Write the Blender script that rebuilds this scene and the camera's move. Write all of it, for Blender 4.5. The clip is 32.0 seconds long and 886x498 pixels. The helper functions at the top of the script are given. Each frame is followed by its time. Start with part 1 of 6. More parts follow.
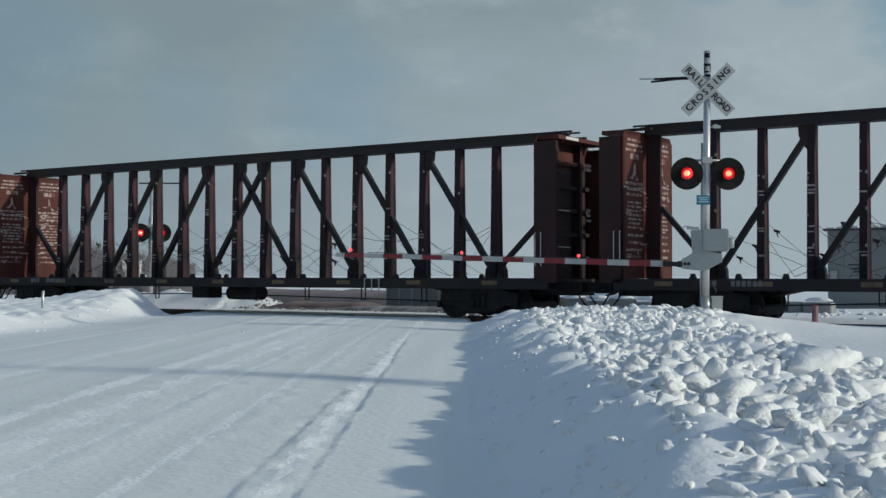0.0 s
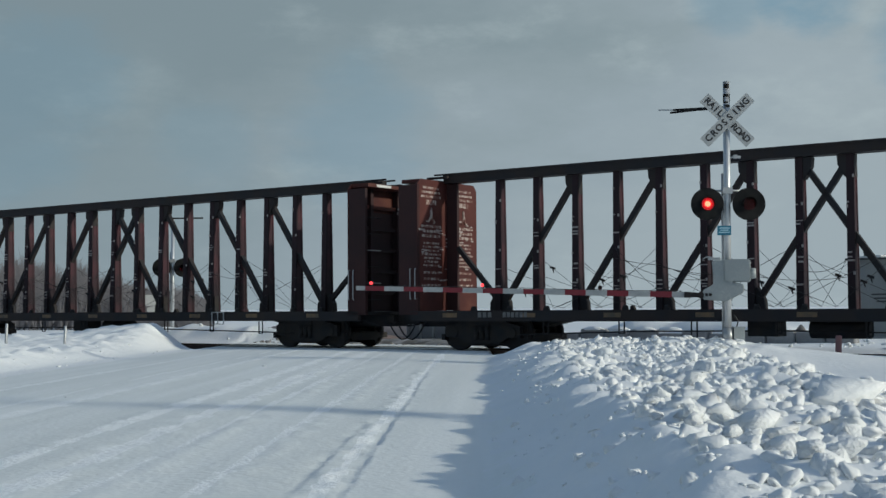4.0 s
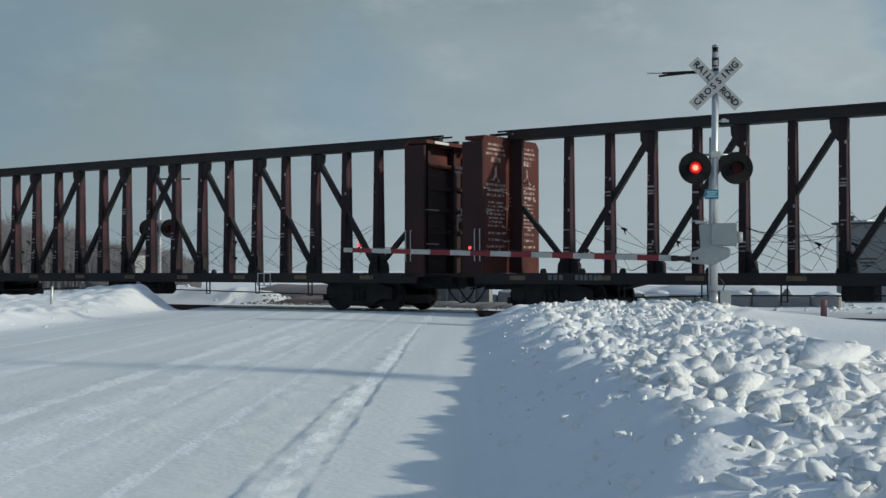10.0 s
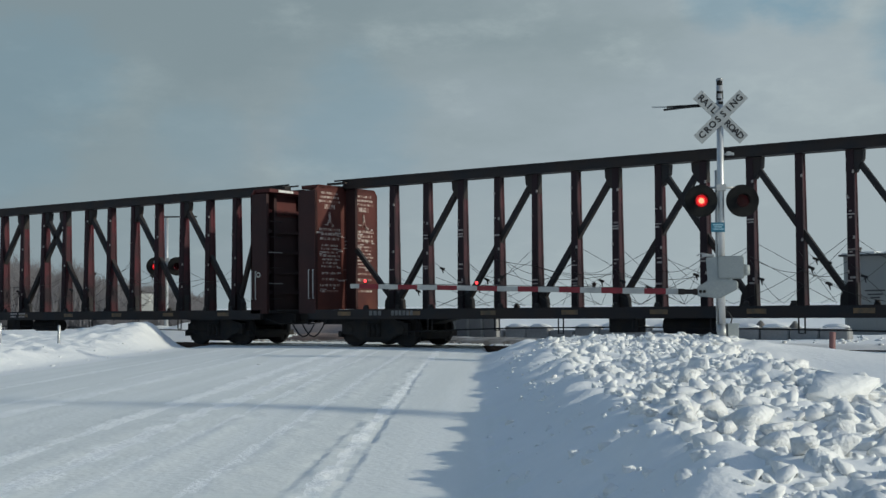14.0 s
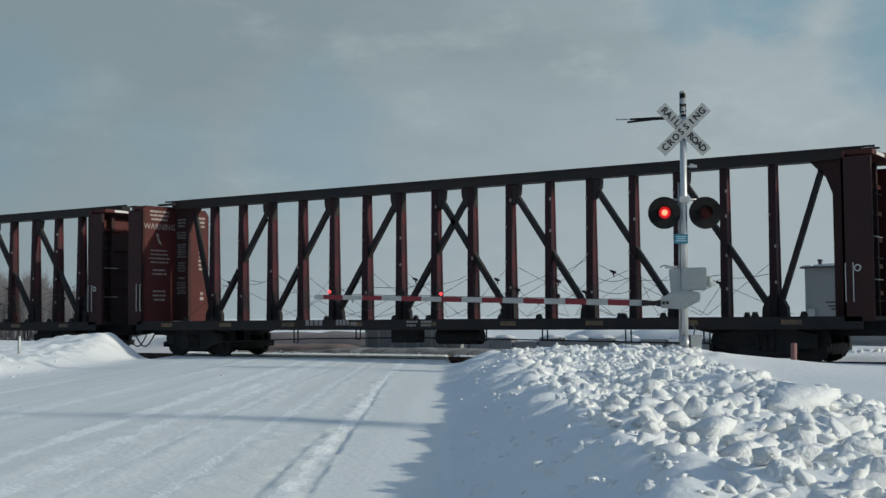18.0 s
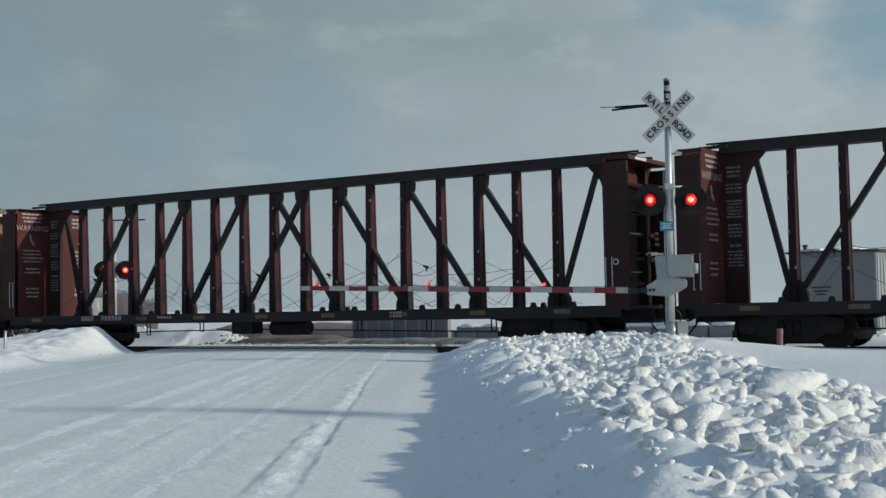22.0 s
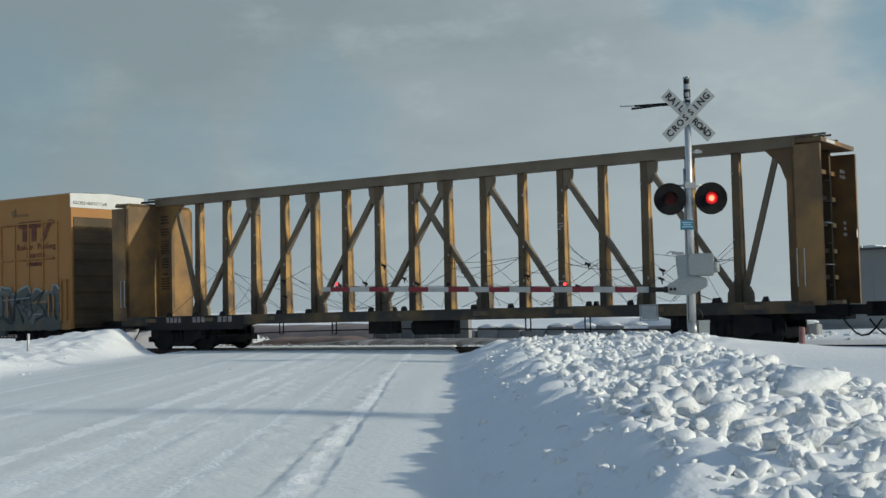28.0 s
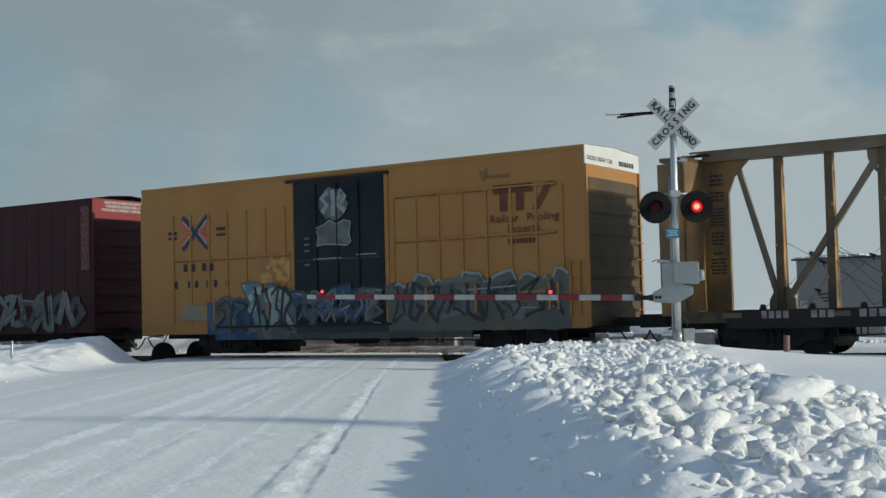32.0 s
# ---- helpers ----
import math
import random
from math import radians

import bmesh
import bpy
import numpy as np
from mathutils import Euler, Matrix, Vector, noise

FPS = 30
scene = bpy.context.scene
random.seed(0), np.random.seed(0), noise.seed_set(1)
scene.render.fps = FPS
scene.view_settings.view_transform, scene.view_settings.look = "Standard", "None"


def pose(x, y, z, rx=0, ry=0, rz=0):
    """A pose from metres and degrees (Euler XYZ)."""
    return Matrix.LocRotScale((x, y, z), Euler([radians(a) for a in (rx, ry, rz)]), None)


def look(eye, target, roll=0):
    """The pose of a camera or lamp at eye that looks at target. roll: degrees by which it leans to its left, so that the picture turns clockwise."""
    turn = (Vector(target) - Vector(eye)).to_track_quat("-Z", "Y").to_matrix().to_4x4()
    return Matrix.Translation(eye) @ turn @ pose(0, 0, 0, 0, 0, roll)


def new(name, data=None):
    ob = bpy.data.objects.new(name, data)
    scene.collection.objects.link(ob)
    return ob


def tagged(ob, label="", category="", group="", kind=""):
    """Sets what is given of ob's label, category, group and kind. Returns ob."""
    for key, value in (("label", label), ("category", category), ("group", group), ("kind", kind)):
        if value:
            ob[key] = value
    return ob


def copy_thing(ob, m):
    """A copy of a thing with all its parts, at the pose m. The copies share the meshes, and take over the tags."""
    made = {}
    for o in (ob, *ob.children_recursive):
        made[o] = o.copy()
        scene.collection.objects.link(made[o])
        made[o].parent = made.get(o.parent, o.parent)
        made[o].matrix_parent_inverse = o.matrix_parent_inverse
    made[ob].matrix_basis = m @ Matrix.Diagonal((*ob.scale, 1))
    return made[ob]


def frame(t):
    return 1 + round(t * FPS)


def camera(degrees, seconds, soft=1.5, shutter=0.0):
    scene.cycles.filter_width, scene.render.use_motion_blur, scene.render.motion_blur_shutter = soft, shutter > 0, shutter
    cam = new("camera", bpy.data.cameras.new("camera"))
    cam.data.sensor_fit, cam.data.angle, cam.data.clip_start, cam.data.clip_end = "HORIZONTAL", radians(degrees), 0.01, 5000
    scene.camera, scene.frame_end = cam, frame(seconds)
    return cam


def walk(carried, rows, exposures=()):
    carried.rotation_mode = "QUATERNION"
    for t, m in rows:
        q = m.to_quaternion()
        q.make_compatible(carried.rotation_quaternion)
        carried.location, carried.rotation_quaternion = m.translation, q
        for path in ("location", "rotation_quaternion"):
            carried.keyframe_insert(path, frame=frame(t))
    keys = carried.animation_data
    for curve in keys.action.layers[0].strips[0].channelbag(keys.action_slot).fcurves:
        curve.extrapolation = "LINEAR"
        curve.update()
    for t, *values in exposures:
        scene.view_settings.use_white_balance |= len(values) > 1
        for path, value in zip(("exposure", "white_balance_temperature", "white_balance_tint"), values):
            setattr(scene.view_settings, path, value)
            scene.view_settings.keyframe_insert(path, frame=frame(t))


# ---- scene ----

# camera: held at one place, turning slightly
TURNS = [
    (0.0, -0.91, 1.22, -0.05), (0.5, -0.14, 1.43, -0.18), (1.0, 0.24, 1.01, 0.67), (1.5, -0.49, 2.46, 1.16), (2.0, -0.02, 1.42, 0.73),
    (2.5, -0.48, 1.97, 0.53), (3.0, 0.13, 1.81, 0.55), (3.5, 0.27, 2.88, 0.12), (5.5, -1.13, 1.88, 1.72), (6.0, 0.1, 2.41, 0.98),
    (6.5, -0.45, 2.47, 0.64), (7.0, -0.6, 2.89, 0.91), (7.5, -0.8, 2.47, 0.46), (8.0, -0.28, 2.31, 0.3), (8.5, -0.44, 1.87, 0.36),
    (9.0, -0.21, 1.17, 0.43), (9.5, -0.0, 1.03, 0.07), (10.0, -0.54, 0.99, 0.07), (10.5, -0.64, 1.03, -0.02), (11.0, -0.38, 1.29, 0.49),
    (11.5, -0.62, 1.43, -0.02), (12.0, -0.05, 0.94, -0.34), (12.5, -0.13, 1.54, -0.09), (13.0, -0.3, 2.22, 0.23), (13.5, -0.56, 2.71, 0.26),
    (14.0, -0.22, 2.62, 0.57), (14.5, -0.35, 2.55, 0.91), (16.5, -1.11, 3.29, 0.95), (17.0, -0.62, 2.91, 1.28), (17.5, -1.66, 3.35, 0.46),
    (18.0, -1.86, 3.11, 0.49), (18.5, -1.48, 2.74, 1.15), (19.0, -0.96, 2.34, 1.65), (19.5, -0.6, 2.45, 1.57), (20.0, -1.02, 2.46, 1.36),
    (20.5, -1.23, 2.52, 1.63), (21.0, -1.25, 2.86, 1.56), (21.5, -2.03, 2.65, 1.35), (22.0, -2.46, 2.63, 1.18), (22.5, -2.79, 2.99, 0.79),
    (23.0, -3.3, 2.84, 1.07), (23.5, -4.12, 2.93, 1.16), (24.0, -4.31, 2.43, 1.3), (24.5, -4.29, 2.03, 1.62), (25.0, -3.66, 2.89, 1.2),
    (25.5, -2.54, 3.1, 1.4), (27.5, -1.49, 3.12, 1.49), (28.0, -1.52, 2.67, 1.51), (28.5, -1.29, 2.51, 1.3), (29.0, -1.28, 3.19, 1.44),
    (29.5, -2.29, 2.71, 1.5), (30.0, -2.22, 2.67, 1.84), (30.5, -1.94, 2.29, 1.66), (31.0, -2.44, 2.62, 1.45), (31.5, -2.31, 2.7, 1.77),
    (32.0, -2.18, 3.01, 1.42),
]
EYE = (0.0, 0.0, 1.1)
cam = camera(39.22, 32.0, soft=1.48)
walk(cam, [(t, pose(*EYE, 90 + p, r, y)) for t, y, p, r in TURNS], [(0.0, -0.03, 6330, 3), (9.0, -0.03, 6330, 3), (11.0, 0.03, 6430, 3), (25.0, 0.04, 6520, 3), (32.0, 0.12, 6560, 3)])

# ---- light: low winter sun from the right, broken cloud ----
SUN_TO = Vector((0.936, -0.352, 0.0)).normalized()
SUN_EL = radians(19)
world = bpy.data.worlds.new("world")
scene.world = world
world.use_nodes = True
wn, wl = world.node_tree.nodes, world.node_tree.links
wn.clear()
w_out = wn.new("ShaderNodeOutputWorld")
w_bg = wn.new("ShaderNodeBackground")
w_sky = wn.new("ShaderNodeTexSky")
w_sky.sky_type, w_sky.sun_disc = "NISHITA", False
w_sky.sun_elevation, w_sky.sun_rotation = SUN_EL, math.atan2(SUN_TO.x, SUN_TO.y)
w_tc = wn.new("ShaderNodeTexCoord")


def w_math(op, a, b=None, clamp=False):
    n = wn.new("ShaderNodeMath")
    n.operation, n.use_clamp = op, clamp
    for i, v in enumerate((a, b)):
        if v is None:
            continue
        if isinstance(v, (int, float)):
            n.inputs[i].default_value = v
        else:
            wl.new(v, n.inputs[i])
    return n.outputs[0]


def w_noise(scale, detail, rough, stretch, seed):
    m = wn.new("ShaderNodeMapping")
    m.inputs["Scale"].default_value = stretch
    m.inputs["Location"].default_value = seed
    wl.new(w_tc.outputs["Generated"], m.inputs["Vector"])
    n = wn.new("ShaderNodeTexNoise")
    n.inputs["Scale"].default_value, n.inputs["Detail"].default_value, n.inputs["Roughness"].default_value = scale, detail, rough
    wl.new(m.outputs[0], n.inputs["Vector"])
    return n.outputs["Fac"]


def w_ramp(v, stops):
    r = wn.new("ShaderNodeValToRGB")
    while len(r.color_ramp.elements) < len(stops):
        r.color_ramp.elements.new(0.5)
    for e, (p, c) in zip(r.color_ramp.elements, stops):
        e.position, e.color = p, (*c, 1)
    wl.new(v, r.inputs[0])
    return r.outputs[0]


def w_mix(f, a, b):
    m = wn.new("ShaderNodeMix")
    m.data_type = "RGBA"
    for s, v in ((m.inputs[0], f), (m.inputs[6], a), (m.inputs[7], b)):
        if isinstance(v, tuple):
            s.default_value = (*v, 1)
        elif isinstance(v, float):
            s.default_value = v
        else:
            wl.new(v, s)
    return m.outputs[2]


w_xyz = wn.new("ShaderNodeSeparateXYZ")
wl.new(w_tc.outputs["Generated"], w_xyz.inputs[0])
W_X, W_Y, W_Z = w_xyz.outputs


def w_soft(v, a, b):
    n = wn.new("ShaderNodeMapRange")
    n.interpolation_type = "SMOOTHSTEP"
    n.inputs["From Min"].default_value, n.inputs["From Max"].default_value = a, b
    wl.new(v, n.inputs["Value"])
    return n.outputs[0]


# a bank of cloud low over the view, thinning to clear winter sky higher up and behind
w_lift = w_math("ADD", W_Z, w_math("MULTIPLY", w_math("SUBTRACT", w_noise(5.5, 7, 0.6, (1, 1, 2.6), (2.3, 1.1, 0.4)), 0.5), 0.38))
w_lift = w_math("SUBTRACT", w_lift, w_math("MULTIPLY", W_X, 0.36))
w_body = w_ramp(w_lift, [(0.0, (0.352, 0.402, 0.445)), (0.08, (0.324, 0.376, 0.424)), (0.17, (0.286, 0.338, 0.376)), (0.27, (0.236, 0.29, 0.326))])
w_wisp = w_soft(w_noise(7.0, 8, 0.62, (1, 1, 2.2), (5.1, 0.3, 1.7)), 0.50, 0.72)
w_body = w_mix(w_math("MULTIPLY", w_wisp, 0.40), w_body, (0.47, 0.53, 0.56))
w_soft_noise = w_noise(9.0, 7, 0.6, (1, 1, 2.0), (0.75, 0.25, 0.30))


def w_near(d, inner, outer, amount):
    """How close the sky direction is to d, with a frayed edge."""
    n = wn.new("ShaderNodeVectorMath")
    n.operation = "DOT_PRODUCT"
    wl.new(w_tc.outputs["Generated"], n.inputs[0])
    n.inputs[1].default_value = Vector(d).normalized()
    v = w_math("ADD", n.outputs["Value"], w_math("MULTIPLY", w_math("SUBTRACT", w_soft_noise, 0.5), 2.2 * (1 - math.cos(radians(outer)))))
    return w_math("MULTIPLY", w_soft(v, math.cos(radians(outer)), math.cos(radians(inner))), amount)


w_gap = w_math("MAXIMUM", w_near((-0.075, 1, 0.142), 0.1, 4.4, 0.34), w_near((0.30, 1, 0.30), 1.5, 4.2, 0.8))
w_gap = w_math("MAXIMUM", w_gap, w_near((-0.19, 1, 0.128), 0.5, 3.0, 0.2))
w_gap = w_math("MAXIMUM", w_gap, w_near((0.41, 1, 0.215), 0.5, 3.4, 0.6))
w_gap = w_math("MAXIMUM", w_gap, w_near((0.23, 1, 0.255), 0.3, 2.2, 0.45))
w_gap = w_math("MAXIMUM", w_gap, w_near((-0.34, 1, 0.17), 1.0, 5.0, 0.30))
w_side = w_math("MULTIPLY", w_math("SUBTRACT", 1.0, w_soft(W_X, -0.34, 0.16)), w_soft(W_Y, 0.55, 0.9))
w_body = w_mix(w_math("MULTIPLY", w_side, 0.42), w_body, (0.20, 0.25, 0.29))
w_body = w_mix(w_near((-0.24, 1, 0.120), 1.0, 6.0, 0.40), w_body, (0.245, 0.305, 0.345))
w_body = w_mix(w_near((0.30, 1, 0.21), 0.5, 4.6, 0.18), w_body, (0.48, 0.525, 0.555))
w_body = w_mix(w_gap, w_body, (0.17, 0.295, 0.40))
w_open = w_soft(w_math("ADD", W_Z, w_math("MULTIPLY", w_math("SUBTRACT", w_noise(2.0, 4, 0.5, (1, 1, 1), (3, 1, 2)), 0.5), 0.4)), 0.32, 0.56)
w_scaled = wn.new("ShaderNodeVectorMath")
w_scaled.operation = "SCALE"
w_scaled.inputs["Scale"].default_value = 0.145
wl.new(w_sky.outputs[0], w_scaled.inputs[0])
w_colour = w_mix(w_open, w_body, w_scaled.outputs[0])
wl.new(w_colour, w_bg.inputs["Color"])
w_bg.inputs["Strength"].default_value = 1.0
wl.new(w_bg.outputs[0], w_out.inputs[0])

sun_data = bpy.data.lights.new("sun", "SUN")
sun_data.energy, sun_data.angle, sun_data.color = 2.6, radians(1.6), (1.0, 0.93, 0.80)
sun = new("sun", sun_data)
to_sun = SUN_TO * math.cos(SUN_EL) + Vector((0, 0, math.sin(SUN_EL)))
sun.matrix_world = look(to_sun * 60, (0, 0, 0))


# ---- materials ----
def mat(name, base, rough=0.7, metal=0.0, second=None, scale=3.0, cover=0.5, edge=0.15, bump=0.0, bump_scale=40.0,
        grain=0.12, third=None, third_scale=0.8, third_cover=0.65, stretch=(1, 1, 1), emit=0.0, spec=0.4, turn=0.0):
    """Base colour, a second colour in patches, a third in larger stains, fine grain and relief; in the thing's own space."""
    m = bpy.data.materials.new(name)
    m.use_nodes = True
    nt = m.node_tree
    b = nt.nodes["Principled BSDF"]
    b.inputs["Roughness"].default_value, b.inputs["Metallic"].default_value = rough, metal
    b.inputs["Specular IOR Level"].default_value = spec
    tc = nt.nodes.new("ShaderNodeTexCoord")
    mp = nt.nodes.new("ShaderNodeMapping")
    mp.inputs["Scale"].default_value = stretch
    tn = nt.nodes.new("ShaderNodeMapping")
    tn.inputs["Rotation"].default_value = (0, 0, turn)
    nt.links.new(tc.outputs["Object"], tn.inputs["Vector"])
    nt.links.new(tn.outputs[0], mp.inputs["Vector"])

    def noisy(sc, detail=5, flow=None):
        n = nt.nodes.new("ShaderNodeTexNoise")
        n.inputs["Scale"].default_value, n.inputs["Detail"].default_value = sc, detail
        nt.links.new((flow or mp).outputs[0], n.inputs["Vector"])
        return n.outputs["Fac"]

    def mixed(f, a, c):
        x = nt.nodes.new("ShaderNodeMix")
        x.data_type = "RGBA"
        nt.links.new(f, x.inputs[0])
        for s, v in ((x.inputs[6], a), (x.inputs[7], c)):
            if isinstance(v, tuple):
                s.default_value = (*v, 1)
            else:
                nt.links.new(v, s)
        return x.outputs[2]

    def step(v, at, wide):
        r = nt.nodes.new("ShaderNodeMapRange")
        r.inputs["From Min"].default_value, r.inputs["From Max"].default_value = at - wide, at + wide
        nt.links.new(v, r.inputs["Value"])
        return r.outputs[0]

    dark = tuple(c * (1 - 2 * grain) for c in base)
    col = mixed(step(noisy(bump_scale, 3, tn), 0.5, 0.25), dark, base)
    if second:
        col = mixed(step(noisy(scale), cover, edge), second, col)
    if third:
        col = mixed(step(noisy(third_scale), third_cover, 0.12), col, third)
    nt.links.new(col, b.inputs["Base Color"])
    if bump:
        bp = nt.nodes.new("ShaderNodeBump")
        bp.inputs["Strength"].default_value, bp.inputs["Distance"].default_value = 0.6, bump
        nt.links.new(noisy(bump_scale, 4, tn), bp.inputs["Height"])
        nt.links.new(bp.outputs[0], b.inputs["Normal"])
    if emit:
        b.inputs["Emission Color"].default_value = (*base, 1)
        b.inputs["Emission Strength"].default_value = emit
    return m


SNOW = mat("snow", (0.88, 0.885, 0.885), 0.85, second=(0.83, 0.84, 0.845), scale=0.9, bump=0.03, bump_scale=9, grain=0.015, spec=0.2)
SNOW_ROAD = mat("packed_snow", (0.89, 0.90, 0.885), 0.62, second=(0.79, 0.805, 0.785), scale=0.9, cover=0.50, edge=0.10, bump=0.012, bump_scale=16,
                grain=0.03, third=(0.76, 0.775, 0.76), third_scale=0.3, third_cover=0.56, stretch=(2.4, 0.09, 1), spec=0.25, turn=math.atan(0.031))
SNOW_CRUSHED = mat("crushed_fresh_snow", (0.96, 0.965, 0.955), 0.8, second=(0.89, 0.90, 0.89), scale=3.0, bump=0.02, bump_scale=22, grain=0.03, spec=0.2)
SNOW_CLUMP = mat("snow_clump", (0.845, 0.85, 0.85), 0.85, second=(0.78, 0.79, 0.795), scale=2.2, bump=0.03, bump_scale=5, grain=0.012, spec=0.2)
SNOW_RUBBLE = mat("broken_snow", (0.845, 0.85, 0.85), 0.85, second=(0.78, 0.79, 0.795), scale=3.0, bump=0.012, bump_scale=30, grain=0.012, spec=0.2)
FAR_METAL = mat("dull_dark_metal", (0.09, 0.092, 0.10), 0.6, 0.3, (0.06, 0.06, 0.065), 2.0)
GRAVEL = mat("grey_gravel", (0.29, 0.28, 0.27), 0.9, second=(0.16, 0.15, 0.14), scale=2.4, edge=0.06, bump=0.03, bump_scale=20, third=(0.42, 0.42, 0.43), third_scale=1.7, third_cover=0.62)
PALE_EARTH = mat("pale_pinkish_earth", (0.30, 0.25, 0.235), 0.9, second=(0.24, 0.20, 0.19), scale=0.8, bump=0.03, bump_scale=7)
STENCIL_GREY = mat("faded_grey_stencil", (0.20, 0.20, 0.20), 0.6, second=(0.11, 0.11, 0.11), scale=7, cover=0.5)
STEEL_BLACK = mat("grimy_black_steel", (0.026, 0.026, 0.030), 0.62, 0.0, (0.034, 0.026, 0.024), 1.6, 0.5, bump=0.004, spec=0.2)
TRUCK_BLACK = mat("greasy_black_steel", (0.024, 0.025, 0.029), 0.7, 0.0, (0.035, 0.030, 0.027), 3.0, 0.5, spec=0.2)
POST_BROWN = mat("weathered_brown_steel", (0.075, 0.027, 0.036), 0.6, 0.0, (0.024, 0.015, 0.020), 0.9, 0.52, 0.1, bump=0.003, spec=0.2)
BULK_ORANGE = mat("faded_orange_brown_steel", (0.105, 0.030, 0.024), 0.65, 0.0, (0.060, 0.019, 0.018), 1.2, 0.50, 0.2, bump=0.003,
                  third=(0.13, 0.055, 0.038), third_scale=0.6, spec=0.2)
POST_RED = mat("dark_red_steel", (0.085, 0.016, 0.025), 0.58, 0.0, (0.020, 0.012, 0.017), 0.9, 0.50, 0.1, bump=0.003, spec=0.2)
BULK_RED = mat("dull_red_steel", (0.105, 0.028, 0.027), 0.6, 0.0, (0.060, 0.019, 0.020), 1.0, 0.45, 0.2, bump=0.003, spec=0.2)
POST_YELLOW = mat("grimy_yellow_steel", (0.60, 0.35, 0.115), 0.6, 0.0, (0.13, 0.09, 0.055), 1.0, 0.48, 0.10, bump=0.003, grain=0.2)
BULK_YELLOW = mat("stained_yellow_steel", (0.46, 0.25, 0.075), 0.6, 0.0, (0.27, 0.155, 0.06), 1.1, 0.47, 0.18, bump=0.003,
                  third=(0.15, 0.095, 0.05), third_scale=0.8, third_cover=0.46)
SILL_YELLOW = mat("rusty_sill_steel", (0.17, 0.11, 0.05), 0.65, 0.0, (0.045, 0.040, 0.036), 1.2, 0.56, 0.1)
# flange colours with the shade of the posts' road side painted in
SHADE_BROWN = mat("shaded_brown_flange", (0.034, 0.018, 0.023), 0.65, 0.0, (0.018, 0.014, 0.017), 1.1, 0.5, 0.12, spec=0.2)
SHADE_RED = mat("shaded_red_flange", (0.036, 0.013, 0.018), 0.65, 0.0, (0.018, 0.013, 0.016), 1.1, 0.5, 0.12, spec=0.2)
SHADE_TAN = mat("shaded_tan_flange", (0.17, 0.115, 0.06), 0.65, 0.0, (0.07, 0.052, 0.036), 1.1, 0.52, 0.12)
# darker red for the road-side corner posts and the web plates
DARKER_RED = mat("darker_red_plate", (0.052, 0.022, 0.022), 0.65, 0.0, (0.032, 0.017, 0.018), 1.0, 0.5, 0.15, bump=0.003, spec=0.2)
TAN_STEEL = mat("grimy_tan_steel", (0.23, 0.18, 0.125), 0.65, 0.0, (0.15, 0.115, 0.08), 1.4, 0.5, 0.15, bump=0.003)
BOX_YELLOW = mat("dusty_yellow_paint", (0.44, 0.207, 0.060), 0.55, 0.0, (0.36, 0.165, 0.048), 1.5, 0.45, 0.2, bump=0.002,
                 third=(0.38, 0.20, 0.06), third_scale=0.7, third_cover=0.62, stretch=(1, 1, 0.25))
BOX_MAROON = mat("dull_maroon_paint", (0.050, 0.012, 0.016), 0.5, 0.0, (0.034, 0.010, 0.013), 0.8, 0.45, 0.2, bump=0.002, spec=0.2)
BOX_LIT_RED = mat("sunlit_red_paint", (0.26, 0.03, 0.03), 0.5, 0.0, (0.18, 0.025, 0.025), 0.8, 0.45, 0.2)
DOOR_DARK = mat("dark_blue_green_door_paint", (0.010, 0.017, 0.023), 0.5, 0.0, (0.018, 0.025, 0.03), 1.0, 0.5, spec=0.2)
WHITE_PAINT = mat("white_paint", (0.76, 0.76, 0.74), 0.5, second=(0.62, 0.62, 0.60), scale=3)
STENCIL = mat("worn_white_stencil", (0.40, 0.36, 0.35), 0.6, second=(0.20, 0.14, 0.13), scale=6, cover=0.42)
STENCIL_WORN = mat("rubbed_pale_stencil", (0.44, 0.37, 0.34), 0.65, second=(0.15, 0.07, 0.06), scale=7, cover=0.50, edge=0.06)
STENCIL_DARK = mat("dark_stencil", (0.035, 0.03, 0.028), 0.6)
LOGO_WHITE = mat("white_logo_paint", (0.5, 0.5, 0.5), 0.5)
STENCIL_RED = mat("dark_red_lettering", (0.12, 0.028, 0.02), 0.55, second=(0.17, 0.05, 0.025), scale=4)
LOGO_BLUE = mat("navy_logo_paint", (0.028, 0.038, 0.10), 0.5)
LOGO_ORANGE = mat("orange_logo_paint", (0.55, 0.13, 0.07), 0.5)
REFLECT_YELLOW = mat("faded_yellow_reflector", (0.21, 0.125, 0.06), 0.5, second=(0.09, 0.07, 0.05), scale=5)
GALV = mat("galvanised_steel", (0.52, 0.53, 0.54), 0.42, 0.6, (0.40, 0.41, 0.42), 6.0, 0.5, bump=0.002)
ALU = mat("bare_aluminium_mast", (0.66, 0.67, 0.68), 0.38, 0.55, (0.52, 0.53, 0.54), 3.0, 0.5)
GREY_CAST = mat("light_grey_cast_housing", (0.360, 0.389, 0.396), 0.5, 0.1, (0.288, 0.317, 0.324), 3.0, 0.45)
SIGN_WHITE = mat("sign_white", (0.40, 0.42, 0.43), 0.45, second=(0.36, 0.38, 0.39), scale=5)
SIGN_BLACK = mat("sign_black", (0.02, 0.02, 0.022), 0.5)
SIGN_BLUE = mat("sign_blue", (0.035, 0.18, 0.27), 0.4, second=(0.03, 0.14, 0.22), scale=8)
LAMP_BLACK = mat("matt_black_backplate", (0.008, 0.009, 0.010), 0.6, second=(0.018, 0.018, 0.018), scale=5, spec=0.12)
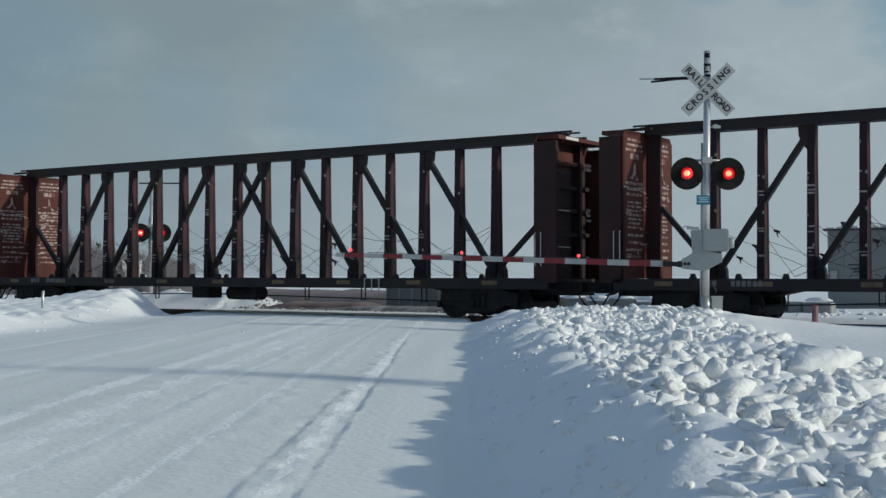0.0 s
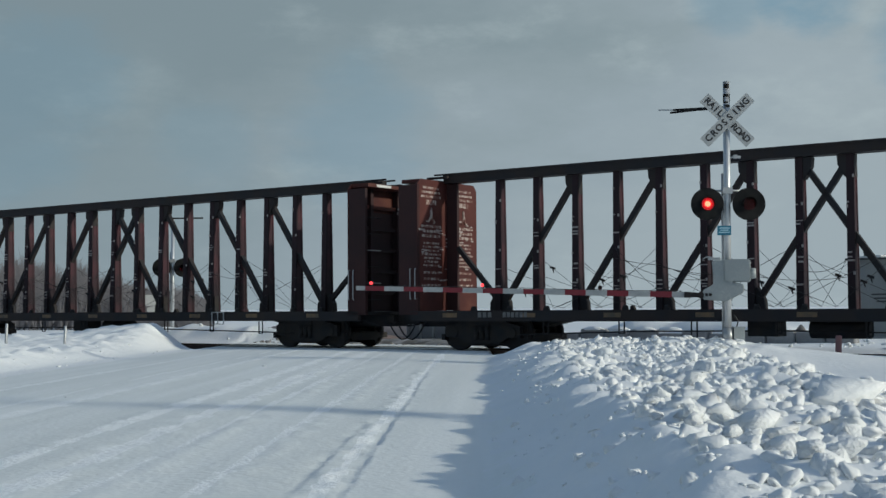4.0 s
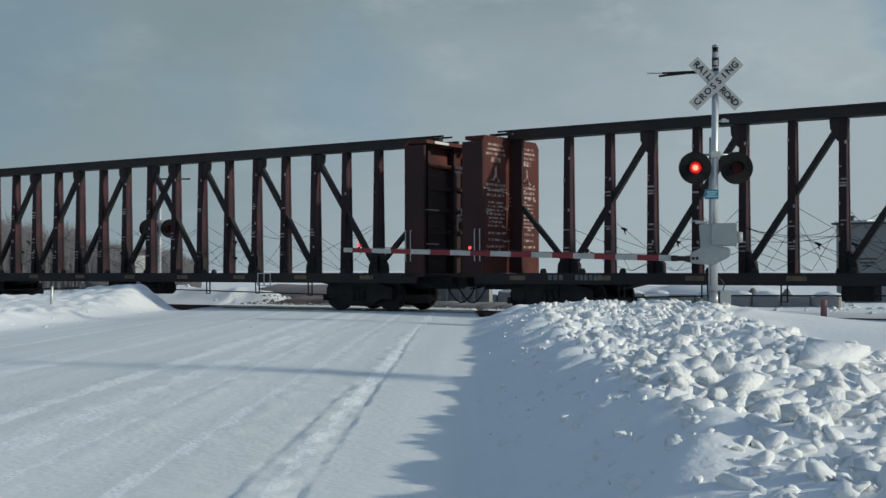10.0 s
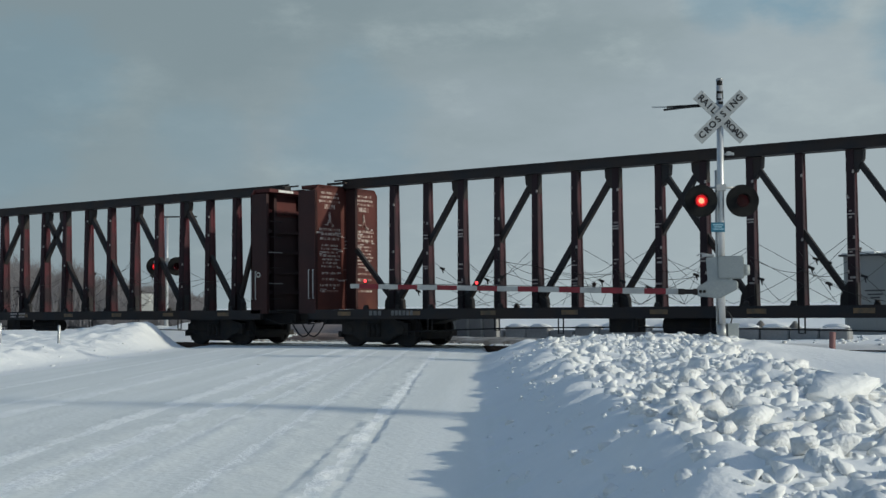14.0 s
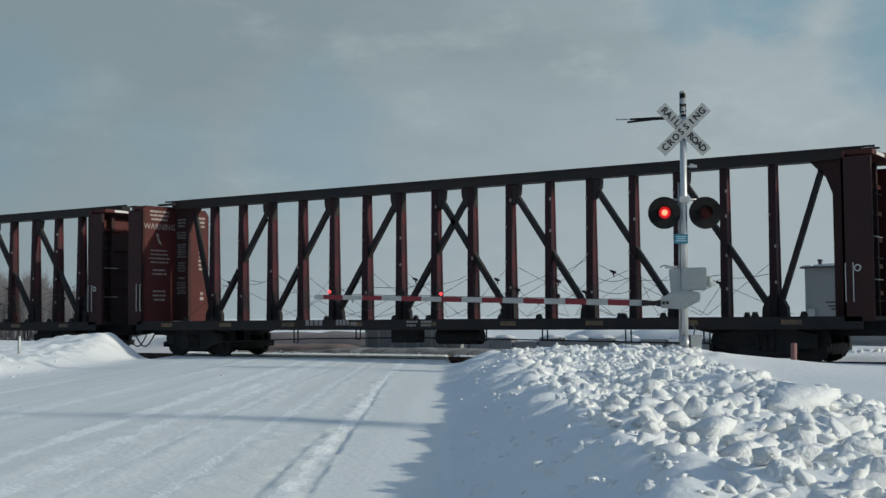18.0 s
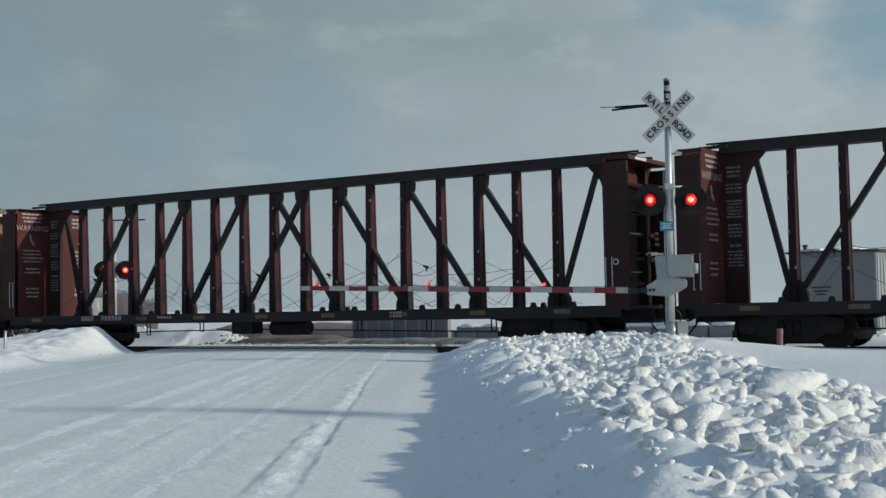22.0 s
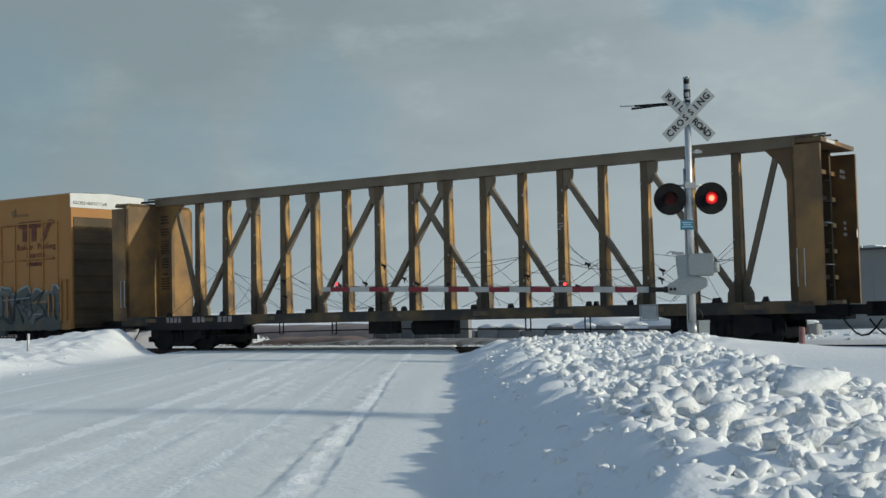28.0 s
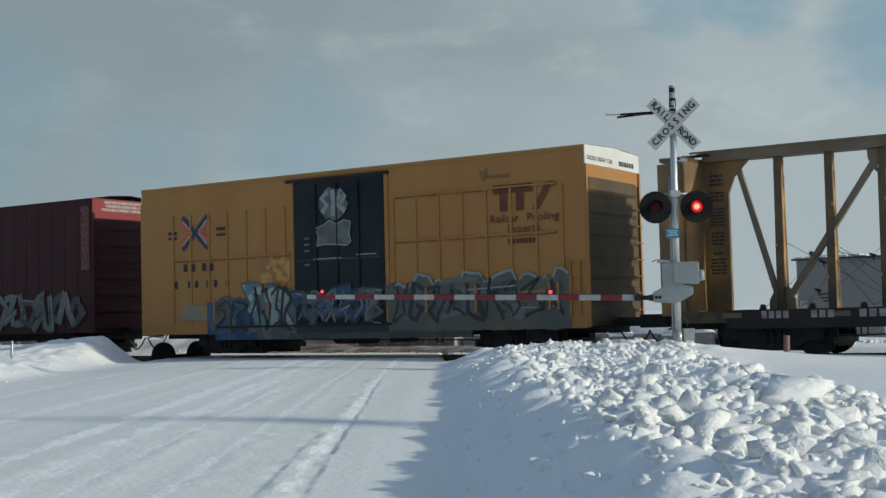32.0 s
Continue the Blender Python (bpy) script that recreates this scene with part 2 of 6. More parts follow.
GATE_RED = mat("gate_red_sheeting", (0.22, 0.020, 0.034), 0.4, second=(0.15, 0.017, 0.027), scale=5)
GATE_WHITE = mat("gate_white_sheeting", (0.43, 0.445, 0.45), 0.4, second=(0.31, 0.325, 0.33), scale=5, cover=0.45)
CONCRETE = mat("grey_concrete", (0.36, 0.36, 0.36), 0.85, second=(0.24, 0.24, 0.245), scale=1.2, bump=0.01, bump_scale=18,
               third=(0.35, 0.35, 0.35), third_scale=0.5)
BRICK_EARTH = mat("red_brown_earth", (0.27, 0.19, 0.16), 0.9, second=(0.17, 0.13, 0.115), scale=1.4, bump=0.03, bump_scale=9)
SIDING = mat("grey_painted_siding", (0.34, 0.375, 0.375), 0.55, second=(0.27, 0.30, 0.30), scale=0.5, stretch=(1, 1, 0.2))
SIDING_END = mat("grey_brown_siding", (0.27, 0.285, 0.29), 0.6, second=(0.22, 0.235, 0.24), scale=0.9)
DARK_TRIM = mat("dark_trim", (0.06, 0.065, 0.07), 0.6)
WOOD_POLE = mat("grey_brown_pole_wood", (0.115, 0.09, 0.075), 0.85, second=(0.075, 0.06, 0.05), scale=2, stretch=(4, 4, 0.4))
WIRE = mat("black_cable", (0.02, 0.02, 0.022), 0.6)
BRUSH = mat("grey_brush_stems", (0.29, 0.27, 0.275), 0.9, second=(0.22, 0.205, 0.21), scale=0.3)
BARK = mat("bare_grey_bark", (0.26, 0.235, 0.23), 0.9, second=(0.19, 0.175, 0.17), scale=3)
RAIL = mat("rusty_rail", (0.12, 0.075, 0.055), 0.5, 0.5, (0.08, 0.05, 0.04), 4.0)
PLASTIC_RED = mat("faded_red_marker", (0.26, 0.13, 0.13), 0.6, second=(0.20, 0.10, 0.10), scale=6)
# end colour that holds soot and the next wagon's shade together
END_SHADE_GRIME = mat("sooty_shaded_brown_steel", (0.050, 0.026, 0.028), 0.7, 0.0, (0.034, 0.024, 0.025), 1.3, 0.5, spec=0.2)
GRAF_FLOOR = mat("dark_grey_spray_paint", (0.075, 0.085, 0.085), 0.6, second=(0.05, 0.055, 0.055), scale=2.0, cover=0.5, edge=0.05)
GRAF_BAND = mat("worn_grey_green_spray_paint", (0.105, 0.115, 0.105), 0.6, second=(0.15, 0.125, 0.075), scale=1.4, cover=0.4, edge=0.12)
GRAF_TAG = mat("silver_spray_paint", (0.33, 0.36, 0.37), 0.5, second=(0.24, 0.27, 0.28), scale=5)
RUST_YELLOW = mat("rusty_yellow_paint", (0.20, 0.095, 0.03), 0.8, second=(0.34, 0.17, 0.05), scale=2.0)
# yellow end paint darkened for soot and for shade from the wagon ahead
END_SHADE_GRIME_YELLOW = mat("sooty_shaded_yellow_steel", (0.125, 0.083, 0.043), 0.7, 0.0, (0.075, 0.053, 0.030), 1.3, 0.5)
GRAF_GREY = mat("grey_spray_paint", (0.15, 0.17, 0.165), 0.55, second=(0.09, 0.10, 0.098), scale=1.6, cover=0.5, edge=0.03)
GRAF_TEAL = mat("teal_spray_paint", (0.11, 0.25, 0.28), 0.5, second=(0.32, 0.42, 0.44), scale=2.0, cover=0.48, edge=0.03)
GRAF_BLUE = mat("blue_spray_paint", (0.025, 0.068, 0.155), 0.5, second=(0.05, 0.10, 0.17), scale=1.5, cover=0.5, edge=0.03)
GRAF_DARK = mat("black_spray_paint", (0.03, 0.037, 0.042), 0.55)
GRAF_PALE = mat("pale_spray_paint", (0.30, 0.34, 0.34), 0.55, second=(0.22, 0.27, 0.28), scale=3, cover=0.45, edge=0.05)
LAMP_GLOW = bpy.data.materials.new("red_lamp_glow")
LAMP_GLOW.use_nodes = True
_b = LAMP_GLOW.node_tree.nodes["Principled BSDF"]
_b.inputs["Base Color"].default_value = (0.5, 0.02, 0.02, 1)
_b.inputs["Emission Color"].default_value = (1.0, 0.05, 0.06, 1)
_b.inputs["Emission Strength"].default_value = 2.2
LAMP_CORE = bpy.data.materials.new("lamp_filament_glow")
LAMP_CORE.use_nodes = True
_b = LAMP_CORE.node_tree.nodes["Principled BSDF"]
_b.inputs["Emission Color"].default_value = (1.0, 0.40, 0.20, 1)
_b.inputs["Emission Strength"].default_value = 5.0
LENS = bpy.data.materials.new("red_lens_glass")
LENS.use_nodes = True
_nt = LENS.node_tree
_nt.nodes.clear()
_o = _nt.nodes.new("ShaderNodeOutputMaterial")
_m = _nt.nodes.new("ShaderNodeMixShader")
_t = _nt.nodes.new("ShaderNodeBsdfTransparent")
_g = _nt.nodes.new("ShaderNodeBsdfPrincipled")
_t.inputs[0].default_value = (0.95, 0.72, 0.72, 1)
_g.inputs["Base Color"].default_value = (0.10, 0.008, 0.012, 1)
_g.inputs["Roughness"].default_value = 0.12
_m.inputs[0].default_value = 0.25
for _a, _c in ((_t.outputs[0], _m.inputs[1]), (_g.outputs[0], _m.inputs[2]), (_m.outputs[0], _o.inputs[0])):
    _nt.links.new(_a, _c)


# ---- mesh helpers ----
def box(bm, x0, x1, y0, y1, z0, z1, m=None):
    vs = [Vector((x, y, z)) for x in (x0, x1) for y in (y0, y1) for z in (z0, z1)]
    if m is not None:
        vs = [m @ v for v in vs]
    v = [bm.verts.new(p) for p in vs]
    for f in ((0, 1, 3, 2), (4, 6, 7, 5), (0, 4, 5, 1), (2, 3, 7, 6), (0, 2, 6, 4), (1, 5, 7, 3)):
        bm.faces.new([v[i] for i in f])
    return bm


def beam(bm, a, b, wide, deep, side=(0, 1, 0)):
    """A bar of rectangular section from a to b; deep is measured along side."""
    a, b, side = Vector(a), Vector(b), Vector(side)
    ax = (b - a).normalized()
    w = ax.cross(side).normalized() * wide / 2
    d = w.cross(ax).normalized() * deep / 2
    v = [bm.verts.new(p + s * w + q * d) for p in (a, b) for s, q in ((-1, -1), (1, -1), (1, 1), (-1, 1))]
    for f in ((3, 2, 1, 0), (4, 5, 6, 7), (0, 1, 5, 4), (1, 2, 6, 5), (2, 3, 7, 6), (3, 0, 4, 7)):
        bm.faces.new([v[i] for i in f])
    return bm


def tube(bm, a, b, r0, r1=None, n=12, caps=True):
    a, b = Vector(a), Vector(b)
    r1 = r0 if r1 is None else r1
    ax = (b - a).normalized()
    u = ax.orthogonal().normalized()
    w = ax.cross(u)
    ring = [[bm.verts.new(p + r * (math.cos(2 * math.pi * i / n) * u + math.sin(2 * math.pi * i / n) * w)) for i in range(n)]
            for p, r in ((a, r0), (b, r1))]
    for i in range(n):
        f = bm.faces.new((ring[0][i], ring[0][(i + 1) % n], ring[1][(i + 1) % n], ring[1][i]))
        f.smooth = n > 6
    if caps:
        bm.faces.new(ring[0][::-1])
        bm.faces.new(ring[1])
    return bm


def rope(bm, pts, r, n=5):
    """One unbroken round bar through the points."""
    pts = [Vector(p) for p in pts]
    last = None
    for i, p in enumerate(pts):
        ax = (pts[min(i + 1, len(pts) - 1)] - pts[max(i - 1, 0)]).normalized()
        u = ax.cross(Vector((0.31, 0.17, 0.93))).normalized()
        w = ax.cross(u)
        ring = [bm.verts.new(p + r * (math.cos(2 * math.pi * k / n) * u + math.sin(2 * math.pi * k / n) * w)) for k in range(n)]
        if last:
            for k in range(n):
                bm.faces.new((last[k], last[(k + 1) % n], ring[(k + 1) % n], ring[k])).smooth = True
        else:
            bm.faces.new(ring[::-1])
        last = ring
    bm.faces.new(last)
    return bm


def prism(bm, pts, y0, y1):
    """A flat outline in x and z, given thickness along y."""
    a = [bm.verts.new((x, y0, z)) for x, z in pts]
    b = [bm.verts.new((x, y1, z)) for x, z in pts]
    bm.faces.new(a)
    bm.faces.new(b[::-1])
    for i in range(len(pts)):
        j = (i + 1) % len(pts)
        bm.faces.new((a[j], a[i], b[i], b[j]))
    return bm


def part(name, bm, material, parent=None, label=""):
    me = bpy.data.meshes.new(name)
    bmesh.ops.recalc_face_normals(bm, faces=bm.faces[:])
    bm.to_mesh(me)
    bm.free()
    me.materials.append(material)
    ob = new(name, me)
    ob.parent = parent
    if label:
        ob["label"] = label
    return ob


def shared(name, ob, parent, m):
    """Another piece on the mesh of ob."""
    c = new(name, ob.data)
    c.parent = parent
    c.matrix_local = m
    return c


def B():
    return bmesh.new()


def words(name, text, size, material, parent, m, thick=0.004, spread=1.0, bold=0.0):
    cu = bpy.data.curves.new(name, "FONT")
    cu.body, cu.size, cu.extrude, cu.align_x, cu.align_y = text, size, thick, "CENTER", "CENTER"
    cu.space_character, cu.resolution_u, cu.offset = spread, 2, bold
    tmp = new(name, cu)
    me = bpy.data.meshes.new_from_object(tmp.evaluated_get(bpy.context.evaluated_depsgraph_get()))
    scene.collection.objects.unlink(tmp)
    bpy.data.objects.remove(tmp)
    me.name = name
    me.materials.append(material)
    ob = new(name, me)
    ob.parent = parent
    ob.matrix_local = m
    return ob


# ---- ground: one sheet of snow ----
rng = np.random.default_rng(7)
LATTICE = rng.random((64, 64))


def vnoise(x, y, scale, dx=0.0):
    x, y = np.asarray(x) / scale + dx, np.asarray(y) / scale + dx * 1.7
    i, j = np.floor(x).astype(int), np.floor(y).astype(int)
    fx, fy = x - i, y - j
    fx, fy = fx * fx * (3 - 2 * fx), fy * fy * (3 - 2 * fy)
    g = lambda a, b: LATTICE[a % 64, b % 64]
    return (g(i, j) * (1 - fx) + g(i + 1, j) * fx) * (1 - fy) + (g(i, j + 1) * (1 - fx) + g(i + 1, j + 1) * fx) * fy - 0.5


def ease(v, a, b):
    t = np.clip((np.asarray(v, float) - a) / (b - a), 0, 1)
    return t * t * (3 - 2 * t)


TRACK_TURN = -35.0
TRACK_MID = Vector((0.0, 34.166, 0.0))
ALONG = Vector((math.cos(radians(TRACK_TURN)), math.sin(radians(TRACK_TURN)), 0))
ACROSS = Vector((-ALONG.y, ALONG.x, 0))  # away from the camera


def on_track(s, v=0.0, z=0.0):
    return TRACK_MID + ALONG * s + ACROSS * v + Vector((0, 0, z))


def bank_right(x, y):
    """Ploughed windrow beside the road, 0 to 1 across its top."""
    xr = x - 0.031 * y + 0.16 * vnoise(x, y, 2.3, 3) + 0.07 * vnoise(x, y, 0.6, 5)
    far_edge = 2.9 + np.clip(y - 8, 0, 30) * 0.10
    top = 0.86 + 0.012 * np.clip(y, 0, 26)
    rise = 0.45 * ease(xr, 0.02, top) + 0.55 * np.clip((xr - 0.05) / (top - 0.05), 0, 1)
    return rise * (1 - ease(xr, far_edge - 0.5, far_edge + 1.5)) * (1 - ease(y - 0.25 * np.clip(x - 1.5, 0, 9), 26.0, 29.5))


def height(x, y):
    x, y = np.asarray(x, float), np.asarray(y, float)
    xr = x - 0.031 * y
    v = (x - TRACK_MID.x) * ACROSS.x + (y - TRACK_MID.y) * ACROSS.y
    near = 1 - ease(np.hypot(x, y - 15), 60, 120)
    road = ease(xr, -8.6, -7.6) * (1 - ease(xr, -0.1, 0.5))
    z = 0.05 * vnoise(x, y, 9, 1) + 0.03 * vnoise(x, y, 2.5, 2)
    # wheel tracks and ridges in the packed snow
    wob = 0.10 * vnoise(y, y * 0 + 3, 3.0, 8)
    rut = np.zeros_like(x)
    for at, deep, wide in ((-2.80, 0.010, 0.07), (-2.62, -0.010, 0.06),
                           (-4.20, 0.010, 0.10), (-4.45, -0.006, 0.10), (-5.3, 0.008, 0.12), (-6.4, 0.007, 0.14), (-0.45, 0.005, 0.08), (-1.9, 0.006, 0.08), (-3.5, 0.006, 0.07)):
        rough = 1 + 1.3 * vnoise(x, y, 0.22, at) + 0.8 * vnoise(x, y, 1.1, at)
        rut -= 0.25 * deep * rough * np.exp(-((xr + wob - at) / wide) ** 2)
    churn = 1 + 1.2 * vnoise(x, y, 0.17, 31) + 0.9 * vnoise(x, y, 0.6, 32)
    for d, fade in ((xr + 0.4 * wob + 0.80 + 0.008 * (y - 6), 1 - 0.6 * ease(y, 16, 24)), (xr + 0.4 * wob + 1.12 - 0.004 * (y - 6), 1 - ease(y, 8.5, 13))):
        d = d + 0.008 * vnoise(x, y, 0.2, 41)
        rut -= 0.014 * np.clip(churn, 0.1, 2.2) * fade * np.exp(-np.clip(-d, 0, 9) / 0.16) * (1 - ease(d, -0.012, 0.012))
    rut += (0.002 + 0.030 * vnoise(x, y, 0.11, 34)) * np.exp(-((xr + 0.4 * wob + 0.97) / 0.17) ** 4)
    for at, wide in ((-2.75, 0.24), (-2.2, 0.10), (-3.35, 0.12), (-4.6, 0.16), (-1.55, 0.10)):
        rut += 0.008 * (0.5 + 2.6 * vnoise(x, y, 0.19, at)) * np.exp(-((xr + 0.5 * wob - at) / wide) ** 2)
    rut += 0.005 * vnoise(xr * 6, y * 0.25, 1.0, 4) + 0.003 * vnoise(x, y, 0.3, 6)
    crown = 0.07 * np.clip(1 - ((xr + 4.0) / 4.0) ** 2, 0, 1)
    z = z * (1 - road) + (0.12 * z + rut + crown) * road
    # ploughed bank on the right and the mound round the signal
    br = bank_right(x, y)
    lump = 0.09 * vnoise(x, y, 0.85, 11) + 0.10 * vnoise(x, y, 0.42, 12) + 0.07 * vnoise(x, y, 0.21, 13)
    crest = 0.40 + 0.06 * ease(y, 4, 8) - 0.14 * ease(y, 9, 20) + 0.08 * vnoise(x, y, 3.0, 14)
    z = z + br * (crest + lump * ease(xr, 0.35 + 0.01 * y, 0.95 + 0.012 * y) + 0.11 * vnoise(x, y, 0.36, 43) + 0.05 * vnoise(x, y, 0.17, 44) + 0.10 * vnoise(x, y, 0.9, 46))
    z = z + 0.31 * np.exp(-(((x - 5.6) / 2.0) ** 2 + ((y - 23.1) / 2.0) ** 2)) * (1 - 0.6 * br)
    z = z + 0.10 * ease(xr, 3.5, 7)
    # bank on the left of the road
    foot = xr + 0.35 * vnoise(x, y, 4, 15) + 0.10 * vnoise(x, y, 0.8, 16)
    end = y + 0.72 * (x + 8)
    bl = ease(-foot, 8.5, 9.8) * (1 - ease(end, 36.7, 37.4)) * ease(y, 4, 20)
    z = z + bl * (0.27 + 0.44 * ease(end, 31.0, 36.2) * (1 - 0.75 * ease(-xr, 10.0, 13.5)) + 0.10 * vnoise(x, y, 3, 17) + 0.10 * vnoise(x, y, 0.7, 18) + 0.14 * vnoise(x, y, 0.28, 45) * ease(-xr, 8.6, 9.4) - 0.10 * ease(-xr, 10, 20))
    # low ridge beyond the track
    sl = x * ALONG.x + (y - TRACK_MID.y) * ALONG.y
    z = z + (0.58 + 0.2 * vnoise(x, y, 0.9, 22)) * np.exp(-((v - 3.9) / 0.8) ** 2) * ease(-sl, 8.2, 9.8) * (1 - ease(-sl, 15, 18))
    # the track bed lies clear
    bed = (1 - ease(np.abs(v), 1.5, 2.6 + 2.4 * road)) * near
    z = z * (1 - bed) + bed * np.where(road > 0.5, -0.008, -0.16 + 0.05 * vnoise(x, y, 0.8, 19))
    behind = ease(v, 2.4, 4.0)
    z = z + behind * (0.10 * vnoise(x, y, 1.6, 20) - 0.05)
    far = np.hypot(x, y)
    z = z * (1 - 0.5 * ease(far, 80, 200)) + 0.9 * ease(far, 150, 900) * vnoise(x, y, 140, 21)
    return z


def spread_axis(lo, hi, step, reach):
    mid = list(np.arange(lo, hi, step))
    a, b, d = [], [], step
    p, q = lo, hi
    while p > -reach or q < reach:
        d *= 1.22
        p, q = p - d, q + d
        a.append(p)
        b.append(q)
    return np.array(a[::-1] + mid + b)


def build_ground():
    gx, gy = spread_axis(-13.0, 9.5, 0.085, 2600), spread_axis(2.5, 46.0, 0.085, 2600)
    gx = np.concatenate([gx[gx < -1.05], np.arange(-1.05, -0.15, 0.026), gx[gx > -0.15]])
    gx = np.concatenate([gx[gx < -4.0], np.arange(-4.0, -1.05, 0.05), gx[gx >= -1.05]])
    X, Y = np.meshgrid(gx, gy, indexing="ij")
    Z = height(X, Y)
    n, m = X.shape
    idx = np.arange(n * m).reshape(n, m)
    q = np.stack([idx[:-1, :-1], idx[1:, :-1], idx[1:, 1:], idx[:-1, 1:]], -1).reshape(-1, 4)
    me = bpy.data.meshes.new("ground")
    me.vertices.add(n * m)
    me.vertices.foreach_set("co", np.stack([X, Y, Z], -1).astype(np.float32).ravel())
    me.loops.add(q.size)
    me.loops.foreach_set("vertex_index", q.astype(np.int32).ravel())
    me.polygons.add(len(q))
    me.polygons.foreach_set("loop_start", np.arange(0, q.size, 4, dtype=np.int32))
    me.polygons.foreach_set("loop_total", np.full(len(q), 4, np.int32))
    cx, cy = X[:-1, :-1].ravel(), Y[:-1, :-1].ravel()
    cr = cx - 0.031 * cy
    me.materials.append(SNOW)
    me.materials.append(SNOW_ROAD)
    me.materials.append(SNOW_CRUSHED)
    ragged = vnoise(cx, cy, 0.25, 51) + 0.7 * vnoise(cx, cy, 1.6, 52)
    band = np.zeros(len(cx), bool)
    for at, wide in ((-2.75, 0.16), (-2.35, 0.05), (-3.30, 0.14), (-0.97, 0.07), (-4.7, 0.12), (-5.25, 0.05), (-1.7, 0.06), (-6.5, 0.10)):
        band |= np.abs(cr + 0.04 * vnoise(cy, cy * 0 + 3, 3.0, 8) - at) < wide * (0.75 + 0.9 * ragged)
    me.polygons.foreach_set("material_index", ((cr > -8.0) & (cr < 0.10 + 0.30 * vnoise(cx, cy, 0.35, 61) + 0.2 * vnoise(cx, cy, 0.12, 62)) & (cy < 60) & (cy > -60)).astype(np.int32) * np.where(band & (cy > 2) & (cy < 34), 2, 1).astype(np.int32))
    me.polygons.foreach_set("use_smooth", np.ones(len(q), bool))
    me.update()
    me.validate()
    ob = new("ground", me)
    tagged(ob, "snow-covered ground with packed road and ploughed banks", "ground", kind="structure")


build_ground()


# ---- broken snow on the bank ----
def clump_mesh(seed):
    """A broken, angular plate of snow with slightly softened edges."""
    rnd = random.Random(seed)
    bm = B()
    flat = rnd.uniform(0.45, 0.85)
    for _ in range(15):
        d = Vector((rnd.gauss(0, 1), rnd.gauss(0, 1), rnd.gauss(0, 1))).normalized() * rnd.uniform(0.72, 1.05)
        bm.verts.new((d.x, d.y * rnd.uniform(0.75, 0.9), d.z * flat))
    r = bmesh.ops.convex_hull(bm, input=bm.verts[:])
    bmesh.ops.delete(bm, geom=list({v for v in r["geom_interior"] + r["geom_unused"] if isinstance(v, bmesh.types.BMVert)}), context="VERTS")
    bmesh.ops.dissolve_limit(bm, angle_limit=radians(16), verts=bm.verts[:], edges=bm.edges[:])
    bmesh.ops.bevel(bm, geom=bm.edges[:], offset=0.27, segments=2, affect="EDGES", clamp_overlap=True)
    bmesh.ops.triangulate(bm, faces=bm.faces[:])
    for v in bm.verts:
        p = v.co
        v.co = p * (1 + 0.16 * noise.noise(p * 2.0 + Vector((seed, 0, 0))))
    return bm


CLUMPS = []
for k in range(12):
    bm = clump_mesh(k * 3 + 1)
    me = bpy.data.meshes.new("snow_clump")
    for f in bm.faces:
        f.smooth = True
    bm.to_mesh(me)
    me.set_sharp_from_angle(angle=radians(120))
    bm.free()
    me.materials.append(SNOW_CLUMP)
    CLUMPS.append(me)


def scatter(n, lo, hi, seed, keep):
    rnd = random.Random(seed)
    out = []
    while len(out) < n:
        y = 3.0 + 25 * rnd.random() ** 1.3
        far_edge = 2.9 + max(0, y - 8) * 0.10
        t = rnd.random()
        edge = 0.86 + 0.012 * y
        x = 0.031 * y + edge + (far_edge + 0.35 - edge) * t
        if rnd.random() > keep(t, y):
            continue
        s = (lo + (hi - lo) * rnd.random() ** 2.2) * (0.78 if t < 0.14 and y < 12 else 1)
        out.append((x, y, s, rnd))
    return out


big = scatter(285, 0.10, 0.25, 5, lambda t, y: 0.0 if t < 0.13 and y < 10 else 0.25 + 0.75 * t)
gz = height(np.array([b[0] for b in big]), np.array([b[1] for b in big]))
for (x, y, s, rnd), z in zip(big, gz):
    ob = new("snow_clump", CLUMPS[rnd.randrange(12)])
    ob.matrix_world = pose(x, y, float(z) - 0.10 * s, rnd.uniform(-35, 35), rnd.uniform(-35, 35), rnd.uniform(0, 360)) @ Matrix.Diagonal((s, s * rnd.uniform(0.8, 1.2), s * rnd.uniform(0.7, 1.1), 1))
    tagged(ob, "lump of ploughed white snow lying on the bank", "snow clump", "lumps on the snow bank")

# the largest blocks
for x, y, s, turn in ((2.62, 8.35, 0.40, 20), (3.75, 8.0, 0.21, 80), (3.05, 10.4, 0.26, 140), (2.45, 6.75, 0.27, 200), (1.70, 5.6, 0.17, 260),
                      (2.15, 5.0, 0.18, 310), (1.42, 7.2, 0.13, 45), (3.4, 13.2, 0.30, 100), (3.1, 7.4, 0.2, 10), (2.2, 9.6, 0.2, 170), (2.9, 16.0, 0.26, 60), (1.9, 4.3, 0.15, 120)):
    ob = new("snow_clump", CLUMPS[int(turn) % 12])
    ob.matrix_world = pose(x, y, float(height(np.array([x]), np.array([y]))[0]) + 0.12 * s, 8, -10, turn) @ Matrix.Diagonal((s, s * 0.85, s * 0.72, 1))
    tagged(ob, "large block of ploughed white snow on the bank", "snow clump", "lumps on the snow bank")
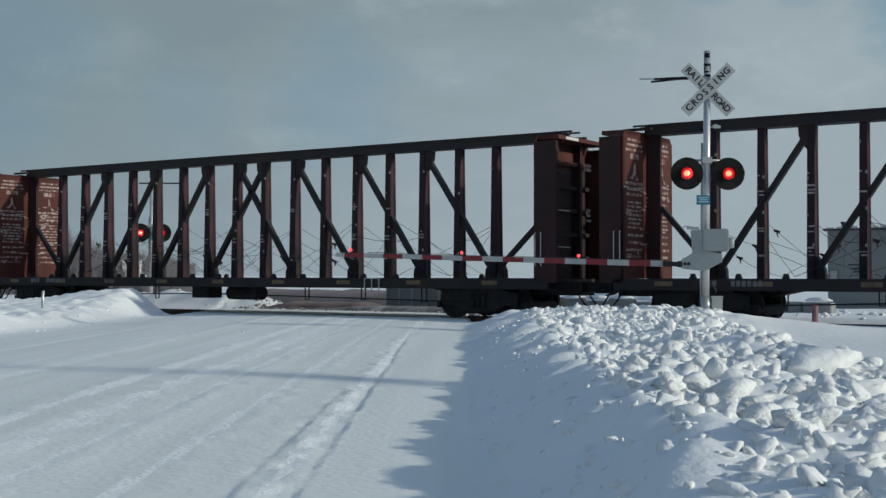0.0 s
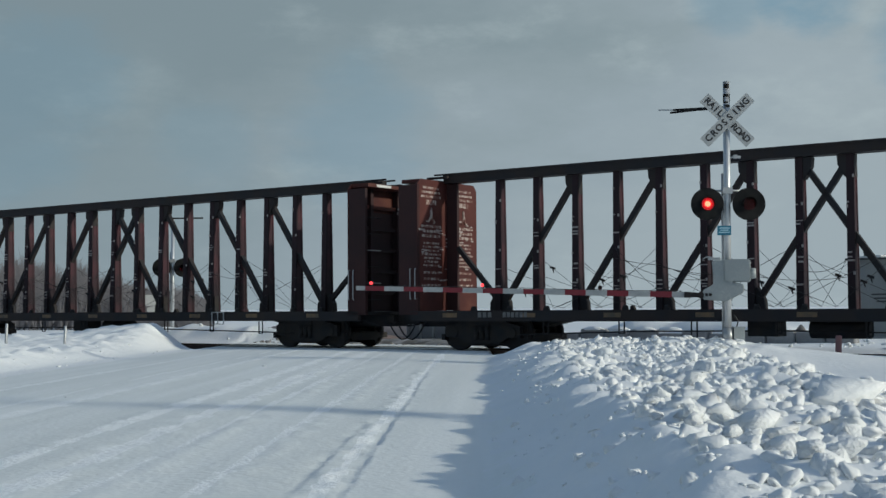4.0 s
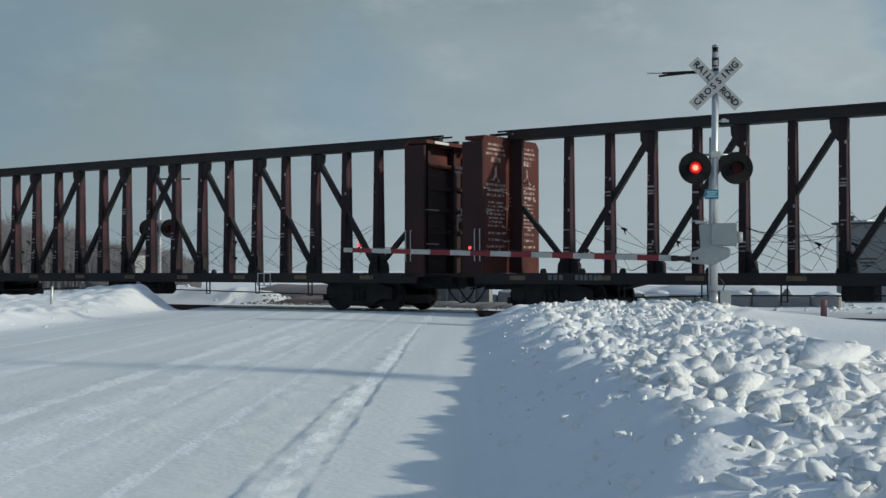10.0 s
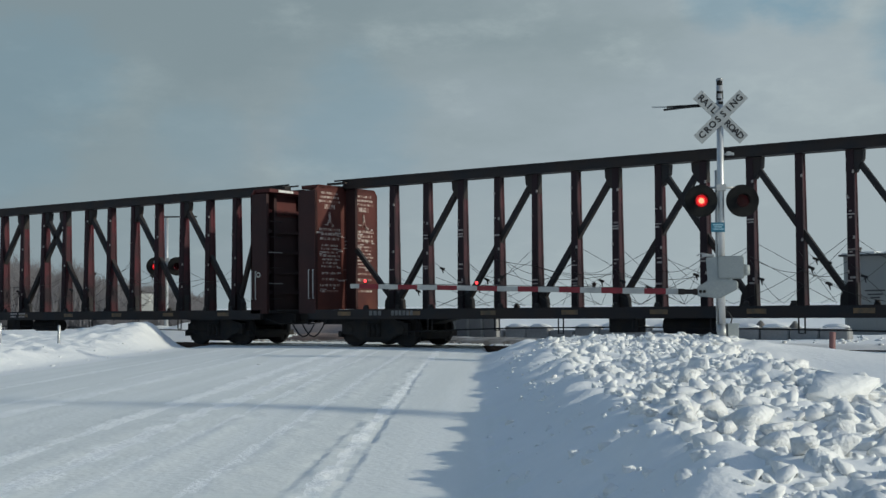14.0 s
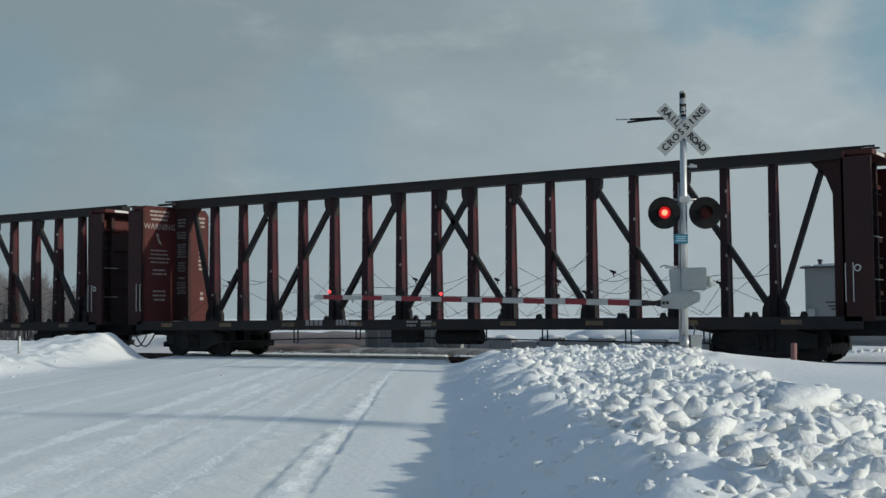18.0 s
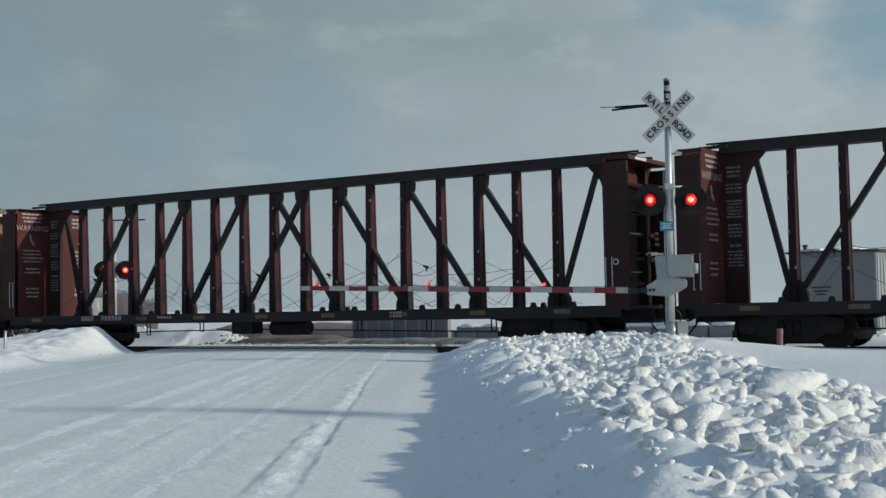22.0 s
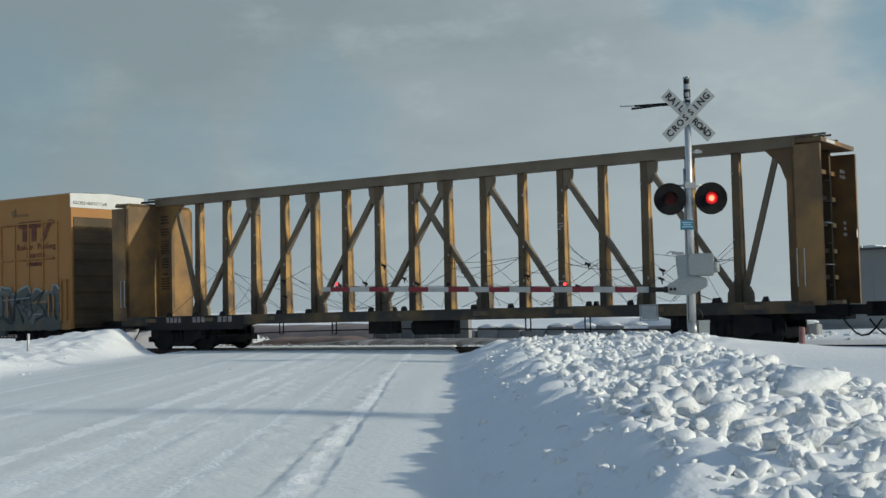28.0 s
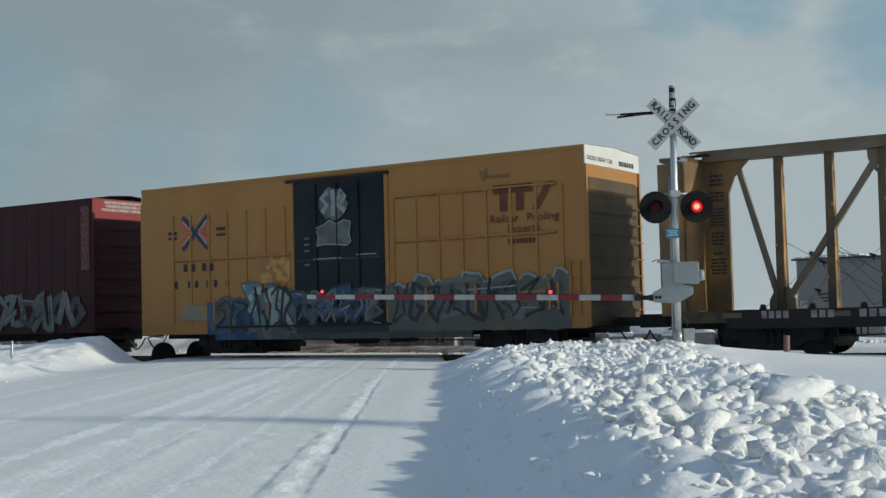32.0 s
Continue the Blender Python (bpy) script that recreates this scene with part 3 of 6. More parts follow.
# blocks that lean out of the rubble along the shaded slope
for x, y, s, turn, up in ((1.31, 7.78, 0.10, 15, 0.09), (1.40, 7.10, 0.10, 75, 0.08), (1.50, 6.70, 0.12, 130, 0.07), (1.58, 6.35, 0.16, 33, 0.08), (1.70, 6.85, 0.14, 52, 0.08), (1.66, 9.1, 0.12, 94, 0.07),
                          (2.05, 10.2, 0.14, 7, 0.06), (1.62, 6.0, 0.14, 250, 0.07), (1.75, 5.55, 0.13, 333, 0.07), (1.5, 5.55, 0.12, 21, 0.06), (1.62, 5.15, 0.13, 200, 0.06), (1.45, 5.0, 0.11, 290, 0.05),
                          (1.36, 5.95, 0.09, 64, 0.07), (1.78, 7.6, 0.13, 18, 0.07), (1.44, 8.4, 0.11, 140, 0.08), (1.22, 7.2, 0.06, 10, 0.05), (1.30, 6.5, 0.08, 222, 0.06)):
    ob = new("snow_clump", CLUMPS[int(turn) % 12])
    ob.matrix_world = pose(x, y, float(height(np.array([x]), np.array([y]))[0]) + up * 0.75, 14, -8, turn) @ Matrix.Diagonal((s, s * 0.85, s * 0.95, 1))
    tagged(ob, "block of ploughed white snow leaning on the bank's shaded slope", "snow clump", "lumps on the snow bank")


def rubble(name, places, label, material=None):
    cos, faces, base = [], [], 0
    src = []
    for me in CLUMPS:
        co = np.empty(len(me.vertices) * 3, np.float32)
        me.vertices.foreach_get("co", co)
        ix = np.empty(len(me.loops), np.int32)
        me.loops.foreach_get("vertex_index", ix)
        src.append((co.reshape(-1, 3), ix.reshape(-1, 3)))
    zs = height(np.array([p[0] for p in places]), np.array([p[1] for p in places]))
    for (x, y, s, rnd), z in zip(places, zs):
        co, ix = src[rnd.randrange(12)]
        r = np.array(Euler((rnd.uniform(-0.8, 0.8), rnd.uniform(-0.8, 0.8), rnd.uniform(0, 6.3))).to_matrix())
        cos.append((co * s * np.array([1, rnd.uniform(0.7, 1.2), rnd.uniform(0.6, 1.1)])) @ r.T + np.array([x, y, z - 0.08 * s]))
        faces.append(ix + base)
        base += len(co)
    v, q = np.concatenate(cos).astype(np.float32), np.concatenate(faces).astype(np.int32)
    me = bpy.data.meshes.new(name)
    me.vertices.add(len(v))
    me.vertices.foreach_set("co", v.ravel())
    me.loops.add(q.size)
    me.loops.foreach_set("vertex_index", q.ravel())
    me.polygons.add(len(q))
    me.polygons.foreach_set("loop_start", np.arange(0, q.size, 3, dtype=np.int32))
    me.polygons.foreach_set("loop_total", np.full(len(q), 3, np.int32))
    me.polygons.foreach_set("use_smooth", np.ones(len(q), bool))
    me.materials.append(material or SNOW_RUBBLE)
    me.update()
    me.set_sharp_from_angle(angle=radians(120))
    tagged(new(name, me), label, "snow", kind="stuff")


rubble("snow_rubble", scatter(5800, 0.04, 0.16, 6, lambda t, y: 0.55 + 0.45 * t), "small broken lumps of ploughed snow on the bank")
_r = random.Random(11)
rubble("snow_crumbs", [(0.031 * y + x, y, 0.014 + 0.06 * _r.random() ** 2, _r) for x, y in
                       [(_r.uniform(-9.6, -8.2), _r.uniform(16, 34)) for _ in range(90)] + [(_r.gauss(0.72, 0.26), 3.5 + 20 * _r.random() ** 1.5) for _ in range(330)]
                       + [(_r.uniform(-7, -0.5), _r.uniform(9, 28)) for _ in range(5)]],
       "crumbs of snow scattered beside the packed road")


# ---- rails and crossing ----
def rail_profile(bm, s0, s1, v):
    for z0, z1, w in ((-0.17, -0.15, 0.14), (-0.15, -0.04, 0.02), (-0.04, 0.0, 0.07)):
        box(bm, s0, s1, v - w / 2, v + w / 2, z0, z1)


TRACK_POSE = pose(*TRACK_MID, 0, 0, TRACK_TURN)
for v in (-0.75, 0.75):
    bm = B()
    rail_profile(bm, -120, 120, v)
    r = part("rail", bm, RAIL)
    r.matrix_world = TRACK_POSE
    tagged(r, "rusty steel rail half buried in snow", "rail", "rails of the track", "structure")
bm = B()
for i in range(75):
    box(bm, -22 + i * 0.56, -21.77 + i * 0.56, -1.3, 1.3, -0.33, -0.165)
t = part("railway_ties", bm, WOOD_POLE)
t.matrix_world = TRACK_POSE
tagged(t, "dark timber ties under the rails in snow", "railway tie", kind="stuff")


# ---- crossing signal ----
def disc_tube(bm, c, axis, r, depth, n=28):
    c, axis = Vector(c), Vector(axis)
    return tube(bm, c, c + axis * depth, r, r, n)


LAMP_R = 0.305
FAR_LAMP_R = 0.345


def lamp_unit(name, parent, x, y, z, face, plate=LAMP_R):
    """A flashing lamp on the mast: backplate, hood, lens and a lit reflector that turns behind the lens. face: -1 looks to -y."""
    bm = B()
    tube(bm, (x, y, z), (x, y + 0.03 * face, z), plate, plate, 36)
    tube(bm, (x, y, z), (x, y - 0.16 * face, z), 0.15, 0.11, 20)
    lamp = part(name, bm, LAMP_BLACK, parent, "round matt black lamp with backplate")
    bm = B()
    n = 20
    rings = []
    for d, r in ((0.03, 0.118), (0.20, 0.122)):
        rings.append([bm.verts.new((x + r * math.sin(a), y + face * d * (1 if d < 0.1 else 0.55 + 0.45 * math.cos(a * 0.5)), z + r * math.cos(a)))
                      for a in [radians(-115 + 230 * i / n) for i in range(n + 1)]])
    for i in range(n):
        bm.faces.new((rings[0][i], rings[0][i + 1], rings[1][i + 1], rings[1][i]))
    bmesh.ops.solidify(bm, geom=bm.faces[:], thickness=0.004)
    part("hood", bm, LAMP_BLACK, lamp)
    bm = B()
    tube(bm, (x, y + 0.075 * face, z), (x, y + 0.082 * face, z), 0.108 * plate / 0.28, 0.10 * plate / 0.28, 28)
    part("lens", bm, LENS, lamp, "dark red glass lens")
    bm = B()
    tube(bm, (x, y + 0.032 * face, z), (x, y + 0.036 * face, z), 0.115, 0.115, 28)
    part("lamp_well", bm, LAMP_BLACK, lamp)
    return lamp


def mast_bars(parent, x, y, r, rows, material):
    for z, h, a0, a1 in rows:
        bm = B()
        n = 6
        ring = [[bm.verts.new((x + r * math.sin(a), y - r * math.cos(a), q)) for q in (z, z + h)] for a in [radians(a0 + (a1 - a0) * i / n) for i in range(n + 1)]]
        for p, q in zip(ring, ring[1:]):
            bm.faces.new((p[0], q[0], q[1], p[1]))
        bmesh.ops.solidify(bm, geom=bm.faces[:], thickness=0.002)
        part("mark", bm, material, parent)


def crossing_signal(base, turn, lean, label, gap, near):
    root = new("crossing_signal")
    root.matrix_world = pose(*base, 0, lean, turn)
    tagged(root, label, "crossing signal", "signals at the level crossing")
    top = 4.98 if near else 4.45
    mast = part("mast", tube(B(), (0, 0, -0.2), (0, 0, top), 0.066, 0.064, 24), ALU, root, "bare aluminium mast")
    bm = B()
    box(bm, -0.17, 0.17, -0.17, 0.17, -0.12, 0.03)
    tube(bm, (0, 0, 0.03), (0, 0, 0.34), 0.10, 0.085, 20)
    part("mast_base", bm, GALV, root)
    part("mast_cap", tube(B(), (0, 0, top), (0, 0, top + 0.02), 0.07, 0.05, 20), GALV, root)
    if near:
        mast_bars(mast, 0, 0, 0.0665, ((4.86, 0.09, -60, 40), (4.70, 0.05, -50, 60), (4.58, 0.03, -70, 20), (4.50, 0.05, -40, 60), (4.60, 0.16, -80, -50), (4.60, 0.16, 40, 70)), SIGN_BLACK)
    # crossed boards
    for name, text, ang, y in (("crossbuck_board", "RAIL   ROAD", -45, -0.085), ("crossbuck_board", "CROSSING", 45, -0.105)) if near else ():
        bm = B()
        box(bm, -0.61, 0.61, -0.006, 0.006, -0.114, 0.114)
        ob = part(name, bm, SIGN_WHITE if near else FAR_METAL, root, "white board lettered in black" if near else "bare grey back of a crossing board")
        ob.matrix_local = pose(0, y, 4.25, 0, -ang, 0)
        if near:
            for tx, ch in zip(np.linspace(-0.50, 0.50, 8), "RAILROAD" if ang < 0 else "CROSSING"):
                tx = (tx * 0.80 + (0.135 if tx > 0 else -0.135)) if ang < 0 else tx * 1.03
                words("letter", ch, 0.175, SIGN_BLACK, ob, pose(tx * 0.95, -0.007, 0, 90, 0, 0), 0.002, 1.0, 0.005)
    if near:
        bm = B()
        box(bm, -0.10, 0.10, -0.09, -0.07, 4.20, 4.30)
        box(bm, -0.09, 0.09, -0.075, 0.075, 4.22, 4.28)
        part("board_bracket", bm, GALV, root)
    # bars that stick out behind the boards
    if near:
        bm = B()
        beam(bm, (0.0, 0.05, 4.52), (-0.96, 0.30, 4.51), 0.035, 0.035)
        part("side_arm", bm, LAMP_BLACK, root, "dark metal arm behind the boards")
        bm = B()
        beam(bm, (-0.96, 0.30, 4.51), (-1.24, 0.36, 4.52), 0.022, 0.022)
        part("arm_tip", bm, GALV, root)
        bm = B()
        rope(bm, [(-0.05, 0.0, 4.49), (-0.55, -0.02, 4.46), (-1.06, -0.05, 4.40)], 0.021, 8)
        part("side_arm", bm, LAMP_BLACK, root)
        # camera-like bracket on the right below the boards
        bm = B()
        beam(bm, (0.05, 0, 3.55), (0.20, -0.02, 3.56), 0.03, 0.03)
        box(bm, 0.12, 0.19, -0.05, 0.03, 3.53, 3.60)
        beam(bm, (0.19, -0.02, 3.56), (0.25, -0.02, 3.55), 0.05, 0.05)
        part("side_bracket", bm, GALV, root)
    else:
        bm = B()
        beam(bm, (-0.45, 0.05, 4.50), (1.10, 0.10, 4.52), 0.05, 0.05)
        part("side_arm", bm, LAMP_BLACK, root, "dark metal arm on the mast")
    # lamp cross-arm and lamps
    bm = B()
    tube(bm, (-gap / 2, 0.0, 2.92), (gap / 2, 0.0, 2.92), 0.022, 0.022, 10)
    tube(bm, (-gap / 2 * 0.9, 0.0, 2.92), (-gap / 2 * 0.9, 0.03, 2.70), 0.018, 0.018, 8)
    tube(bm, (gap / 2 * 0.9, 0.0, 2.92), (gap / 2 * 0.9, 0.03, 2.70), 0.018, 0.018, 8)
    box(bm, -0.09, 0.09, -0.09, 0.09, 2.86, 2.98)
    part("lamp_arm", bm, GALV, root)
    lamps = []
    for side in (-1, 1):
        lamp = lamp_unit("flashing_lamp", root, side * gap / 2, -0.10, 2.66, -1, LAMP_R if near else FAR_LAMP_R)
        lamps.append(lamp)
    if near:
        bm = B()
        box(bm, -0.20, 0.055, -0.105, -0.095, 2.075, 2.255)
        sg = part("blue_sign", bm, SIGN_BLUE, root, "small blue notice plate")
        for z, w in ((2.21, 0.19), (2.17, 0.15), (2.13, 0.2), (2.10, 0.12)):
            bm = B()
            box(bm, -0.07 - w / 2, -0.07 + w / 2, -0.108, -0.105, z - 0.010, z + 0.010)
            part("text_bar", bm, SIGN_BLUE if z < 2.11 else mat_bar, sg)
        bm = B()
        box(bm, -0.03, 0.03, -0.095, 0.0, 2.14, 2.18)
        part("sign_clip", bm, GALV, root)
    # cable riser beside the mast and the small cabinet at its foot
    bm = B()
    tube(bm, (-0.085, 0.03, 0.2), (-0.085, 0.03, 3.25), 0.020, 0.020, 8)
    part("cable_riser", bm, GALV, root)
    bm = B()
    box(bm, 0.10, 0.30, -0.08, 0.10, -0.05, 0.33)
    box(bm, 0.09, 0.31, -0.09, 0.11, 0.33, 0.36)
    part("junction_box", bm, GREY_CAST, root)
    bm = B()
    rope(bm, [(0.16, 0, 0.36), (0.19, 0, 0.46), (0.13, 0, 0.56), (0.06, 0, 0.60)], 0.012, 6)
    part("conduit", bm, WIRE, root)
    return root, lamps


mat_bar = mat("pale_blue_bar", (0.35, 0.55, 0.66), 0.5)
NEAR_BASE = (5.33, 23.4, 0.36)
FAR_BASE = (-10.05, 46.1, 0.0)
signal_near, lamps_near = crossing_signal(NEAR_BASE, -4, 0.55, "aluminium crossing signal with white crossed boards and red lamps", 0.77, True)
signal_far, lamps_far = crossing_signal(FAR_BASE, 8, 0, "crossing signal beyond the track with red lamps", 0.77, False)


# each reflector is a shallow dish: red rim, bright middle, black back
def dish(lamp, x, size=1.16):
    bm = B()
    segs = [(0.0, 2), (0.046, 2), (0.066, 1), (0.098, 1)]
    n = 28
    rows = []
    for r, _ in segs[1:]:
        rows.append([bm.verts.new((r * math.sin(2 * math.pi * i / n), -0.030, r * math.cos(2 * math.pi * i / n))) for i in range(n)])
    mid = bm.verts.new((0, -0.030, 0))
    back = [bm.verts.new((0.098 * math.sin(2 * math.pi * i / n), -0.018, 0.098 * math.cos(2 * math.pi * i / n))) for i in range(n)]
    for i in range(n):
        j = (i + 1) % n
        f = bm.faces.new((mid, rows[0][j], rows[0][i]))
        f.material_index = 1
        f = bm.faces.new((rows[0][i], rows[0][j], rows[1][j], rows[1][i]))
        f.material_index = 0
        f = bm.faces.new((rows[1][i], rows[1][j], rows[2][j], rows[2][i]))
        f.material_index = 2
        f = bm.faces.new((rows[2][i], rows[2][j], back[j], back[i]))
        f.material_index = 3
    f = bm.faces.new(back)
    f.material_index = 3
    ob = part("reflector", bm, LAMP_GLOW, lamp, "glowing red reflector that turns on a pivot")
    for m in (LAMP_CORE, LAMP_RIM, LAMP_BLACK):
        ob.data.materials.append(m)
    ob.data.transform(Matrix.Diagonal((size, 1, size, 1)))
    ob.matrix_local = pose(x, -0.142, 2.66)
    return ob


LAMP_RIM = bpy.data.materials.new("deep_red_lamp_glow")
LAMP_RIM.use_nodes = True
_b = LAMP_RIM.node_tree.nodes["Principled BSDF"]
_b.inputs["Base Color"].default_value = (0.3, 0.01, 0.01, 1)
_b.inputs["Emission Color"].default_value = (1.0, 0.03, 0.05, 1)
_b.inputs["Emission Strength"].default_value = 0.9
dishes = [dish(lamp, side * 0.77 / 2) for lamp, side in zip(lamps_near, (-1, 1))]
dishes_far = [dish(lamp, side * 0.77 / 2, 1.3) for lamp, side in zip(lamps_far, (-1, 1))]


# ---- crossing gate ----
def gate(pivot, turn, rise, length, near):
    root = new("crossing_gate")
    root.matrix_world = pose(*pivot, 0, 0, turn)
    tagged(root, "lowered crossing gate with red and white striped arm" if near else "crossing gate mechanism beyond the track, light grey", "crossing gate",
           "gates at the level crossing")
    # x runs along the arm, away from the mast
    bm = B()
    prism(bm, [(-0.62, 0.05), (-0.62, 0.20), (-0.25, 0.26), (-0.25, 0.62), (-0.50, 0.63), (-0.50, 0.66), (0.05 - 0.1, 0.64), (0.0 - 0.1, 0.20), (0.12, 0.10), (0.12, -0.08), (-0.30, -0.12)], -0.14, 0.16)
    bmesh.ops.bevel(bm, geom=bm.edges[:], offset=0.018, segments=2, affect="EDGES")
    mech = part("gate_mechanism", bm, GREY_CAST if near else WHITE_PAINT, root, "light grey cast metal housing")
    bm = B()
    box(bm, -0.74, -0.27, -0.18, 0.18, 0.24, 0.66)
    bmesh.ops.bevel(bm, geom=bm.edges[:], offset=0.02, segments=2, affect="EDGES")
    part("housing_cover", bm, GREY_CAST if near else WHITE_PAINT, mech)
    bm = B()
    tube(bm, (-0.74, 0, 0.40), (-0.84, 0, 0.40), 0.11, 0.09, 16)
    part("motor_cap", bm, GREY_CAST, mech)
    bm = B()
    box(bm, -0.20, 0.02, -0.10, 0.10, 0.66, 0.70)
    rope(bm, [(-0.10, 0, 0.70), (0.05, -0.02, 0.72), (0.12, -0.02, 0.68)], 0.012, 6)
    part("lid_latch", bm, GALV, mech)
    bm = B()
    for x in (-0.02, 0.05):
        tube(bm, (x, 0.14, 0.01), (x, 0.18, 0.01), 0.03, 0.03, 10)
    part("pivot_bolt", bm, TRUCK_BLACK, mech)
    if not near:
        return root, []
    # arm
    arm = new("gate_arm")
    arm.parent = root
    arm.matrix_local = pose(0, 0.12, 0.0, 0, -rise, 0)
    bm = B()
    beam(bm, (0.05, 0, 0), (0.42, 0, 0), 0.09, 0.05)
    box(bm, 0.12, 0.18, -0.05, 0.05, -0.06, 0.06)
    box(bm, 0.34, 0.46, -0.045, 0.045, -0.055, 0.055)
    part("arm_clamp", bm, TRUCK_BLACK, arm)
    x, k = 0.44, 0
    first = 0.25
    while x < length - 0.02:
        step = first if k == 0 else 0.406
        e = min(length, x + step)
        hgt = 0.056 - 0.012 * x / length
        bm = B()
        box(bm, x, e - 0.002, -0.018, 0.018, -hgt, hgt)
        part("arm_stripe", bm, GATE_WHITE if k % 2 == 0 else GATE_RED, arm)
        x, k = e, k + 1
    lamps = []
    for lx in (2.05, 4.35, length - 0.32):
        bm = B()
        box(bm, lx - 0.02, lx + 0.02, -0.015, 0.015, 0.045, 0.065)
        tube(bm, (lx, -0.05, 0.105), (lx, -0.02, 0.105), 0.040, 0.040, 14)
        part("arm_lamp", bm, TRUCK_BLACK, arm, "small red lamp on the arm")
        bm = B()
        tube(bm, (0, 0.014, 0), (0, 0.022, 0), 0.033, 0.026, 14)
        for f in bm.faces:
            f.material_index = 0 if f.calc_center_median().y > 0.0145 else 1
        g = part("arm_lamp_glow", bm, LAMP_GLOW, arm, "red glowing lens that turns on a pivot")
        g.data.materials.append(LAMP_BLACK)
        g.matrix_local = pose(lx, 0.012, 0.105)
        lamps.append(g)
    bm = B()
    rope(bm, [(0.5, 0.0, 0.07)] + [(q, 0.0, 0.062 + 0.008 * math.sin(q * 9)) for q in np.arange(0.9, length - 0.3, 0.45)], 0.006, 5)
    part("arm_cable", bm, WIRE, arm)
    return root, lamps


gate_near, arm_lamps = gate((4.97, 23.24, 1.31), 180 - 16, 1.7, 6.97, True)
gate_far, _ = gate((-10.35, 46.1, 1.0), 0, 0, 0, False)


# ---- the train: local x runs ahead along the track, local -y is the side towards the road, z = 0 at rail top ----
HALF_W = 1.42
DECK, CHORD_TOP, BULK_TOP = 1.03, 4.76, 4.56


def truck(car, x):
    """Two-axle bogie with side frames, springs and wheelsets."""
    bm = B()
    box(bm, x - 0.22, x + 0.22, -1.1, 1.1, 0.50, 0.80)
    box(bm, x - 0.45, x + 0.45, -0.40, 0.40, 0.45, 0.62)
    tr = part("truck", bm, TRUCK_BLACK, car, "black steel bogie")
    for y in (-1.0, 1.0):
        bm = B()
        prism(bm, [(x - 1.14, 0.34), (x - 1.14, 0.64), (x - 0.76, 0.72), (x - 0.48, 0.86), (x + 0.48, 0.86), (x + 0.76, 0.72), (x + 1.14, 0.64), (x + 1.14, 0.34),
                   (x + 0.78, 0.34), (x + 0.48, 0.18), (x - 0.48, 0.18), (x - 0.78, 0.34)], y - 0.07, y + 0.07)
        part("side_frame", bm, TRUCK_BLACK, tr)
        for k in (-0.89, 0.89):
            part("journal_box", disc_tube(B(), (x + k, y - 0.10, 0.47), (0, 1, 0), 0.14, 0.20, 14), TRUCK_BLACK, tr)
        for k in (-0.17, 0.0, 0.17):
            part("spring", tube(B(), (x + k, y - 0.09, 0.28), (x + k, y - 0.09, 0.62), 0.065, 0.065, 8), TRUCK_BLACK, tr)
    # black boxes fill the bogie: rough brake rigging and the shade around it
    for x0, x1, y0, y1, z0, z1 in ((-1.30, 1.30, -0.60, 0.60, 0.20, 0.44), (-1.22, 1.22, -0.84, -0.60, 0.12, 0.76), (-1.22, 1.22, 0.55, 0.85, 0.12, 0.76)):
        bm = B()
        box(bm, x + x0, x + x1, y0, y1, z0, z1)
        part("brake_rigging", bm, TRUCK_BLACK, tr)
    for k in (-1.28, 1.28):
        bm = B()
        box(bm, x + k - 0.05, x + k + 0.05, -1.0, 1.0, 0.26, 0.42)
        part("brake_beam", bm, TRUCK_BLACK, tr)
    for k in (-0.89, 0.89):
        bm = B()
        for y in (-0.75, 0.75):
            disc_tube(bm, (0, y - 0.07, 0), (0, 1, 0), 0.46, 0.14, 26)
            for a in range(6):
                c, s_ = math.cos(a * math.pi / 3), math.sin(a * math.pi / 3)
                disc_tube(bm, (0.24 * c, y - 0.085 if y < 0 else y + 0.065, 0.24 * s_), (0, 1, 0), 0.05, 0.02, 8)
        tube(bm, (0, -0.75, 0), (0, 0.75, 0), 0.08, 0.08, 10)
        w = part("wheelset", bm, TRUCK_BLACK, tr, "dark steel wheels on an axle")
        w.matrix_local = pose(x + k, 0, 0.46)
    return tr


def coupler(car, x, d):
    bm = B()
    box(bm, min(x, x + d * 0.75), max(x, x + d * 0.75), -0.12, 0.12, 0.70, 0.92)
    box(bm, min(x + d * 0.72, x + d * 1.08), max(x + d * 0.72, x + d * 1.08), -0.17, 0.17, 0.66, 0.98)
    part("coupler", bm, TRUCK_BLACK, car)
    bm = B()
    pts = [(x + d * (0.2 + 0.9 * k / 6), -0.38, 0.72 - 0.48 * math.sin(math.pi * k / 6 * 0.92)) for k in range(7)]
    rope(bm, pts, 0.022, 6)
    part("brake_hose", bm, WIRE, car)
    bm = B()
    rope(bm, [(x - d * 0.1, -1.15, 0.78), (x + d * 0.35, -1.0, 0.62), (x + d * 0.4, -0.4, 0.66), (x + d * 0.3, -0.15, 0.8)], 0.018, 6)
    part("cut_lever", bm, TRUCK_BLACK, car)


def mark_bars(car, x0, x1, n, z, h, material):
    """One group of a side sill's reporting mark, a plain bar for each character."""
    bm = B()
    step = (x1 - x0) / n
    for q in range(n):
        box(bm, x0 + q * step, x0 + (q + 0.72) * step, -HALF_W - 0.007, -HALF_W, z, z + h)
    return tagged(part("reporting_mark", bm, material, car), kind="stuff")


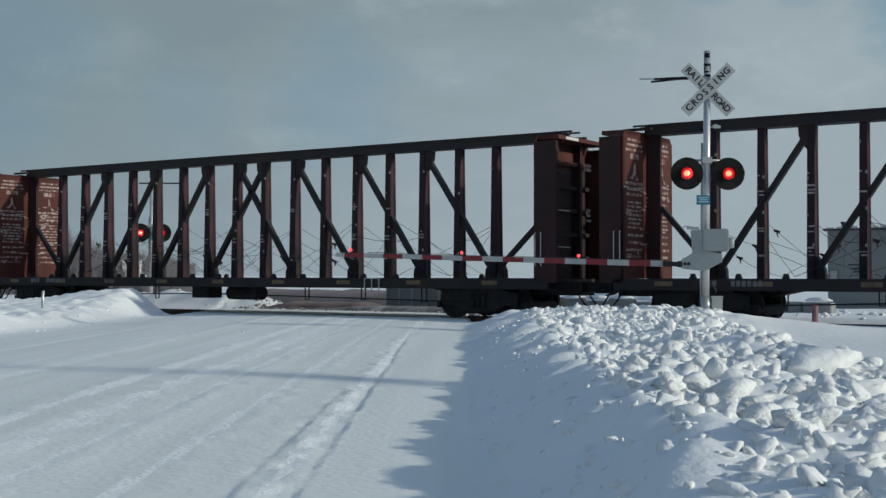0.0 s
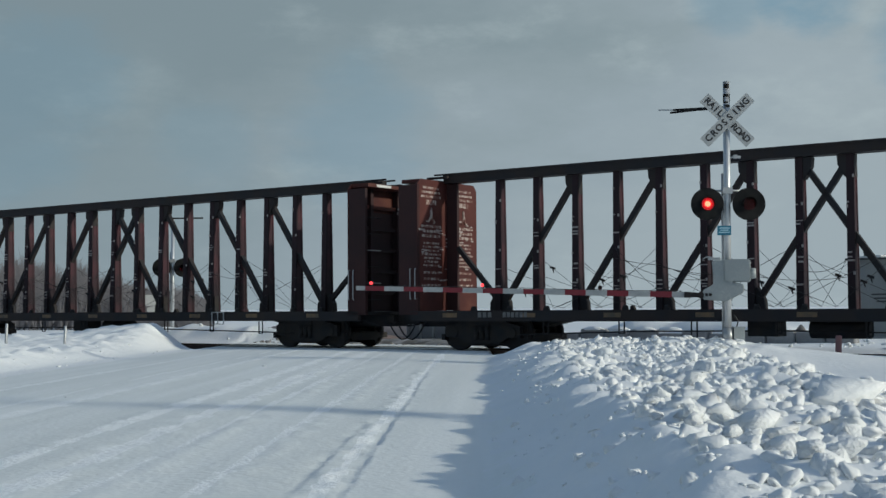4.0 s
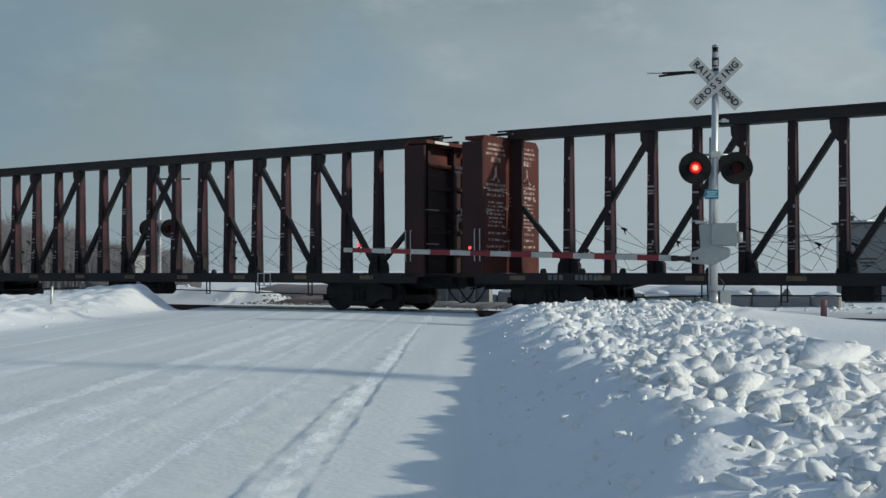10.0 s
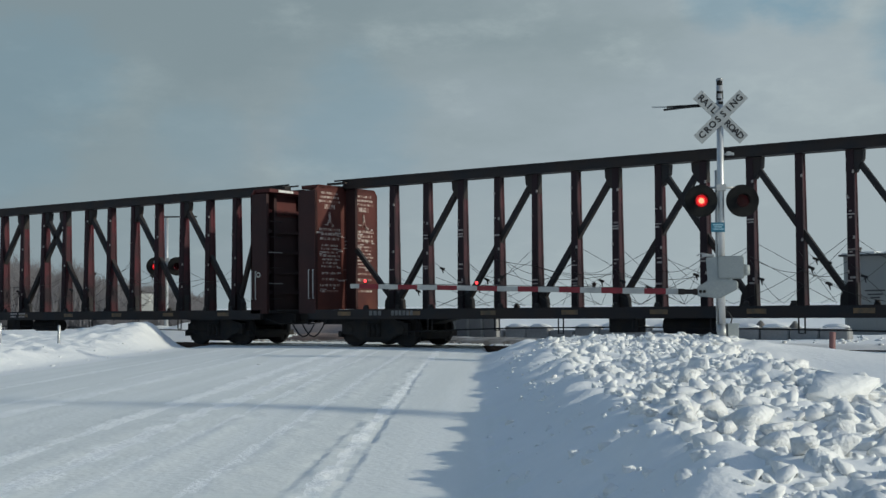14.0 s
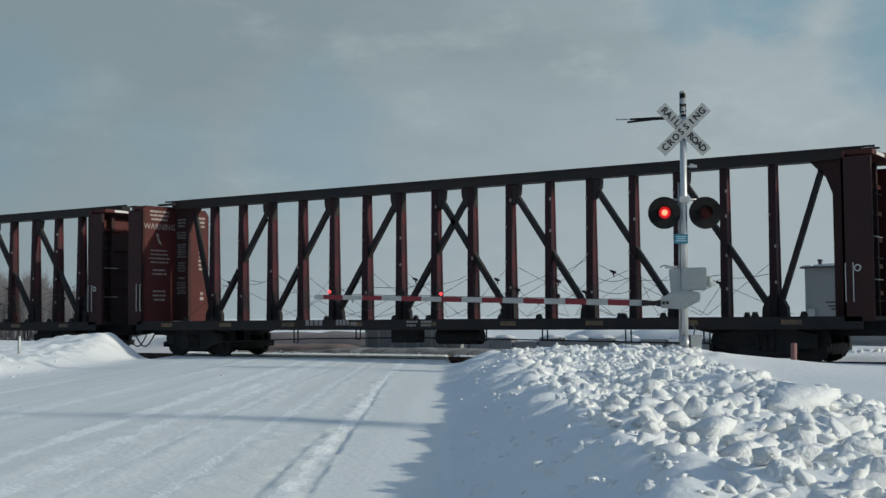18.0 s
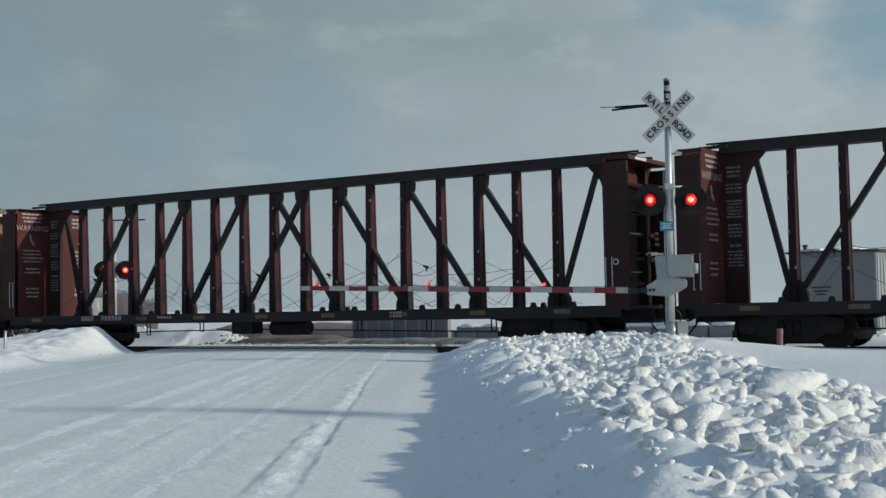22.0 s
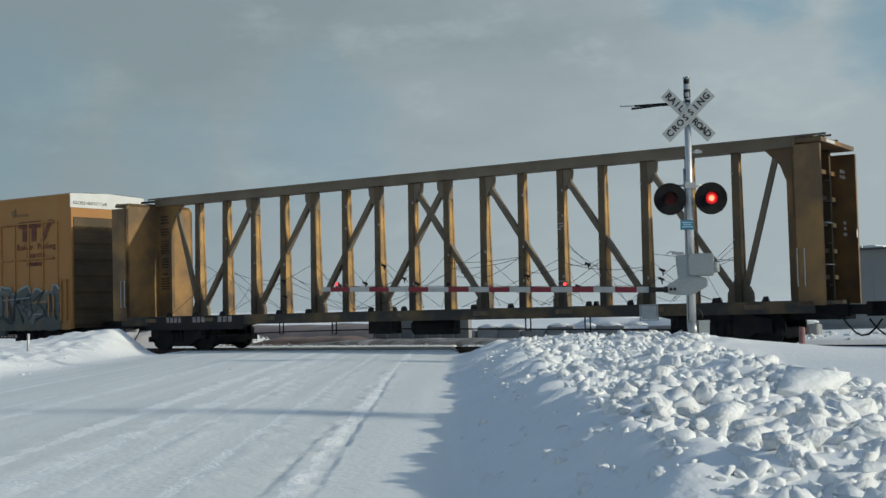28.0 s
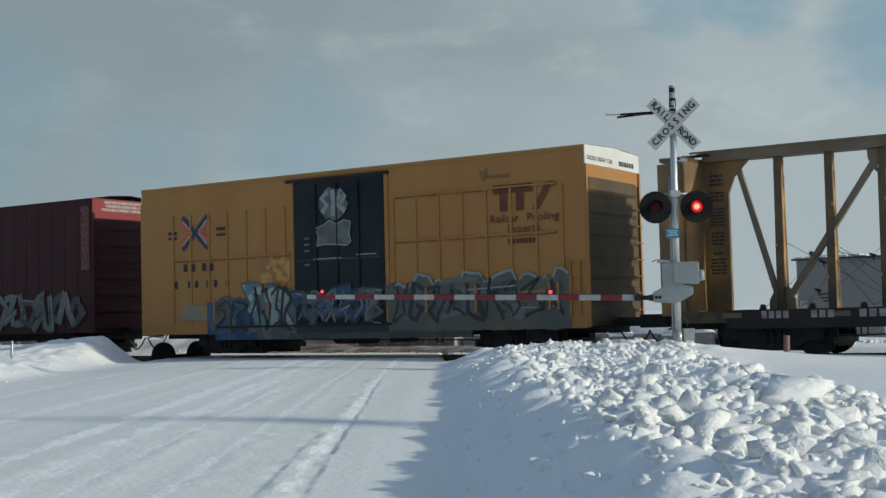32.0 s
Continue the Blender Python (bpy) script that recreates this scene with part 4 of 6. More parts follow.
def stencil_block(parent, x, y0, z, rows, widths, h, gap, material, face, seed):
    """Rows of unreadable text as bars, broken into word lengths. face 'x': on a plane facing +x, running along y."""
    rnd = random.Random(seed)
    bm = B()
    for i in range(rows):
        w = widths * rnd.uniform(0.72, 1.0)
        p = y0 - w / 2
        while p < y0 + w / 2 - 0.02:
            q = min(y0 + w / 2, p + rnd.uniform(0.07, 0.24))
            zz = z - i * gap
            if face == "x":
                box(bm, x, x + 0.004, p, q - 0.025, zz - h / 2, zz + h / 2)
            else:
                box(bm, p, q - 0.025, x - 0.004, x, zz - h / 2, zz + h / 2)
            p = q
    return tagged(part("stencil_text", bm, material, parent), kind="stuff")


def bulkhead(car, x, d, bulk_mat, steel, kind, left):
    """End wall. x: its inner face; d: +1 if the outer side looks ahead. kind: 'a' older design, 'b' with a web plate."""
    xo = x + d * 0.62
    lo, hi = min(x, xo), max(x, xo)
    bm = B()
    w = HALF_W
    # sheet with chamfered top corners, in y and z
    t0, t1 = (x, x + d * 0.05)
    pts = [(-w, DECK), (w, DECK), (w, BULK_TOP - 0.16), (w - 0.14, BULK_TOP), (-w + 0.14, BULK_TOP), (-w, BULK_TOP - 0.16)]
    a = [bm.verts.new((t0, y, z)) for y, z in pts]
    b = [bm.verts.new((t1, y, z)) for y, z in pts]
    bm.faces.new(a)
    bm.faces.new(b[::-1])
    for i in range(6):
        j = (i + 1) % 6
        bm.faces.new((a[i], a[j], b[j], b[i]))
    wall = part("bulkhead", bm, bulk_mat, car, "steel end bulkhead")
    for y in (-w, w - 0.10):
        bm = B()
        box(bm, lo, hi, y, y + 0.10, DECK - 0.1, BULK_TOP - 0.16)
        part("corner_post", bm, bulk_mat if y > 0 or kind == "y" else DARKER_RED, wall)
    bm = B()
    box(bm, lo, hi, -w + 0.14, w - 0.14, BULK_TOP - 0.10, BULK_TOP - 0.003)
    part("top_rail", bm, bulk_mat, wall)
    # outer face below its top: soot plus the neighbouring wagon's shade, as colour
    shade_mat = END_SHADE_GRIME_YELLOW if kind == "y" else END_SHADE_GRIME
    bm = B()
    box(bm, *sorted((x + d * 0.052, x + d * 0.06)), -w + 0.1, w - 0.1, DECK, BULK_TOP - 0.75)
    part("outer_sheet", bm, shade_mat, wall, "outer sheet of the end, coloured with soot and shade")
    o0, o1 = sorted((x + d * 0.06, x + d * 0.24))
    for y in (-0.62, 0.62):
        bm = B()
        box(bm, o0, o1, y - 0.06, y + 0.06, DECK - 0.1, BULK_TOP - 0.10)
        part("stiffener", bm, shade_mat, wall)
    for z in (1.55, 2.15, 2.75, 3.35, 3.95):
        bm = B()
        box(bm, *sorted((x + d * 0.06, x + d * 0.17)), -w + 0.1, w - 0.1, z - 0.05, z + 0.05)
        part("end_rib", bm, shade_mat if z < 3.8 else bulk_mat, wall)
    # ladder and grab irons on the outer face
    for k in range(6):
        z = 1.35 + 0.45 * k
        bm = B()
        tube(bm, (xo + d * 0.05, -w + 0.12, z), (xo + d * 0.05, -w + 0.62, z), 0.012, 0.012, 6)
        for y in (-w + 0.13, -w + 0.61):
            tube(bm, (xo + d * 0.05, y, z), (xo - d * 0.06, y, z), 0.012, 0.012, 6)
        part("ladder_rung", bm, GALV if k in (1, 3) else steel, wall)
    for yy in (-w - 0.045,):
        for sx in (0.06, 0.22):
            bm = B()
            xx = x + d * sx
            tube(bm, (xx, yy, 1.35), (xx, yy, 2.15), 0.013, 0.013, 6)
            tube(bm, (xx, yy, 1.35), (xx, -w + 0.01, 1.35), 0.013, 0.013, 6)
            tube(bm, (xx, yy, 2.15), (xx, -w + 0.01, 2.15), 0.013, 0.013, 6)
            part("grab_iron", bm, GALV, wall)
    # raised walkway pieces on top
    bm = B()
    box(bm, *sorted((x - d * 0.25, x + d * 0.42)), -0.40, -0.30, BULK_TOP + 0.06, BULK_TOP + 0.12)
    box(bm, *sorted((x - d * 0.02, x + d * 0.50)), 0.35, 0.45, BULK_TOP + 0.03, BULK_TOP + 0.09)
    box(bm, *sorted((x + d * 0.10, x + d * 0.30)), -0.40, 0.45, BULK_TOP - 0.003, BULK_TOP + 0.03)
    part("top_bracket", bm, steel, wall)
    if kind == "b" and d > 0:
        for r, m in ((0.075, WHITE_PAINT), (0.05, DARKER_RED)):
            part("ring_mark", disc_tube(B(), (x + 0.3, -w, 2.05), (0, -1, 0), r, 0.004 if r > 0.06 else 0.008, 16), m, wall)
    # white capped strip and label plate on the outer face
    bm = B()
    box(bm, *sorted((xo, xo + d * 0.006)), -0.9, -0.25, BULK_TOP - 0.09, BULK_TOP - 0.02)
    part("end_marking", bm, WHITE_PAINT, wall)
    stencil_block(wall, xo if d > 0 else xo - 0.004, 0.25, 3.9, 2, 0.5, 0.07, 0.12, STENCIL, "x", 3)
    stencil_block(wall, xo if d > 0 else xo - 0.004, 0.30, 2.75, 3, 0.30, 0.07, 0.13, STENCIL, "x", 4)
    # round reflective opening mark near the outer edge
    bm = B()
    disc_tube(bm, (0, 0, 0), (1, 0, 0), 0.055, 0.006, 14)
    bmesh.ops.transform(bm, verts=bm.verts[:], matrix=Matrix.Translation((xo if d > 0 else xo - 0.006, -w + 0.09 + (0.0 if left else 2 * w - 0.25), 2.55)) @ Matrix.Diagonal((1, 1, 1.9, 1)))
    part("reflector", bm, WHITE_PAINT, wall)
    return wall


def gusset(car, x, z, up, dirs, material, mid=0.0):
    """Plate at a joint. up: at the deck (True) or under the chord."""
    s = 1 if up else -1
    r = max([0.30 if k > 0 else 0.10 for k in dirs] or [0.1])
    l = max([0.30 if k < 0 else 0.10 for k in dirs] or [0.1])
    bm = B()
    prism(bm, [(x - l, z), (x + r, z), (x + r * 0.95, z + s * 0.22), (x + min(r, 0.13), z + s * 0.50), (x - min(l, 0.13), z + s * 0.50), (x - l * 0.95, z + s * 0.22)], -0.10, 0.10)
    part("gusset", bm, material, car)


def centerbeam(kind, post_mat, bulk_mat, sill_mat, label, seed, CAR_L, first, step):
    POSTS = [first + i * step for i in range(16)]
    rnd = random.Random(seed)
    car = new("centerbeam_flatcar")
    tagged(car, label, "railway wagon", "wagons of the freight train")
    # deck with side sills and stringers
    for y in (-HALF_W, HALF_W - 0.10):
        bm = B()
        box(bm, 0.05, CAR_L - 0.05, y, y + 0.10, 0.76, DECK)
        part("side_sill", bm, sill_mat, car)
    bm = B()
    box(bm, 0.1, CAR_L - 0.1, -HALF_W + 0.10, HALF_W - 0.10, 0.93, DECK - 0.01)
    part("deck", bm, sill_mat, car)
    bm = B()
    prism(bm, [(-0.35, 0.60), (3.4, 0.60), (4.2, 0.77), (CAR_L - 4.3, 0.77), (CAR_L - 3.5, 0.60), (CAR_L + 0.35, 0.60), (CAR_L + 0.35, 0.92), (-0.35, 0.92)], -0.33, 0.33)
    part("centre_sill", bm, TRUCK_BLACK, car)
    for i in range(9):
        x = 1.4 + i * 2.4
        bm = B()
        box(bm, x - 0.08, x + 0.08, -HALF_W + 0.1, HALF_W - 0.1, 0.78, 0.93)
        part("cross_bearer", bm, TRUCK_BLACK, car)
    # top chord: a box section
    bm = B()
    box(bm, 0.30, CAR_L - 0.30, -0.20, 0.20, CHORD_TOP - 0.25, CHORD_TOP)
    part("top_chord", bm, STEEL_BLACK if kind != "y" else TAN_STEEL, car)
    for y in (-0.22, 0.20):
        bm = B()
        box(bm, 0.0, CAR_L, y, y + 0.02, CHORD_TOP - 0.035, CHORD_TOP + 0.012)
        part("chord_flange", bm, STEEL_BLACK if kind != "y" else TAN_STEEL, car)
    # posts: two leaning channels, wider at the foot
    def solid(bm, ends):
        v = [bm.verts.new(p) for ring in ends for p in ring]
        for f in ((0, 1, 5, 4), (1, 2, 6, 5), (2, 3, 7, 6), (3, 0, 4, 7), (0, 3, 2, 1), (4, 5, 6, 7)):
            bm.faces.new([v[k] for k in f])
        return bm

    post, channels = None, []
    # the road-side channel gets a darker colour that stands for its shade
    shade_mat = {"a": SHADE_BROWN, "b": SHADE_RED, "y": SHADE_TAN}[kind]
    for x in POSTS:
        if post is None:
            # lacing plate between the two channels
            bm = solid(B(), [[(xx, s * yy, z) for xx, s in ((-0.07, -1), (0.07, -1), (0.07, 1), (-0.07, 1))] for z, yy in ((DECK, 0.13), (CHORD_TOP - 0.27, 0.055))])
            post = ob = part("post", bm, post_mat, car)
            for sy in (-1, 1):
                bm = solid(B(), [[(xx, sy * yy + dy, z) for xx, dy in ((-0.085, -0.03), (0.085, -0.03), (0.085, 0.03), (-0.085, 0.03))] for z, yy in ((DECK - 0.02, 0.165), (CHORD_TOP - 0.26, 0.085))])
                channels.append(part("channel", bm, shade_mat if sy < 0 else post_mat, post))
            post.matrix_local = pose(x, 0, 0)
        else:
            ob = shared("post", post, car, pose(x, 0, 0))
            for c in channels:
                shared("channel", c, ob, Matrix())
    # rub marks and bright studs on the posts
    stud = None
    for i, x in enumerate(POSTS):
        for z in (1.75, 2.55, 3.35, 4.0):
            if rnd.random() < 0.25:
                continue
            if stud is None:
                bm = B()
                box(bm, -0.02, 0.02, -0.012, 0.012, -0.035, 0.035)
                stud = part("post_stud", bm, STENCIL, car)
                ob = stud
            else:
                ob = shared("post_stud", stud, car, Matrix())
            yy = 0.165 - 0.08 * (z - DECK) / (CHORD_TOP - 0.26 - DECK)
            ob.matrix_local = pose(x + rnd.choice((-0.07, 0.07)), -(yy + 0.037), z + rnd.uniform(-0.1, 0.1))
    for i, x in enumerate(POSTS):
        if rnd.random() < (0.75 if kind == "a" else 0.2):
            bm, yy = B(), 0.11
            for z0 in (1.55, 2.10, 2.95):
                for k in range(rnd.randint(0, 3)):
                    z = z0 + 0.085 * k + rnd.uniform(-0.02, 0.02)
                    yy = 0.165 - 0.08 * (z - DECK) / (CHORD_TOP - 0.26 - DECK)
                    x0 = x - 0.087 + rnd.choice((0, 0, 0.05))
                    box(bm, x0, x + 0.087 - rnd.choice((0, 0, 0.06)), -yy - 0.036, -yy - 0.030, z, z + rnd.uniform(0.022, 0.045))
            box(bm, x - 0.08, x - 0.02, -yy - 0.036, -yy - 0.030, 3.4, 3.43)
            tagged(part("chalk_mark", bm, STENCIL, car), kind="stuff")
    # diagonals and gussets
    P = POSTS
    dmat = STEEL_BLACK if kind != "y" else TAN_STEEL
    pairs = [(0, 2), (2, 4), (4, 6), (6, 8), (9, 7), (11, 9), (13, 11), (15, 13)]
    for lo, hi in pairs:
        bm = B()
        s = 1 if hi > lo else -1
        beam(bm, (P[lo] + s * 0.15, 0, DECK + 0.25), (P[hi] - s * 0.15, 0, CHORD_TOP - 0.50), 0.13, 0.15)
        part("diagonal", bm, dmat, car)
    for i, s in ((0, 1), (2, 1), (4, 1), (6, 1), (9, -1), (11, -1), (13, -1), (15, -1)):
        ends = [s] + ([-s] if i in (0, 15) else [])
        gusset(car, P[i], DECK, True, ends, dmat)
    for i, s in ((2, -1), (4, -1), (6, -1), (8, -1), (7, 1), (9, 1), (11, 1), (13, 1)):
        gusset(car, P[i], CHORD_TOP - 0.27, False, [s], dmat)
    # end bulkheads and the centre plates beside them
    for x, d, left in ((0.30, -1, True), (CAR_L - 0.42, 1, False)):
        wall = bulkhead(car, x, d, bulk_mat, STEEL_BLACK, kind, left)
        reach = -d * (0.34 if kind == "a" else 0.56)
        x1 = x + reach
        bm = B()
        if kind == "a":
            prism(bm, [(x, DECK), (x1, DECK), (x1, CHORD_TOP - 0.02), (x, CHORD_TOP - 0.02)], -0.05, 0.05)
            part("web_plate", bm, DARKER_RED, car)
            end = P[0] if left else P[15]
            bm = B()
            beam(bm, (x1, 0, 2.75), (end - (-d) * 0.12, 0, DECK + 0.3), 0.12, 0.12)
            part("diagonal", bm, dmat, car)
        else:
            prism(bm, [(x, DECK), (x1, DECK), (x1, CHORD_TOP - 1.0), (x1 + reach * 0.25, CHORD_TOP - 0.62), (x1 + reach * 0.9, CHORD_TOP - 0.24), (x1 + reach * 0.9, CHORD_TOP - 0.02), (x, CHORD_TOP - 0.02)], -0.06, 0.06)
            plate = part("web_plate", bm, bulk_mat if kind == "y" else DARKER_RED, car)
            end = P[0] if left else P[15]
            bm = B()
            beam(bm, (x1 + reach * 0.45, 0, CHORD_TOP - 0.45), (end - (-d) * 0.12, 0, DECK + 0.3), 0.12, 0.12)
            part("diagonal", bm, dmat, car)
            if left:
                for k, (z, n, h, gap) in enumerate(((4.18, 3, 0.055, 0.10), (3.78, 3, 0.045, 0.085), (3.40, 6, 0.04, 0.075), (2.84, 4, 0.045, 0.085), (2.36, 1, 0.06, 0.1), (2.22, 5, 0.04, 0.08))):
                    stencil_block(plate, -0.064, x + reach * 0.52, z, n, abs(reach) * (0.80 if k != 4 else 0.6), h, gap, STENCIL_GREY if kind != "y" else STENCIL_DARK, "y", seed + 20 + k)
            else:
                bm = B()
                for k in range(14):
                    z = 4.0 - k * 0.17
                    xa, xb = sorted((x + reach * 0.35, x + reach * 0.5))
                    box(bm, xa, xb, -0.066, -0.062, z, z + 0.055)
                tagged(part("stencil_text", bm, STENCIL if kind != "y" else STENCIL_DARK, plate), kind="stuff")
        if left:
            ink = STENCIL if kind != "y" else STENCIL_DARK
            if kind == "a":
                ink = STENCIL_WORN
                for yc in (-0.78, 0.78):
                    stencil_block(wall, x, yc, 4.34, 3, 0.95, 0.06, 0.12, ink, "x", seed + 1)
                    stencil_block(wall, x, yc, 3.95, 1, 0.55, 0.13, 0.12, ink, "x", seed + 2)
                    bm = B()
                    rope(bm, [(x + 0.003, yc - 0.05, 3.80), (x + 0.003, yc - 0.02, 3.62), (x + 0.003, yc + 0.02, 3.48), (x + 0.003, yc + 0.13, 3.40)], 0.045, 4)
                    rope(bm, [(x + 0.003, yc - 0.14, 3.42), (x + 0.003, yc - 0.02, 3.60)], 0.03, 4)
                    part("warning_figure", bm, ink, wall)
                    stencil_block(wall, x, yc, 3.30, 3, 1.0, 0.07, 0.13, ink, "x", seed + 3)
                    stencil_block(wall, x, yc, 2.85, 7, 0.90, 0.05, 0.10, ink, "x", seed + 4)
                    stencil_block(wall, x, yc, 2.06, 4, 0.95, 0.06, 0.17, ink, "x", seed + 5)
                bm = B()
                for _ in range(46):
                    yc, z, wide = rnd.uniform(-1.3, 1.25), 1.25 + 2.3 * rnd.random() ** 0.8, rnd.uniform(0.04, 0.30)
                    box(bm, x, x + 0.006, max(-1.38, yc - wide / 2), min(1.38, yc + wide / 2), z, z + rnd.uniform(0.012, 0.05))
                tagged(part("chalk_mark", bm, STENCIL, wall), kind="stuff")
            elif kind == "b":
                yc = -0.72
                stencil_block(wall, x, yc, 4.40, 3, 0.85, 0.06, 0.12, ink, "x", seed + 1)
                words("warning_word", "WARNING", 0.26, ink, wall, pose(x + 0.004, yc, 3.93, 90, 0, 90), 0.002, 1.05)
                bm = B()
                rope(bm, [(x + 0.003, yc - 0.12, 3.72), (x + 0.003, yc - 0.05, 3.5), (x + 0.003, yc + 0.06, 3.38)], 0.04, 4)
                part("warning_figure", bm, ink, wall)
                stencil_block(wall, x, yc, 3.20, 4, 0.95, 0.04, 0.12, ink, "x", seed + 3)
                stencil_block(wall, x, yc, 2.60, 2, 0.65, 0.05, 0.12, ink, "x", seed + 4)
                stencil_block(wall, x, yc, 1.95, 3, 0.6, 0.05, 0.13, ink, "x", seed + 5)
                stencil_block(wall, x, 1.1, 4.30, 3, 0.4, 0.07, 0.13, ink, "x", seed + 6)
                stencil_block(wall, x, 1.12, 3.2, 5, 0.36, 0.07, 0.13, ink, "x", seed + 7)
                stencil_block(wall, x, 1.12, 1.9, 2, 0.2, 0.10, 0.16, ink, "x", seed + 8)
    # sill markings
    for k, x in enumerate(np.arange(1.1, CAR_L - 0.5, 2.35)):
        bm = B()
        box(bm, x, x + 0.45, -HALF_W - 0.005, -HALF_W, 0.86, 0.97)
        part("reflector_strip", bm, REFLECT_YELLOW, car, "faded yellow reflective strip")
    if kind == "a":
        for x0, w, n in ((2.2, 0.45, 3), (2.95, 0.75, 6)):
            mark_bars(car, x0, x0 + w, n, 0.86, 0.13, STENCIL_GREY)
    elif kind == "y":
        for x0, x1, n in ((2.0, 2.64, 4), (3.08, 3.61, 3), (4.09, 4.70, 3)):
            mark_bars(car, x0, x1, n, 0.84, 0.16, STENCIL)
        bm = B()
        box(bm, 1.2, 5.1, -HALF_W - 0.004, -HALF_W + 0.01, 0.62, 1.03)
        part("sill_panel", bm, STEEL_BLACK, car, "black-painted panel under the reporting mark")
    if kind != "b":
        x0, x1 = (16.18, 16.66) if kind == "a" else (17.42, 17.86)
        bm = B()
        for a in (x0, (x0 + x1) / 2, x1):
            box(bm, a - 0.014, a + 0.014, -HALF_W - 0.03, -HALF_W - 0.01, 0.66, 1.03)
        for z in (0.66, 1.01):
            box(bm, x0, x1, -HALF_W - 0.03, -HALF_W - 0.01, z, z + 0.022)
        if kind == "y":
            box(bm, x0 + 0.03, x1 - 0.03, -HALF_W - 0.024, -HALF_W - 0.012, 0.69, 1.0)
        part("placard_holder", bm, GALV, car)
    # hangers, brake rods and air tank below the sill
    for k in range(8):
        x = 4.2 + k * 2.0 + rnd.uniform(-0.25, 0.25)
        bm = B()
        drop = rnd.uniform(0.40, 0.52)
        for dx in (-0.07, 0.07):
            beam(bm, (x + dx, -HALF_W + 0.12, 0.78), (x + dx, -HALF_W + 0.12, drop), 0.02, 0.03, (1, 0, 0))
        beam(bm, (x - 0.08, -HALF_W + 0.12, drop), (x + 0.08, -HALF_W + 0.12, drop), 0.02, 0.03)
        part("step_hanger", bm, TRUCK_BLACK, car)
    bm = B()
    rope(bm, [(3.2, -1.15, 0.42), (6.5, -1.1, 0.52), (10.0, -0.9, 0.55), (14, -1.1, 0.50), (19.2, -1.15, 0.42)], 0.018, 5)
    part("brake_rod", bm, TRUCK_BLACK, car)
    bm = B()
    tube(bm, (10.6, -0.75, 0.58), (11.9, -0.75, 0.58), 0.20, 0.20, 14)
    box(bm, 9.2, 9.9, -0.95, -0.4, 0.42, 0.76)
    part("air_tank", bm, TRUCK_BLACK, car)
    # winches along the deck edge and loose tie-down cables
    winch = None
    for k in range(18):
        x = 2.0 + k * 1.08
        if winch is None:
            bm = B()
            disc_tube(bm, (-0.05, 0, 0.06), (1, 0, 0), 0.055, 0.10, 8)
            box(bm, -0.07, 0.07, -0.05, 0.05, 0, 0.05)
            winch = part("winch", bm, TRUCK_BLACK, car)
            winch.matrix_local = pose(x, -HALF_W + 0.12, DECK)
        else:
            shared("winch", winch, car, pose(x, -HALF_W + 0.12 if k % 3 else HALF_W - 0.15, DECK))
    for k in range(16):
        for side in (-1, 1):
            for hop in (-2, -1, 1, 2):
                if not 0 <= k + hop < 16 or rnd.random() < 0.55:
                    continue
                y0, z1 = side * (HALF_W - 0.14), rnd.uniform(1.85, 2.6)
                sag = rnd.choice((0.0, 0.0, 0.03, 0.15))
                pts = [(POSTS[k] + (POSTS[k + hop] - POSTS[k]) * q / 6, y0 + (side * 0.2 - y0) * q / 6, DECK + 0.05 + (z1 - DECK) * q / 6 - sag * math.sin(math.pi * q / 6)) for q in range(7)]
                bm = B()
                rope(bm, pts, 0.0055, 4)
                part("tie_down_cable", bm, WIRE, car)
                if rnd.random() < 0.4:
                    bm = B()
                    q = Vector(pts[rnd.choice((3, 4, 5))])
                    beam(bm, q + Vector((-0.07, 0, 0.03)), q + Vector((0.07, 0, -0.02)), 0.055, 0.055)
                    tube(bm, q, q + Vector((0.03, 0, -0.13)), 0.025, 0.012, 6)
                    part("cable_hook", bm, TRUCK_BLACK, car)
    for _ in range(13):
        k = rnd.randrange(15)
        hop = rnd.choice((1, 1, 2))
        if k + hop > 15:
            continue
        za, zb, sag, side = rnd.uniform(1.75, 2.35), rnd.uniform(1.75, 2.35), rnd.uniform(0.02, 0.18), rnd.choice((-1, 1))
        bm = B()
        rope(bm, [(POSTS[k] + (POSTS[k + hop] - POSTS[k]) * q / 6, side * 0.2, za + (zb - za) * q / 6 - sag * math.sin(math.pi * q / 6)) for q in range(7)], 0.0065, 4)
        part("tie_down_cable", bm, WIRE, car)
    for x in (2.10, CAR_L - 2.25):
        truck(car, x)
    coupler(car, 0.0, -1)
    coupler(car, CAR_L, 1)
    return car


